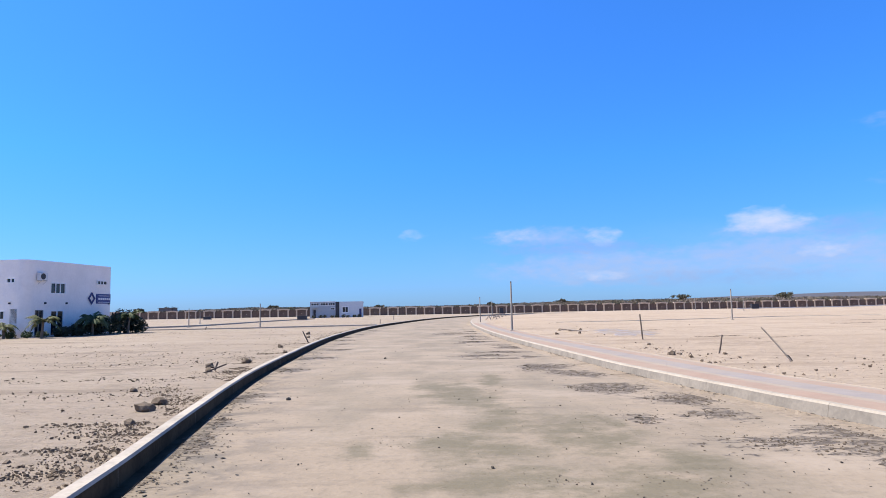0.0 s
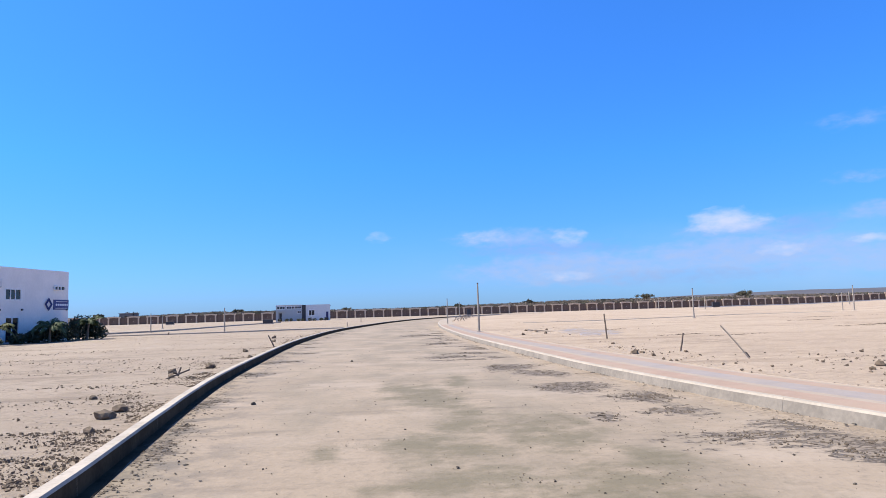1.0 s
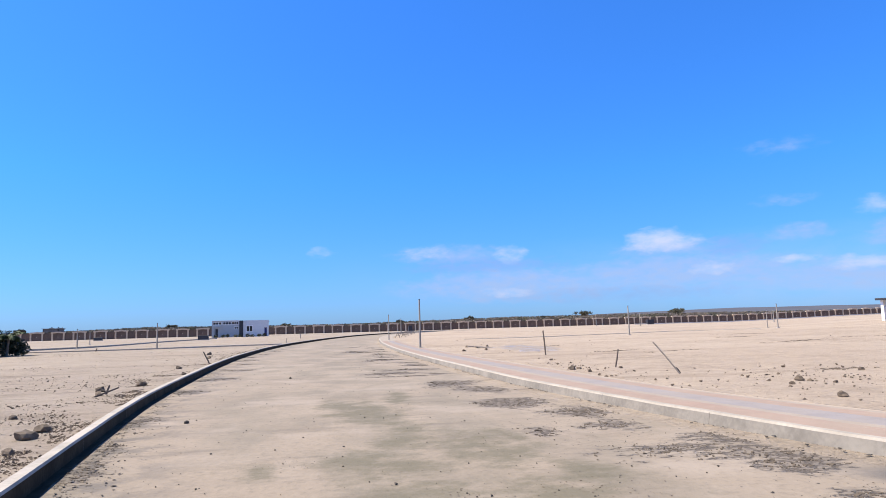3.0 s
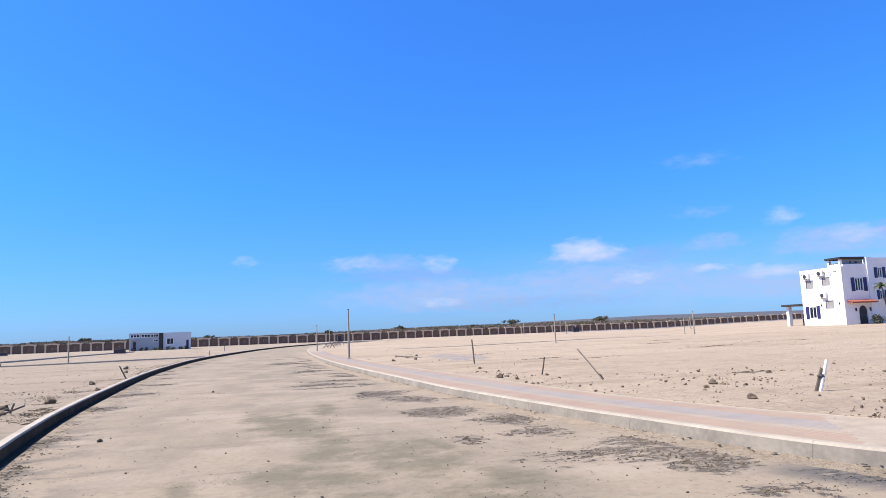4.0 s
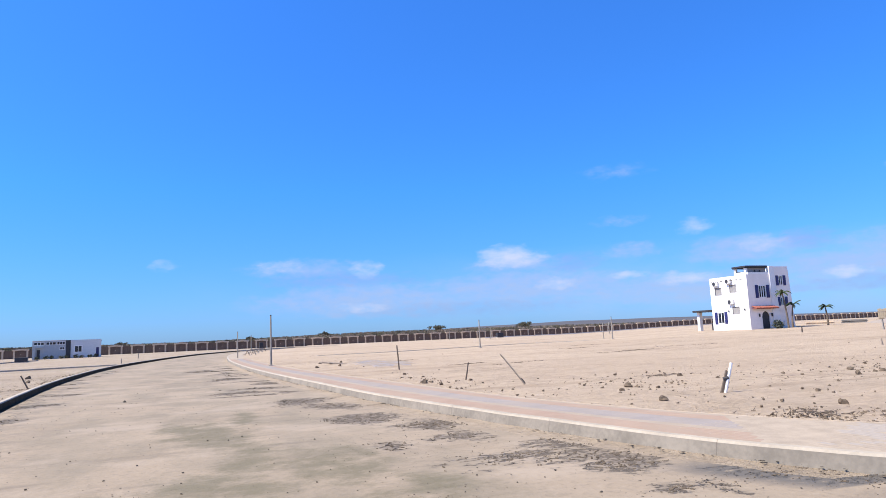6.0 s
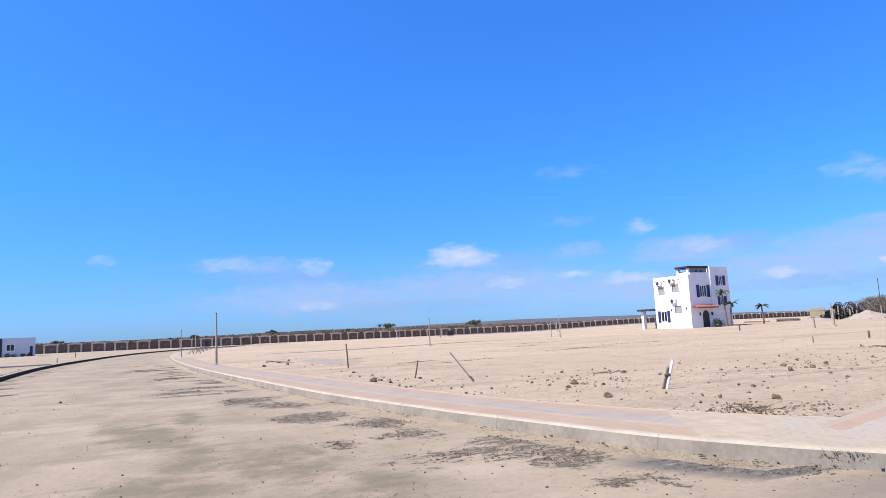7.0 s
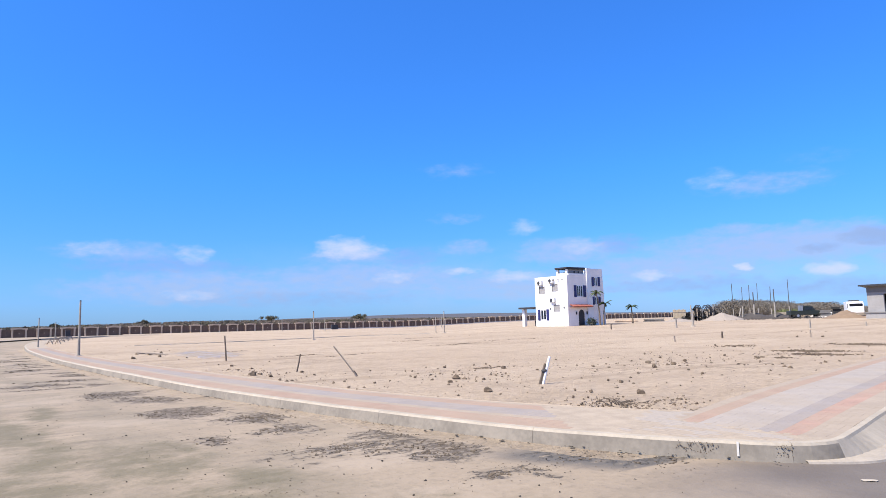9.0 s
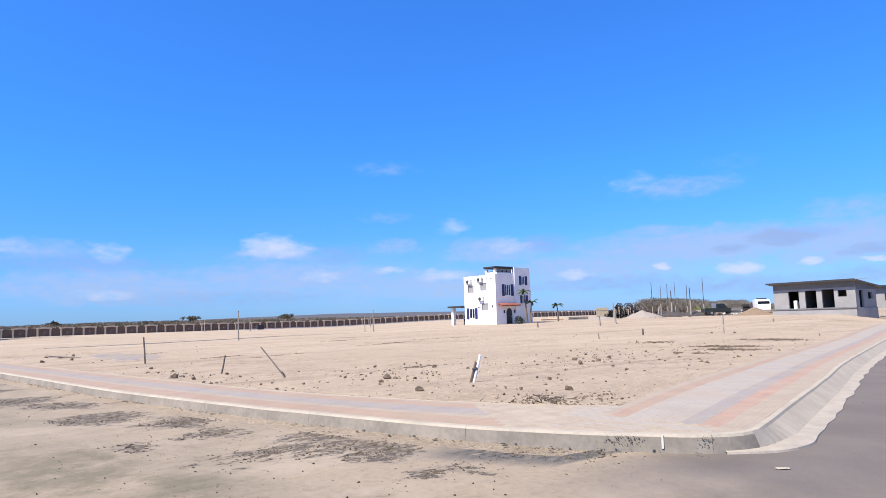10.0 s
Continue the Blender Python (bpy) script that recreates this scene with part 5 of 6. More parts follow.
for rx_, ry_, rs_ in ((-5.07, 11.3, 0.185), (-5.14, 12.05, 0.165), (-6.55, 14.1, 0.09), (-6.4, 21.5, 0.17), (-6.95, 19.7, 0.17), (-6.45, 18.2, 0.13), (-4.65, 9.9, 0.12), (-6.3, 26.2, 0.1),
                      (-5.5, 7.9, 0.07), (-7.4, 30, 0.14), (-6.1, 9.8, 0.06), (-8.2, 40, 0.18), (-9.4, 46, 0.2)):
    rock(rx_, ry_, rs_ * 0.74, M_CLOD, label="brown earth clod beside the kerb", lift=0.28)
for rx_, ry_, rs_ in ((7.16, 21.3, 0.2), (7.5, 21.5, 0.12), (7.45, 20.4, 0.11), (7.0, 17.9, 0.12), (7.15, 18.8, 0.1), (7.25, 18.1, 0.09), (9.42, 11.88, 0.15), (10.92, 15.16, 0.17), (14.19, 17.04, 0.16),
                      (18.87, 13.86, 0.14), (17.55, 13.61, 0.15), (11.47, 9.25, 0.13), (13.0, 11.1, 0.11), (19.0, 15.0, 0.15), (17.3, 12.2, 0.09), (10.1, 14.3, 0.12), (9.7, 13.8, 0.08), (15.4, 12.5, 0.08),
                      (13.2, 12.6, 0.07), (20.5, 14.6, 0.13), (16.2, 10.4, 0.07), (46.6, 22.4, 0.14), (45.6, 23.6, 0.14), (6.52, 38.8, 0.16), (8.0, 39.5, 0.2), (7.8, 45.1, 0.2), (9.0, 44, 0.2)):
    rock(rx_, ry_, rs_ * 0.56)
rock(-2.9, 12.3, 0.05, M_GRIT, label="dark clod on the sandy road", group="clods on the road", zf=lambda x, y: 0.0, flat=False)
for rx_, ry_, rs_ in ((-0.75, 10.1, 0.016), (-1.05, 9.2, 0.014), (-0.15, 9.2, 0.016), (-2.0, 22.0, 0.05), (0.4, 6.9, 0.022)):
    rock(rx_, ry_, rs_, M_GRIT, label="dark clod on the sandy road", group="clods on the road", zf=lambda x, y: 0.0, flat=False)


def scatter(name, spots, mat, label, category, flake=False):
    """Many small angular stones joined in one mesh; spots are x, y, z, size."""
    cube_v = np.array([(x, y, z) for x in (-1, 1) for y in (-1, 1) for z in (-1, 1)], float) * 0.62
    cube_f = [(0, 1, 3, 2), (4, 6, 7, 5), (0, 4, 5, 1), (2, 3, 7, 6), (0, 2, 6, 4), (1, 5, 7, 3)]
    verts, faces = [], []
    g = np.random.default_rng(len(spots))
    for x, y, z, s in spots:
        q, _ = np.linalg.qr(g.normal(0, 1, (3, 3)))
        v = (cube_v * g.uniform(0.6, 1.2, 3) + g.uniform(-0.28, 0.28, (8, 3))) @ q * s
        n = len(verts)
        if flake:
            h = g.uniform(0, math.tau)
            v = (v * (1.7, 1.0, 0.35)) @ np.array(((math.cos(h), math.sin(h), 0), (-math.sin(h), math.cos(h), 0), (0, 0, 1)))
        verts += [(x + p[0], y + p[1], z + p[2] * 0.8 + 0.2 * s) for p in v]
        faces += [tuple(n + i for i in f) for f in cube_f]
    me = bpy.data.meshes.new(name)
    me.from_pydata(verts, [], faces)
    me.materials.append(mat)
    return tagged(new(name, me), label, category, kind="stuff")


g = np.random.default_rng(5)
left_top, right_top = bumpy(lot_left_z, 0.05), bumpy(lot_right_z, 0.05)
spots = []
back_line = offsets(left_line, -0.2)
for p, q in zip(left_line, back_line):
    if -2 < p.y < 60:
        o = (q - p).normalized()
        for _ in range(int(210 if p.y < 8 else 330 if p.y < 25 else 60)):
            d = abs(g.normal(0, 0.75)) + 0.22
            if noise.noise((p.y * 0.5, d * 0.9, 1)) > 0.02:
                w = p + o * d + Vector((0, g.uniform(-0.3, 0.3), 0))
                spots.append((w.x, w.y, left_top(w.x, w.y), float(min(0.028, g.gamma(1.2, 0.0055) + 0.0035))))
scatter("kerb_rubble", spots, M_ROCK, "brown crumbled earth and gravel heaped along the kerb", "rubble")
spots = []
for _ in range(19000):
    y = 2 + 55 * g.uniform() ** 1.6
    edge = at_y(left_line, y).x
    x = edge - 0.4 - 28 * g.uniform() ** 1.4
    if noise.noise((x * 0.16, y * 0.3, 4)) + 0.35 * noise.noise((x * 0.8, y * 0.8, 9)) > 0.03:
        spots.append((x, y, left_top(x, y), float(min(0.04, g.gamma(1.1, 0.0065) + 0.004))))
for cx, cy, ln, wd, n in ((-4.0, 6.6, 0.5, 0.12, 260), (-4.5, 7.7, 0.55, 0.1, 240), (-4.0, 8.5, 0.3, 0.2, 200), (-4.9, 9.3, 0.5, 0.12, 120), (-7.5, 15.5, 1.8, 0.3, 300), (-9.5, 20, 2.5, 0.4, 300), (-9, 13, 1.5, 0.25, 200), (-12, 25, 4, 0.5, 300), (-16, 32, 6, 0.6, 300)):
    for _ in range(n):
        x, y = g.normal(cx, ln), g.normal(cy, wd)
        if x < at_y(left_line, y).x - 0.2:
            spots.append((x, y, left_top(x, y), float(min(0.03, g.gamma(1.3, 0.006) + 0.004))))
scatter("pebbles", spots, M_ROCK, "loose brown pebbles strewn over the sandy lot", "pebbles")
spots = []
for cx, cy, sx, sy, n in ((18.0, 13.5, 3.2, 2.2, 330), (10.6, 15.0, 1.4, 1.2, 150), (7.3, 19.5, 0.5, 2.6, 150), (14.0, 11.5, 4, 3, 260), (9.5, 12.5, 2.5, 2.5, 120), (26, 13, 5, 2.5, 140), (8, 41, 2.5, 6, 120), (30, 25, 14, 10, 200), (46, 23, 1.2, 1.0, 25)):
    for _ in range(int(n * 1.25)):
        x, y = g.normal(cx, sx), g.normal(cy, sy)
        if x > np.interp(y, [p[1] for p in PAV_FAR[14::-1]], [p[0] for p in PAV_FAR[14::-1]]) + 0.12 and y > 6.3 + 0.222 * (x - 8.7):
            spots.append((x, y, right_top(x, y), float(min(0.07, g.gamma(1.1, 0.010) + 0.005))))
scatter("pebbles", spots, M_ROCK, "loose brown clods and pebbles on the sandy lot", "pebbles")
spots = []
for _ in range(6000):
    k = g.integers(0, len(right_line))
    p = right_line[k]
    if p.y < 40 and p.x < 7.3:
        q = p + (offsets(right_line[max(0, k - 1):k + 2], 1.0)[1 if k else 0] - p) * (0.03 + abs(g.normal(0, 0.07)))
        if noise.noise((q.x * 1.2, q.y * 1.2, 8)) > -0.15:
            spots.append((q.x + g.normal(0, 0.02), q.y + g.normal(0, 0.05), 0.03, float(min(0.026, g.gamma(1.3, 0.006) + 0.003))))
for _ in range(2600):
    y = 3.5 + 26 * g.uniform() ** 1.4
    x = at_y(L_ext, y).x + 0.05 + abs(g.normal(0, 0.35))
    if noise.noise((x * 0.9, y * 0.6, 2)) > -0.05:
        spots.append((x, y, 0.004, float(min(0.02, g.gamma(1.2, 0.0045) + 0.003))))
for cx, cy, rx, ry in BARE[:18]:
    for _ in range(60):
        spots.append((float(g.normal(cx, rx * 1.5)), float(g.normal(cy, ry * 1.5)), 0.002, float(min(0.012, g.gamma(1.2, 0.003) + 0.002))))
scatter("asphalt_crumbs", spots, M_GRIT, "dark crumbs of broken asphalt on the sandy road", "rubble", True)
spots = []
for _ in range(520):
    y = 3.5 + 26 * g.uniform() ** 1.5
    a, b = at_y(L_ext, y), at_y(R_ext, y)
    x = a.x + (b.x - a.x) * g.uniform(0.03, 0.8)
    spots.append((x, y, 0.003, float(min(0.017, g.gamma(1.3, 0.0035) + 0.004))))
scatter("road_pebbles", spots, M_GRIT, "small dark pebbles lying on the sandy road", "pebbles")


def crust():
    """Broken plates of asphalt crust showing through the sand."""
    gg = np.random.default_rng(21)
    verts, faces = [], []
    for k, (cx, cy, rx, ry) in enumerate(BARE):
        near = 1.0 if cy < 14 else 0.4
        for _ in range(int(rx * ry * 5200 * near)):
            x, y = gg.normal(cx, rx * 1.25), gg.normal(cy, ry * 1.1)
            vein = min(abs(noise.noise((x * 2.6, y * 3.4, 3))), abs(noise.noise((x * 4.5, y * 6, 7))))
            if vein > 0.045 or spread(BARE, x, y) < gg.uniform(0.03, 0.5):
                continue
            r = min(0.016, gg.gamma(1.6, 0.0032) + 0.0028) / near ** 0.6
            turn_, long = 0.75 + gg.normal(0, 0.6), gg.uniform(1.0, 2.2)
            n, sides = len(verts), 6
            for h in (-0.006, gg.uniform(0.006, 0.016)):
                for i in range(sides):
                    t = i * math.tau / sides
                    q = r * (1 + 0.35 * noise.noise((x * 40 + i * 3, y * 40, 1)))
                    u, v = q * long * math.cos(t), q * math.sin(t)
                    verts.append((x + u * math.cos(turn_) + v * math.sin(turn_), y - u * math.sin(turn_) + v * math.cos(turn_), h * (0.7 + 0.3 * math.cos(t + x))))
            faces.append(tuple(range(n + sides, n + 2 * sides)))
            faces += [(n + i, n + (i + 1) % sides, n + sides + (i + 1) % sides, n + sides + i) for i in range(sides)]
    me = bpy.data.meshes.new("asphalt_crust")
    me.from_pydata(verts, [], faces)
    me.materials.append(M_CRUST)
    tagged(new("asphalt_crust", me), "broken dark plates of asphalt crust in sand", "asphalt", kind="stuff")


crust()


# ---- brushwood and planks ----
def brush(cx, cy, lx, ly, n, label, ang=0.0, thick=0.007):
    bm = bmesh.new()
    c, s = math.cos(radians(ang)), math.sin(radians(ang))
    for _ in range(n):
        a, b = g.normal(0, lx), g.normal(0, ly)
        x, y = cx + a * c - b * s, cy + a * s + b * c
        z = right_top(x, y)
        t = radians(ang) + g.normal(0, 1.7)
        ln = g.uniform(0.05, 0.24)
        rod((x, y, z + g.uniform(0.0, 0.02)), (x + ln * math.cos(t), y + ln * math.sin(t), z + g.uniform(0.01, 0.09)), thick, thick * 0.5, 4, bm, False)
    return single("brushwood", bm, M_WOOD, label, "brushwood", kind="stuff")


bx, by, _ = on_lot(9.9, 8.35)
brush(bx, by, 0.42, 0.2, 55, "tangle of dry twigs and earth on the sand", -50)
for cx, cy, lx, ly, n, an in ((26, 13, 0.8, 0.2, 14, -66), (35.3, 15.1, 0.8, 0.2, 12, -66)):
    bx, by, _ = on_lot(cx, cy)
    brush(bx, by, lx, ly * 0.7, n * 2, "line of dark dry weeds and earth on the sand", an, 0.011)
bx, by, _ = on_lot(9.9, 8.2)
spots = []
for _ in range(420):
    x, y = g.normal(bx, 0.7), g.normal(by, 0.5)
    spots.append((x, y, right_top(x, y), float(min(0.035, g.gamma(1.5, 0.008) + 0.005))))
scatter("soil_crumbs", spots, M_ROCK, "dark crumbled soil round a tangle of twigs", "rubble")
for px_, py_, an_, ln_ in ((8.2, 44.0, 20, 1.1), (8.6, 42.6, -25, 1.2), (8.2, 43.4, 60, 0.8)):
    x_, y_, z_ = on_lot(px_, py_)
    single("plank", box(-ln_ / 2, ln_ / 2, -0.08, 0.08, 0, 0.06, 0.006), M_WOODP, "weathered plank lying on the sand", "plank", "planks on the lot", at=pose(x_, y_, z_ + 0.02, 4, 6, an_))


def trestle(x, y):
    x, y, z = on_lot(x, y)
    t = thing("trestle", pose(x, y, z, 0, 0, 62), "low wooden trestle standing on the sand", "trestle", "trestles by the road")
    part("rail", box(-1.1, 1.1, -0.06, 0.06, 0.46, 0.56), M_WOODP, t)
    for x0 in (-0.9, 0.9):
        for s in (-1, 1):
            part("leg", rod((x0, 0.3 * s, 0), (x0, 0.03 * s, 0.5), 0.045, n=6), M_WOODP, t)


for px_, py_ in ((6.6, 91), (8.0, 103), (9.3, 112), (10.6, 120)):
    trestle(px_, py_)


def utility_box(x, y, w, h, label):
    x, y, z = on_lot(x, y)
    t = thing("utility_box", pose(x, y, z), label, "box", "boxes by the perimeter wall")
    part("body", box(-w / 2, w / 2, -0.4, 0.4, 0.12, h, 0.03), M_DARK, t)
    part("plinth", box(-w / 2 - 0.05, w / 2 + 0.05, -0.45, 0.45, -0.1, 0.12), M_KERB, t)
    part("door", box(-w / 2 + 0.08, w / 2 - 0.08, -0.42, -0.4, 0.2, h - 0.1), M_DARK, t)


utility_box(15.8, 180, 0.9, 1.4, "dark upright box before the perimeter wall")
utility_box(-25.7, 120.6, 1.6, 0.75, "low dark box on the sand near the cabin")
utility_box(86.8, 184.4, 1.8, 1.3, "low dark box before the perimeter wall")
utility_box(-57.0, 160.0, 1.6, 0.7, "low dark box on the far sand")

# grey shed beyond the wall
sh = thing("shed", pose(-92, 214, 0), "grey block shed beyond the perimeter wall", "shed")
part("wall", wall_bm(4.4, 3.4, 0.2, [(1.6, 2.6, 1.6, 2.6)]), M_CEMENT_D, sh)
part("wall", wall_bm(4, 3.4, 0.2), M_CEMENT_D, sh).matrix_basis = mat_wall((4.4, 0.0, 0), 90)
part("wall", wall_bm(4, 3.4, 0.2), M_CEMENT_D, sh).matrix_basis = mat_wall((0, 4.0, 0), -90)
part("roof", box(-0.3, 4.7, -0.3, 4.2, 3.4, 3.55), M_CEMENT, sh)


# ---- plants ----
def frond_bm(bm, base, az_, length, droop, lift, width, r):
    """One arched palm frond with leaflets down both sides."""
    d = Vector((math.sin(az_), math.cos(az_), 0))
    side_ = Vector((d.y, -d.x, 0))
    prev = None
    n = 12
    for k in range(n + 1):
        f = k / n
        p = base + d * (length * f * (1 - 0.22 * f)) + Vector((0, 0, length * (lift * f - droop * f * f)))
        if prev is not None:
            rod(prev, p, 0.018 * (1.1 - f) + 0.006, 0.018 * (1.05 - f) + 0.005, 4, bm, False)
            tan = (p - prev).normalized()
            for s in (-1, 1):
                for hlf in (0.0, 0.5):
                    q = prev.lerp(p, hlf)
                    ln = width * math.sin(math.pi * min(1, 0.12 + 0.86 * f)) * r.uniform(0.8, 1.15)
                    tip = q + side_ * s * ln * 0.8 + tan * ln * 0.55 - Vector((0, 0, ln * r.uniform(0.25, 0.6)))
                    w = tan * 0.055
                    bm.faces.new([bm.verts.new(v) for v in (q - w, q + w, tip)])
        prev = p


def palm(x, y, z, h, fronds, length, lean=(0, 0), mat=None, label="small palm tree with arched green fronds", r0=0.09):
    r = random.Random(int(x * 10 + y * 7))
    t = thing("palm", pose(x, y, z), label, "palm tree", "palms")
    bm = bmesh.new()
    pts = [Vector((lean[0] * f * f, lean[1] * f * f, h * f - 0.05)) for f in [k / 8 for k in range(9)]]
    for k, (a, b) in enumerate(zip(pts, pts[1:])):
        rod(a, b, r0 * (1.25 - 0.07 * k), r0 * (1.1 - 0.07 * k), 8, bm)
    part("trunk", bm, M_TRUNK, t)
    bm = bmesh.new()
    for k in range(fronds):
        frond_bm(bm, pts[-1], k * 2.399 + r.uniform(-0.3, 0.3), length * r.uniform(0.8, 1.15), r.uniform(0.5, 1.0), r.uniform(0.3, 0.95), length * 0.24, r)
    part("crown", bm, mat or M_PALM, t)


def shrub(x, y, z, rx, rz, leaves, mat=None, label="dense dark green shrub at the foot of a wall", leaf=0.14):
    r = random.Random(int(x * 13 + y * 17))
    t = thing("shrub", pose(x, y, z), label, "shrub", "shrubs by the office")
    bm = bmesh.new()
    for k in range(7):
        a = k * 0.9
        rod((0, 0, -0.03), (rx * 0.55 * math.cos(a), rx * 0.55 * math.sin(a), rz * r.uniform(0.5, 0.8)), 0.03, 0.01, 5, bm)
    part("stems", bm, M_TRUNK, t)
    bm = bmesh.new()
    for _ in range(leaves):
        d = Vector((r.gauss(0, 1), r.gauss(0, 1), r.gauss(0, 1))).normalized()
        f = r.uniform(0.45, 1.0) * (1 + 0.35 * noise.noise(d * 2.0 + Vector((x, y, 0))))
        p = Vector((d.x * rx * f, d.y * rx * f, rz * 0.5 + d.z * rz * 0.5 * f))
        u = Vector((r.gauss(0, 1), r.gauss(0, 1), r.gauss(0, 1))).normalized() * leaf * r.uniform(0.6, 1.3)
        v = u.cross(Vector((r.gauss(0, 1), r.gauss(0, 1), r.gauss(0, 1)))).normalized() * leaf * 0.4
        bm.faces.new([bm.verts.new(q) for q in (p - u, p + v, p + u, p - v)])
    part("foliage", bm, mat or M_SHRUB, t)


palm(-27.35, 45.2, 0.09, 1.2, 20, 1.45, (0.1, 0), M_PALMY, "young yellow-green palm before the office corner")
palm(-30.2, 45.6, 0.09, 0.85, 16, 1.3, (-0.1, 0), M_PALMY, "young yellow-green palm by the office door")
palm(-26.4, 49.9, 0.09, 1.2, 22, 1.8, (0, 0), M_PALM, "broad green palm among dark shrubs")
palm(-25.4, 53.4, 0.09, 1.45, 13, 1.45, (0.15, 0), M_PALM, "small green palm at the end of the office planting")
for sx_, sy_, sr_, sh_ in ((-28.0, 48.7, 0.6, 0.7), (-27.4, 49.7, 0.8, 0.9), (-26.9, 51.2, 1.0, 1.25), (-26.6, 53.0, 1.1, 1.5), (-26.3, 54.6, 1.0, 2.0), (-25.5, 55.0, 0.9, 1.3)):
    shrub(sx_, sy_, 0.08, sr_, sh_, 900)
for sx_, sy_ in ((-29.0, 46.2), (-28.2, 46.6), (-30.3, 46.4), (-31.5, 46.6)):
    shrub(sx_, sy_, 0.08, 0.4, 0.5, 160, M_PALM, "low green plant along the office wall", 0.12)
hx, hy = 66.7, 60.3
palm(hx, hy, lot_right_z(hx, hy) - 0.05, 4.3, 9, 1.3, (-0.5, 0), M_PALM, "tall slim palm before the white house", 0.1)
palm(hx + 1.0, hy + 0.3, lot_right_z(hx, hy) - 0.05, 2.9, 9, 1.3, (0.35, 0), M_PALM, "slim leaning palm before the white house", 0.1)
palm(74.9, 61.7, lot_right_z(74.9, 61.7) - 0.05, 2.4, 10, 1.3, (-0.2, 0), M_PALM, "small lone palm on the sand", 0.11)
shrub(65.2, 60.4, lot_right_z(64.2, 59.6) - 0.05, 0.7, 1.1, 300, M_SHRUB, "dark shrub beside the porch of the white house")


def scrub(name, spots, mat, label, leaf=0.30, per=150):
    """Far dry trees as clumps of small leaf pieces over thin stems; spots are x, y, z, width, height."""
    verts, faces = [], []
    gg = np.random.default_rng(11)
    for x, y, z, w, h in spots:
        n0 = max(14, int(per * min(2.0, w * h / 12)))
        lobes = gg.normal(0, 0.33, (4, 2))
        for k in range(n0):
            l = lobes[k % 4]
            p = np.array((x + w * (l[0] + gg.normal(0, 0.17)), y + w * (l[1] + gg.normal(0, 0.17)), z + h * (0.24 + 0.76 * gg.beta(1.6, 1.3))))
            a, b = gg.normal(0, 1, 3), gg.normal(0, 1, 3)
            s = leaf * gg.uniform(0.5, 1.2)
            a, b = a / np.linalg.norm(a) * s, b / np.linalg.norm(b) * s * 0.6
            n = len(verts)
            verts += [tuple(p - a), tuple(p + b), tuple(p + a), tuple(p - b)]
            faces.append((n, n + 1, n + 2, n + 3))
        for k in range(3):
            dx, dy = lobes[k] * w
            n = len(verts)
            verts += [(x - 0.08, y, z - 0.2), (x + 0.08, y, z - 0.2), (x + dx * 0.6 + 0.04, y + dy * 0.6, z + h * 0.4), (x + dx * 0.6 - 0.04, y + dy * 0.6, z + h * 0.4)]
            faces.append((n, n + 1, n + 2, n + 3))
    me = bpy.data.meshes.new(name)
    me.from_pydata(verts, [], faces)
    me.materials.append(mat)
    return tagged(new(name, me), label, "scrub", kind="stuff")


def skyline(a):
    """How high the far scrub reaches, in degrees above eye level, by azimuth."""
    return float(np.interp(a, (-60, -30, -24, -20, -16, -12, -6, 0, 5, 10, 15, 20, 26, 32, 40, 50, 56, 70, 90), (0.3, 0.2, 0.2, 0.28, 0.42, 0.36, 0.3, 0.28, 0.36, 0.46, 0.5, 0.5, 0.46, 0.4, 0.32, 0.25, 0.3, 0.4, 0.4)))


brown, green = [], []
for k in range(2600):
    a = g.uniform(-52, 60)
    d = g.uniform(205, 380)
    x, y = d * math.sin(radians(a)), d * math.cos(radians(a))
    if (Vector((x, y)) - Vector((-6.6, 189.9))).dot(Vector((-0.0349, 0.9994))) < 8:
        continue
    h = 1.6 + d * math.tan(radians(skyline(a))) * g.uniform(0.62, 1.04)
    (green if g.uniform() < 0.25 else brown).append((x, y, 0.0, g.uniform(3.0, 6.0), max(1.8, h)))
scrub("dry_scrub", brown, M_SCRUB, "low leafless brown scrub beyond the perimeter wall")
scrub("green_scrub", green, M_SCRUBG, "dusty olive bushes beyond the perimeter wall")


def tree(a, d, h, w):
    """A single tree that stands above the scrub."""
    x, y = d * math.sin(radians(a)), d * math.cos(radians(a))
    r = random.Random(int(a * 10))
    t = thing("tree", pose(x, y, 0), "dark spreading tree above the far scrub", "tree", "trees on the skyline")
    bm = bmesh.new()
    rod((0, 0, -0.1), (0.1, 0, h * 0.55), 0.22, 0.13, 7, bm)
    for k in range(6):
        an = k * 1.05
        rod((0.05, 0, h * r.uniform(0.35, 0.52)), (w * 0.38 * math.cos(an), w * 0.38 * math.sin(an), h * r.uniform(0.68, 0.86)), 0.11, 0.03, 5, bm)
    part("trunk", bm, M_TRUNK, t)
    bm = bmesh.new()
    for k in range(14):
        c = Vector((r.gauss(0, w * 0.22), r.gauss(0, w * 0.22), h * r.uniform(0.66, 0.95)))
        for _ in range(120):
            p = c + Vector((r.gauss(0, w * 0.08), r.gauss(0, w * 0.08), r.gauss(0, h * 0.05)))
            u = Vector((r.gauss(0, 1), r.gauss(0, 1), r.gauss(0, 1))).normalized() * 0.2
            v = u.cross(Vector((r.gauss(0, 1), r.gauss(0, 1), r.gauss(0, 1)))).normalized() * 0.12
            bm.faces.new([bm.verts.new(q) for q in (p - u, p + v, p + u, p - v)])
    part("crown", bm, M_SCRUBG, t)


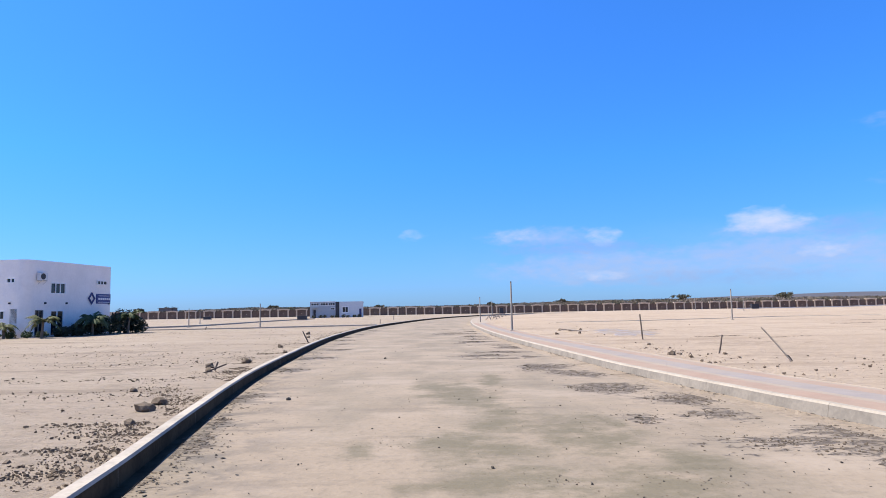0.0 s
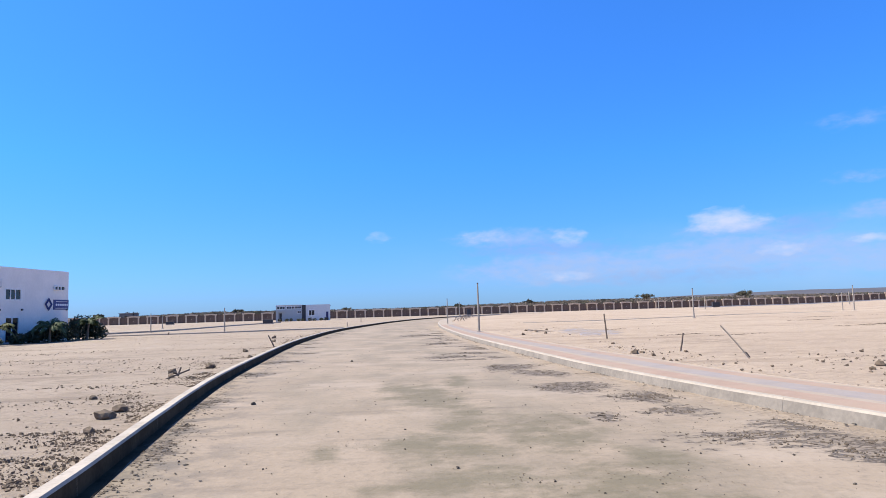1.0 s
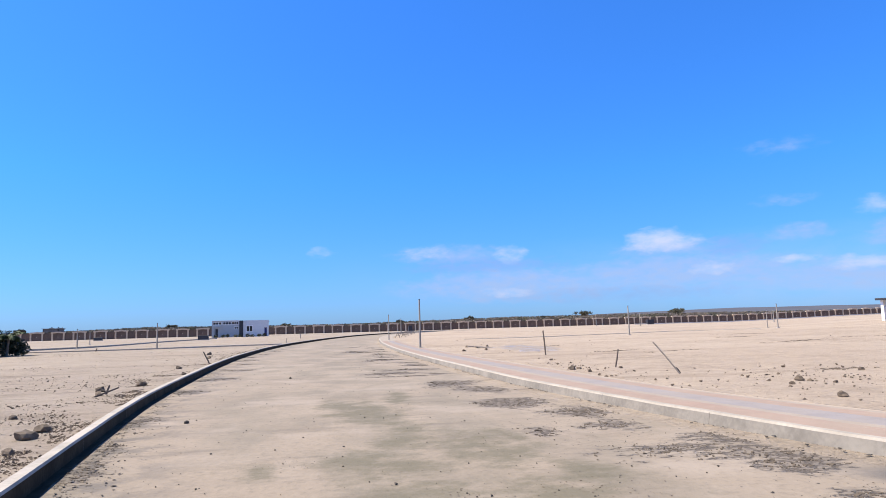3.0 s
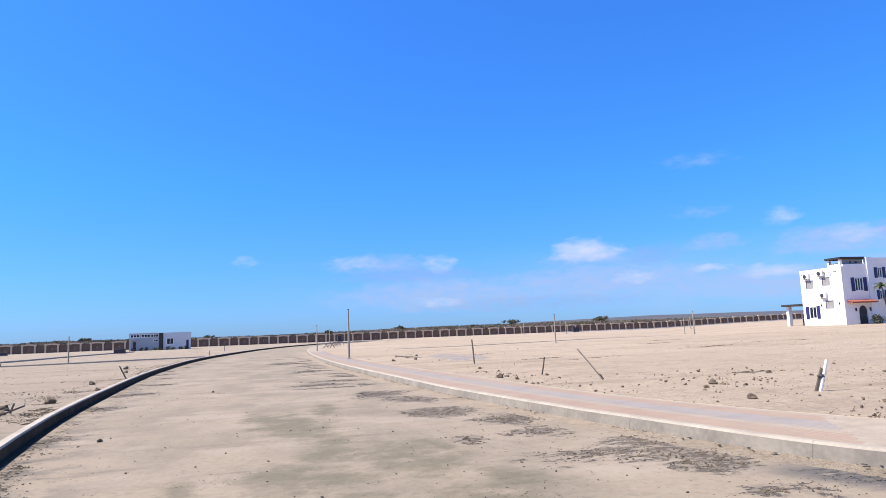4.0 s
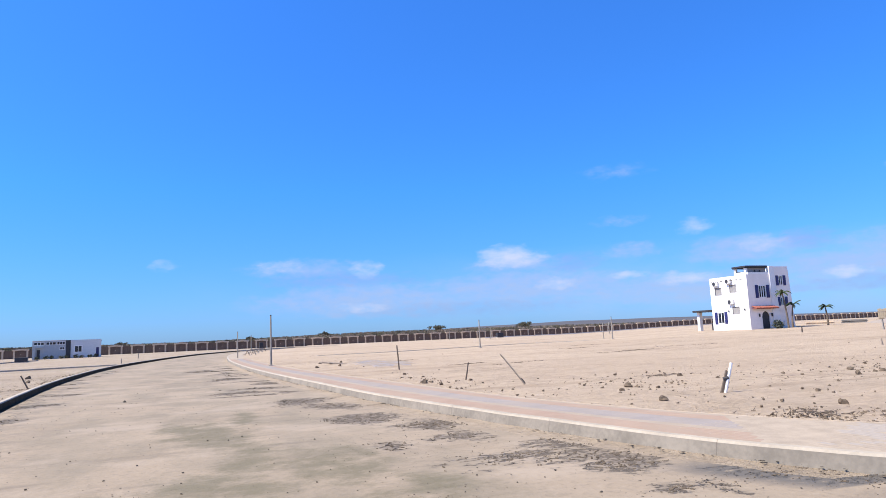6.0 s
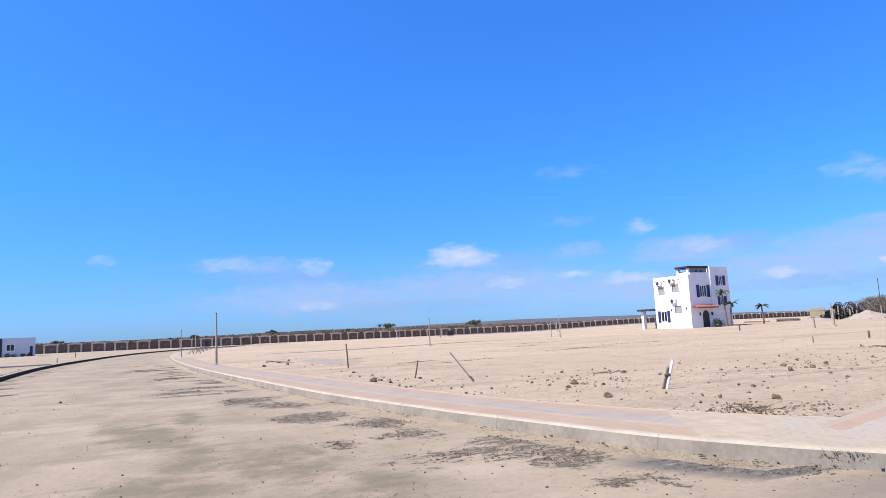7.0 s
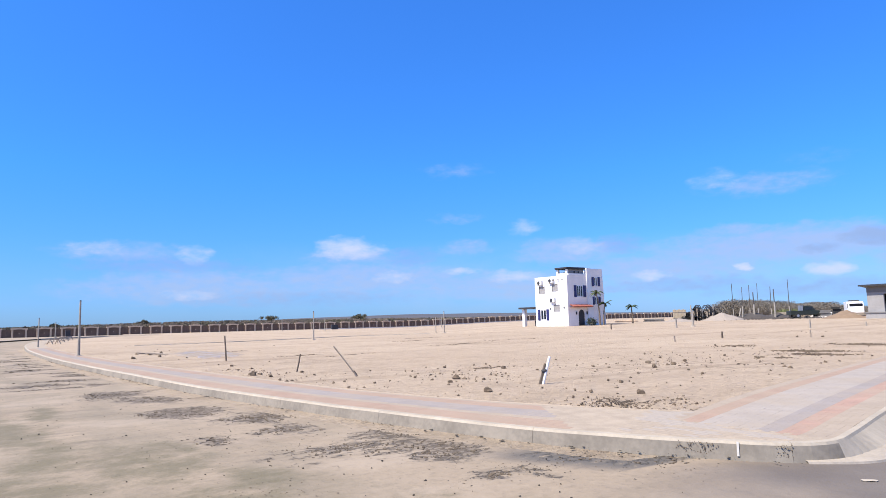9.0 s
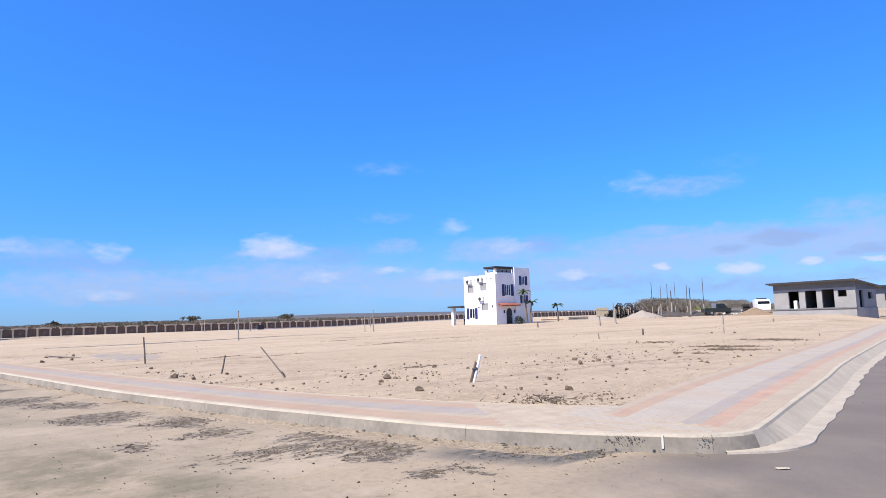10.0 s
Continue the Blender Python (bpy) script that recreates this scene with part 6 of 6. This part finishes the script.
for ta, td, th, tw in ((-22.5, 235, 3.6, 4.5), (-24.6, 230, 3.2, 3.5), (-5.5, 240, 3.3, 4.0), (10.2, 250, 4.4, 4.5), (19.9, 270, 5.6, 5.0), (27.2, 280, 5.5, 6.0), (4.2, 240, 3.6, 3.5), (-14.5, 260, 4.0, 4.0)):
    tree(ta, td, th, tw)

# far low hills
hill_rows = []
for k, (d, f) in enumerate(((1500, 0.0), (1900, 0.35), (2400, 0.75), (2900, 1.0), (3300, 0.6))):
    hill_rows.append([(a, d, f) for a in range(-60, 100, 2)])
me = bpy.data.meshes.new("far_hills")
n_h = len(hill_rows[0])
hv = []
for row in hill_rows:
    for a, d, f in row:
        e = float(np.interp(a, (-60, -10, 5, 15, 24, 32, 42, 52, 60, 75, 100), (0.05, 0.05, 0.15, 0.3, 0.58, 0.7, 0.6, 0.38, 0.2, 0.2, 0.2)))
        hv.append((d * math.sin(radians(a)), d * math.cos(radians(a)), -1 + f * (2900 * math.tan(radians(e)) + 3) * (1 + 0.06 * noise.noise((a * 0.25, d * 0.002, 1)))))
me.from_pydata(hv, [], [(i * n_h + j, i * n_h + j + 1, (i + 1) * n_h + j + 1, (i + 1) * n_h + j) for i in range(4) for j in range(n_h - 1)])
me.materials.append(M_HILL)
me.flip_normals()
tagged(new("far_hills", me), "long low scrub-covered hills on the horizon", "hills", kind="structure")


# ---- building site ----
def polar(a, d):
    x, y = d * math.sin(radians(a)), d * math.cos(radians(a))
    return x, y, lot_right_z(x, y)


def heap(a, d, w, h, mat, label, seed):
    x, y, z = polar(a, d)
    bm = bmesh.new()
    bmesh.ops.create_grid(bm, x_segments=28, y_segments=20, size=1.0)
    for v in bm.verts:
        r = math.hypot(v.co.x, v.co.y)
        f = max(0.0, 1 - r) ** 0.9
        n1 = noise.noise((v.co.x * 2.3 + seed, v.co.y * 2.3, seed))
        v.co = Vector((v.co.x * w * 0.5, v.co.y * w * 0.5, f * h * (1 + 0.25 * n1) + 0.03 * noise.noise((v.co.x * 9, v.co.y * 9, seed)) - 0.05))
    return single("mound", bm, mat, label, "mound", "mounds on the building site", at=pose(x, y, z - 0.02, 0, 0, -a))


heap(57.4, 104, 6.6, 1.2, M_HEAP, "pale conical heap of sand", 1)
heap(54.2, 100, 5.5, 0.55, M_HEAP, "low pale heap of sand before cream tanks", 2)
heap(59.6, 109, 7.2, 1.05, M_HEAPD, "dark grey heap of soil", 3)
heap(61.3, 110, 4.5, 0.95, M_HEAPD, "dark grey heap of gravel", 4)
heap(66.0, 96, 6.0, 1.05, M_HEAPB, "brown heap of earth", 5)


def crate(a, d):
    x, y, z = polar(a, d)
    t = thing("timber_crate", pose(x, y, z, 0, 0, -a), "tall cream crate of upright boards", "crate")
    part("base", box(-0.9, 0.9, -0.75, 0.75, -0.03, 0.14), M_WOOD, t)
    part("lining", box(-0.86, 0.86, -0.66, 0.66, 0.14, 1.62), M_WOODP, t)
    for k in range(9):
        x0 = -0.9 + k * 0.2
        part("board", box(x0, x0 + 0.185, -0.71, -0.665, 0.14, 1.7 + 0.05 * math.sin(k * 2.1), 0.008), M_TANK, t)
    for s in (-1, 1):
        part("side_panel", box(s * 0.885 - 0.025, s * 0.885 + 0.025, -0.66, 0.66, 0.14, 1.68), M_TANK, t)
    for z0 in (0.45, 1.3):
        part("batten", box(-0.9, 0.9, -0.745, -0.712, z0, z0 + 0.09), M_WOODP, t)


crate(54.2, 104)


def tangle(a, d, w, h, n, label, seed):
    """A heap of scrap: bent rods, splintered boards and dead brush."""
    x, y, z = polar(a, d)
    r = random.Random(seed)
    t = thing("scrap_heap", pose(x, y, z, 0, 0, -a), label, "scrap heap", "scrap heaps")
    bm = bmesh.new()
    for _ in range(n):
        px0, py0 = r.gauss(0, w * 0.24), r.gauss(0, w * 0.16)
        top = h * max(0.15, 1 - abs(px0) / (w * 0.62)) * r.uniform(0.35, 1.0)
        c = Vector((px0, py0, top * r.uniform(0.2, 1.0)))
        u = Vector((r.gauss(0, 1), r.gauss(0, 1), r.gauss(0, 0.6))).normalized() * r.uniform(0.1, 0.34)
        v = u.cross(Vector((r.gauss(0, 1), r.gauss(0, 1), r.gauss(0, 1)))).normalized() * r.uniform(0.04, 0.16)
        bm.faces.new([bm.verts.new(q) for q in (c - u, c + v, c + u, c - v)])
    part("brush", bm, M_TARP, t, "blackened brush and sheet")
    for k in range(7):
        bm = bmesh.new()
        x0, span, y0 = r.uniform(-w * 0.4, w * 0.2), r.uniform(0.7, 1.8), r.uniform(-0.8, 0.3)
        arch = [Vector((x0 + span * i / 7, y0, h * r.uniform(0.95, 1.02) * (0.35 + 0.65 * math.sin(math.pi * (i + 0.6) / 8.2)))) for i in range(8)]
        for p, q in zip(arch, arch[1:]):
            rod(p, q, 0.05, 0.05, 5, bm)
        rod((arch[0].x, y0, -0.05), arch[0], 0.05, 0.05, 5, bm)
        rod((arch[-1].x, y0, -0.05), arch[-1], 0.05, 0.05, 5, bm)
        part("bent_bar", bm, M_DARK, t)
    for k in range(5):
        x0 = r.uniform(-w * 0.4, w * 0.4)
        part("board", box(x0, x0 + 0.16, -1.2, -1.12, -0.03, h * r.uniform(0.45, 0.85)), M_WOODP, t)


tangle(55.5, 104, 4.6, 2.3, 1500, "dark heap of bent bars, boards and brush", 2)
tangle(56.6, 106, 3.2, 2.0, 1000, "smaller dark heap of scrap beside sand", 5)
for k, (a, d, h, ln) in enumerate(((55.1, 102, 2.3, 0.0), (55.75, 103, 1.6, 0.25), (56.0, 103, 1.7, -0.2), (56.75, 105, 2.1, 0.1), (58.6, 108, 1.6, 0.7), (58.9, 107, 1.9, 0.1))):
    x, y, z = polar(a, d)
    single("timber_post", rod((0, 0, -0.1), (ln, 0, h), 0.1, 0.08, 7), M_POST, "pale upright timber post on the building site", "post", "timber posts", at=pose(x, y, z))
for k, (a, top, rr) in enumerate(((58.25, 2.5, 0.055), (58.95, 2.2, 0.05), (59.45, 2.35, 0.05), (59.75, 1.75, 0.09), (60.05, 2.45, 0.05), (60.95, 2.15, 0.06), (61.2, 1.95, 0.08), (62.2, 2.65, 0.06))):
    d = 108 + 4 * (k % 3)
    x, y, z = polar(a, d)
    h = 1.6 + d * math.tan(radians(top)) - z
    t = thing("rebar_pole", pose(x, y, z), "thin rusty steel rod standing over a pale stub", "rod", "steel rods")
    part("rod", rod((0, 0, 1.2), (0.06 * (k % 3 - 1), 0, h), rr, rr * 0.7, 6), M_RUST, t)
    part("stub", rod((0, 0, -0.1), (0, 0, h * (0.55 if k in (3, 6) else 0.3)), rr * 1.7, rr * 1.5, 8), M_POST, t)


def wheel(parent, x, y, r):
    bm = bmesh.new()
    bmesh.ops.create_cone(bm, cap_ends=True, segments=18, radius1=r, radius2=r, depth=0.24, matrix=pose(x, y, r, 90))
    bmesh.ops.bevel(bm, geom=[e for e in bm.edges if len(e.link_faces) == 2 and abs(e.calc_face_angle(0)) > 1], offset=0.03, segments=1, affect="EDGES")
    ty = part("wheel", bm, M_RUBBER, parent, "black tyre")
    bm = bmesh.new()
    bmesh.ops.create_cone(bm, cap_ends=True, segments=14, radius1=r * 0.55, radius2=r * 0.5, depth=0.26, matrix=pose(x, y, r, 90))
    part("rim", bm, M_STEEL, ty)


def profile_body(pts, w, inset=0.0):
    """A body extruded across from its side outline."""
    bm = bmesh.new()
    a = [bm.verts.new((x, -w / 2 + (inset if z > 1.0 else 0), z)) for x, z in pts]
    b = [bm.verts.new((x, w / 2 - (inset if z > 1.0 else 0), z)) for x, z in pts]
    bm.faces.new(a), bm.faces.new(b[::-1])
    for i in range(len(pts)):
        bm.faces.new((a[i], b[i], b[(i + 1) % len(pts)], a[(i + 1) % len(pts)]))
    bmesh.ops.recalc_face_normals(bm, faces=bm.faces)
    bmesh.ops.bevel(bm, geom=list(bm.edges), offset=0.035, segments=1, affect="EDGES")
    return bm


def pickup(a, d, yaw):
    x, y, z = polar(a, d)
    t = thing("pickup", pose(x, y, z, 0, 0, yaw), "dark green pickup truck parked on the site", "pickup truck")
    part("body", profile_body([(-2.4, 0.45), (2.35, 0.45), (2.4, 0.9), (0.9, 1.05), (-2.4, 1.05)], 1.75), M_CARPAINT, t)
    part("cab", profile_body([(-0.7, 1.03), (0.95, 1.03), (0.45, 1.65), (-0.6, 1.68)], 1.6, 0.1), M_CARPAINT, t)
    for s in (-1, 1):
        part("side_window", box(-0.5, 0.4, s * 0.73 - 0.02, s * 0.73 + 0.02, 1.12, 1.55), M_GLASS, t)
        part("headlight", box(2.36, 2.41, s * 0.62 - 0.14, s * 0.62 + 0.14, 0.7, 0.86), M_STRIPE, t)
    part("bumper", box(2.36, 2.5, -0.85, 0.85, 0.42, 0.6, 0.03), M_STEEL, t)
    part("roll_bar", box(-0.85, -0.75, -0.75, 0.75, 1.05, 1.75), M_STEEL, t)
    for x0 in (-1.5, 1.5):
        for s in (-1, 1):
            wheel(t, x0, s * 0.8, 0.36)


pickup(63.35, 105, -42)


def van(a, d, yaw):
    x, y, z = polar(a, d)
    t = thing("truck", pose(x, y, z, 0, 0, yaw), "white box truck with dark windscreen on the site", "truck")
    part("body", profile_body([(-2.2, 0.5), (1.5, 0.5), (1.5, 2.1), (-2.2, 2.1)], 2.0), M_VAN, t)
    part("cab", profile_body([(1.5, 0.5), (2.7, 0.5), (2.75, 1.1), (2.35, 1.95), (1.5, 2.0)], 1.9), M_VAN, t)
    part("windscreen", box(2.45, 2.62, -0.8, 0.8, 1.2, 1.8), M_GLASS, t)
    for s in (-1, 1):
        part("side_window", box(1.65, 2.2, s * 0.95 - 0.02, s * 0.95 + 0.02, 1.2, 1.75), M_GLASS, t)
    part("roof_rack", box(-1.0, 1.0, -0.6, 0.6, 2.1, 2.3, 0.03), M_DARK, t)
    for x0 in (-1.4, 1.9):
        for s in (-1, 1):
            wheel(t, x0, s * 0.9, 0.42)


van(66.4, 112, -150)
# stacked material and debris near the trucks
for k, (a, d, w, h, m_, lb) in enumerate(((61.7, 112, 1.6, 0.9, M_WOODP, "stack of pale planks"), (64.6, 105, 1.3, 1.1, M_CEMENT_D, "grey concrete mixer drum and stand"), (65.3, 104, 1.0, 1.5, M_TARP, "dark pile of gear under a sheet"),
                                         (65.2, 112, 2.0, 0.7, M_AC, "low white container"), (66.9, 95, 1.4, 0.7, M_WOODP, "stack of boards beside earth"), (52.2, 106, 3.0, 0.5, M_CEMENT_D, "long low stack of blocks"), (50.0, 108, 3.5, 0.4, M_FRAME, "long low stack of tan blocks"))):
    x, y, z = polar(a, d)
    bm = bmesh.new()
    for i in range(5):
        o = rng.uniform(-0.12, 0.12)
        box(-w / 2 + o, w / 2 + o, -0.5 + o, 0.5 + o, -0.05 + i * h / 5, -0.06 + (i + 1) * h / 5, bm=bm)
    single("material_stack", bm, m_, lb + " on the building site", "stack", "stacks on the building site", at=pose(x, y, z, 0, 0, -a))
spots = []
for _ in range(420):
    x, y, z = polar(g.uniform(63.7, 65.7), g.uniform(104, 112))
    spots.append((x, y, z, float(min(0.34, g.gamma(2.0, 0.07) + 0.04))))
scatter("site_rubble", spots, M_PALE, "pale broken blocks and boards beside the pickup", "rubble")
spots = []
for _ in range(500):
    x, y, z = polar(g.uniform(57.5, 66.5), g.uniform(100, 113))
    spots.append((x, y, z, float(min(0.3, g.gamma(1.6, 0.06) + 0.03))))
scatter("site_rubble", spots, M_HEAPD, "dark broken rubble strewn over the site", "rubble")
site = []
for k in range(240):
    a, d = g.uniform(56.5, 67.5), g.uniform(120, 170)
    x, y, z = polar(a, d)
    top = 1.6 + d * math.tan(radians(float(np.interp(a, (56.5, 58, 60, 61.5, 63, 64.5, 66, 68), (0.55, 1.05, 0.95, 0.85, 0.6, 0.75, 0.4, 0.4))))) * g.uniform(0.9, 1.3)
    site.append((x, y, z - 0.1, g.uniform(1.8, 3.4), max(1.0, top - z)))
scrub("site_bushes", site, M_SITE, "grey-brown bushes behind the building site", leaf=0.11, per=950)
grass = []
for k in range(26):
    a, d = g.uniform(61.4, 63.0), g.uniform(112, 118)
    x, y, z = polar(a, d)
    grass.append((x, y, z - 0.1, g.uniform(1.0, 1.8), g.uniform(1.0, 1.5)))
scrub("green_weeds", grass, M_WEED, "bright green weeds behind the parked pickup", leaf=0.12, per=300)

# ---- pavers, last ----
def near_corner(p):
    return 5.6 < p.y < 7.6 and 6.2 < p.x < 8.1


strip(k_main, far_main, [(6, M_PINK), (2, M_CREAM), (6, M_BLUE), (4, M_PINK), (2, M_CREAM)], 0.62, 0.985, pick=near_corner)
strip(k_side, far_side_bands, [(4, M_CREAM), (3, M_RED), (3, M_BLUE), (9, M_GREY), (3, M_PINK), (2, M_CREAM)], 0.0, 0.5)
corner_me = brick_mesh(0.193, 0.098, M_CREAM)
corner_me2 = brick_mesh(0.193, 0.097, M_GREY)
CORNER = [(6.5, 5.6), (8.3, 6.5), (8.62, 6.05), (7.74, 5.76), (7.68, 4.02), (7.42, 4.0), (7.05, 4.55)]


def inside(x, y, ring):
    odd = False
    for (ax, ay), (bx_, by_) in zip(ring, ring[1:] + ring[:1]):
        if (ay > y) != (by_ > y) and x < ax + (bx_ - ax) * (y - ay) / (by_ - ay):
            odd = not odd
    return odd


for i in range(24):
    for j in range(14):
        x, y = 6.4 + i * 0.101, 3.95 + j * 0.199 + (i % 2) * 0.0995
        if not inside(x, y, CORNER) or (x < 7.5 and rng.random() < 0.3):
            continue
        ob = new("paver", corner_me if x < 7.45 and rng.random() < 0.65 else corner_me2)
        ob.matrix_basis = Matrix.Translation((x, y, PZ + 0.0005 + rng.uniform(-0.0005, 0.0008))) @ Matrix.Rotation(radians(90 + rng.uniform(-1.5, 1.5)), 4, "Z")
        ob.parent = pavement
edge_line = [p for p in far_main if p.y < 60]
kerb("pavement_edging", edge_line, 0.05, 0.209, 3.0, M_CREAM, lambda x, y: 0.0, "thin pale concrete edging along the pavement")

# worn spots on the corner kerb: bare aggregate and a paint drip
for c0, c1, n in ((0.0, 0.42, 90), (1.02, 1.2, 40)):
    spots = []
    fine_line = curve(RIGHT_BASE, 0.05)
    start = min(range(len(fine_line)), key=lambda i: (fine_line[i] - Vector((6.62, 4.83, 0))).length)
    for _ in range(n):
        i = start + int(g.uniform(c0, c1) / 0.05)
        p, q = fine_line[i], fine_line[i + 1]
        f = g.uniform()
        w = p.lerp(q, f)
        spots.append((w.x, w.y, float(g.uniform(0.05, 0.185)), float(g.uniform(0.004, 0.009))))
    scatter("bare_aggregate", spots, M_ROCK, "dark bare pebbles where the kerb face has spalled", "pebbles")
i = start + int(0.68 / 0.05)
p, q = fine_line[i], fine_line[i + 1]
bm = box(-0.012, 0.012, -0.006, 0.004, 0.05, 0.2)
for v in bm.verts:
    v.co.y += -0.025 + 0.215 * v.co.z          # follows the batter of the face
single("paint_mark", bm, M_PALE, "white paint drip down the kerb face", "paint mark", at=Matrix.Translation((p.x, p.y, 0)) @ Matrix.Rotation(math.atan2((q - p).y, (q - p).x), 4, "Z"))

# shallow damp patch on the lot
bm = bmesh.new()
px_, py_, _ = on_lot(10.6, 40.5)
rings = []
for f, lift in ((1.0, -0.02), (0.8, 0.036), (0.4, 0.036)):
    ring = []
    for k in range(48):
        a = k * math.tau / 48
        r = f * (1 + 0.45 * noise.noise((math.cos(a) * 1.6, math.sin(a) * 1.6, 4)) + 0.3 * noise.noise((math.cos(a) * 6, math.sin(a) * 6, 7)))
        x, y = px_ + 1.5 * r * math.cos(a) + 0.3 * r * math.sin(a), py_ + 6.0 * r * math.sin(a)
        ring.append(bm.verts.new((x, y, lot_right_z(x, y) + lift)))
    rings.append(ring)
for p, q in zip(rings, rings[1:]):
    for i in range(48):
        bm.faces.new((p[i], p[(i + 1) % 48], q[(i + 1) % 48], q[i]))
bm.faces.new(rings[-1])
single("puddle", bm, M_PUDDLE, "shallow bluish film of water on the sand", "puddle", kind="structure")

# grit lying in small drifts on the open road
spots = []
for cx, cy, sx, sy, n in ((2.35, 6.3, 0.35, 0.3, 120), (1.0, 6.3, 0.3, 0.2, 70), (3.0, 8.4, 0.3, 0.25, 70), (-0.9, 8.2, 0.3, 0.25, 60), (2.4, 10.0, 0.5, 0.6, 90), (5.2, 5.6, 0.4, 0.4, 90)):
    for _ in range(n):
        spots.append((float(g.normal(cx, sx)), float(g.normal(cy, sy)), 0.004, float(min(0.009, g.gamma(1.2, 0.0025) + 0.002))))
scatter("road_grit", spots, M_ROCK, "fine brown grit drifted on the sandy road", "rubble", True)
for k in range(9):
    shrub(-28.5 + k * 1.25 + 0.3 * (k % 2), 145.6 - 0.2 * (k % 3), 0.07, 0.5, 0.55 + 0.1 * (k % 3), 60, M_SHRUB, "low dark plant before the cabin", 0.2)

# streaks of darker soil left by machines on the lot
spots = []
for cx, cy, ln, an in ((12.6, 62, 3.0, 10), (12.1, 29.5, 1.6, 15), (13.8, 27.5, 2.0, 12), (24.5, 33.5, 3.5, 12), (27.5, 44, 3.0, 10), (11, 38, 2.2, 30), (30.5, 35.5, 3.0, -20), (33, 50, 4.0, -15), (12.5, 16.0, 1.2, -10)):
    c, d = math.cos(radians(an)), math.sin(radians(an))
    for _ in range(int(150 * ln)):
        a, b = g.normal(0, ln * 0.33), g.normal(0, 0.12 + 0.03 * ln)
        x, y = cx + a * c - b * d, cy + a * d + b * c
        spots.append((x, y, right_top(x, y), float(min(0.05, g.gamma(1.3, 0.011) + 0.006))))
scatter("soil_streaks", spots, M_ROCK, "streaks of loose dark soil across the sandy lot", "soil", True)
spots = []
for cx, cy, ln, wd, n in ((25.5, 12.7, 1.05, 0.22, 900), (23.8, 11.5, 0.75, 0.13, 500), (31.5, 13.4, 0.95, 0.3, 900), (27.7, 17.0, 0.9, 0.5, 220), (21.2, 12.25, 0.16, 0.08, 40), (21.3, 11.4, 0.3, 0.1, 60)):
    for _ in range(n):
        a, b = g.normal(0, ln * 0.55), g.normal(0, wd)
        x, y = cx + a * 0.46 + b * 0.89, cy - a * 0.89 + b * 0.46
        spots.append((x, y, right_top(x, y), float(min(0.05, g.gamma(1.4, 0.012) + 0.008))))
scatter("spilled_soil", spots, M_ROCK, "low patches of spilled dark soil on the sand", "soil")
white_line = curve([(190, 181), (150, 178.5), (110, 177), (78, 176)], 0.5)
kerb("kerb_by_wall", white_line, 0.2, 0.22, 8.0, M_PALE, lambda x, y: lot_right_z(x, y), "pale painted kerb before the perimeter wall", lo=-0.1)

# torn scrap of pale paper on the asphalt
bm = bmesh.new()
ring = []
for k in range(14):
    a = k * math.tau / 14
    r = 1 + 0.22 * noise.noise((math.cos(a) * 2, math.sin(a) * 2, 3))
    ring.append((0.08 * r * math.cos(a), 0.035 * r * math.sin(a), 0.003 * (k % 3)))
low = [bm.verts.new((x, y, z)) for x, y, z in ring]
top = [bm.verts.new((x, y, z + 0.003)) for x, y, z in ring]
bm.faces.new(low[::-1])
bm.faces.new(top)
for k in range(14):
    bm.faces.new((low[k], low[(k + 1) % 14], top[(k + 1) % 14], top[k]))
single("paper_scrap", bm, M_KERB, "torn pale scrap of paper lying on asphalt", "litter", at=pose(7.0, 2.98, 0.004, 0, 0, -44))
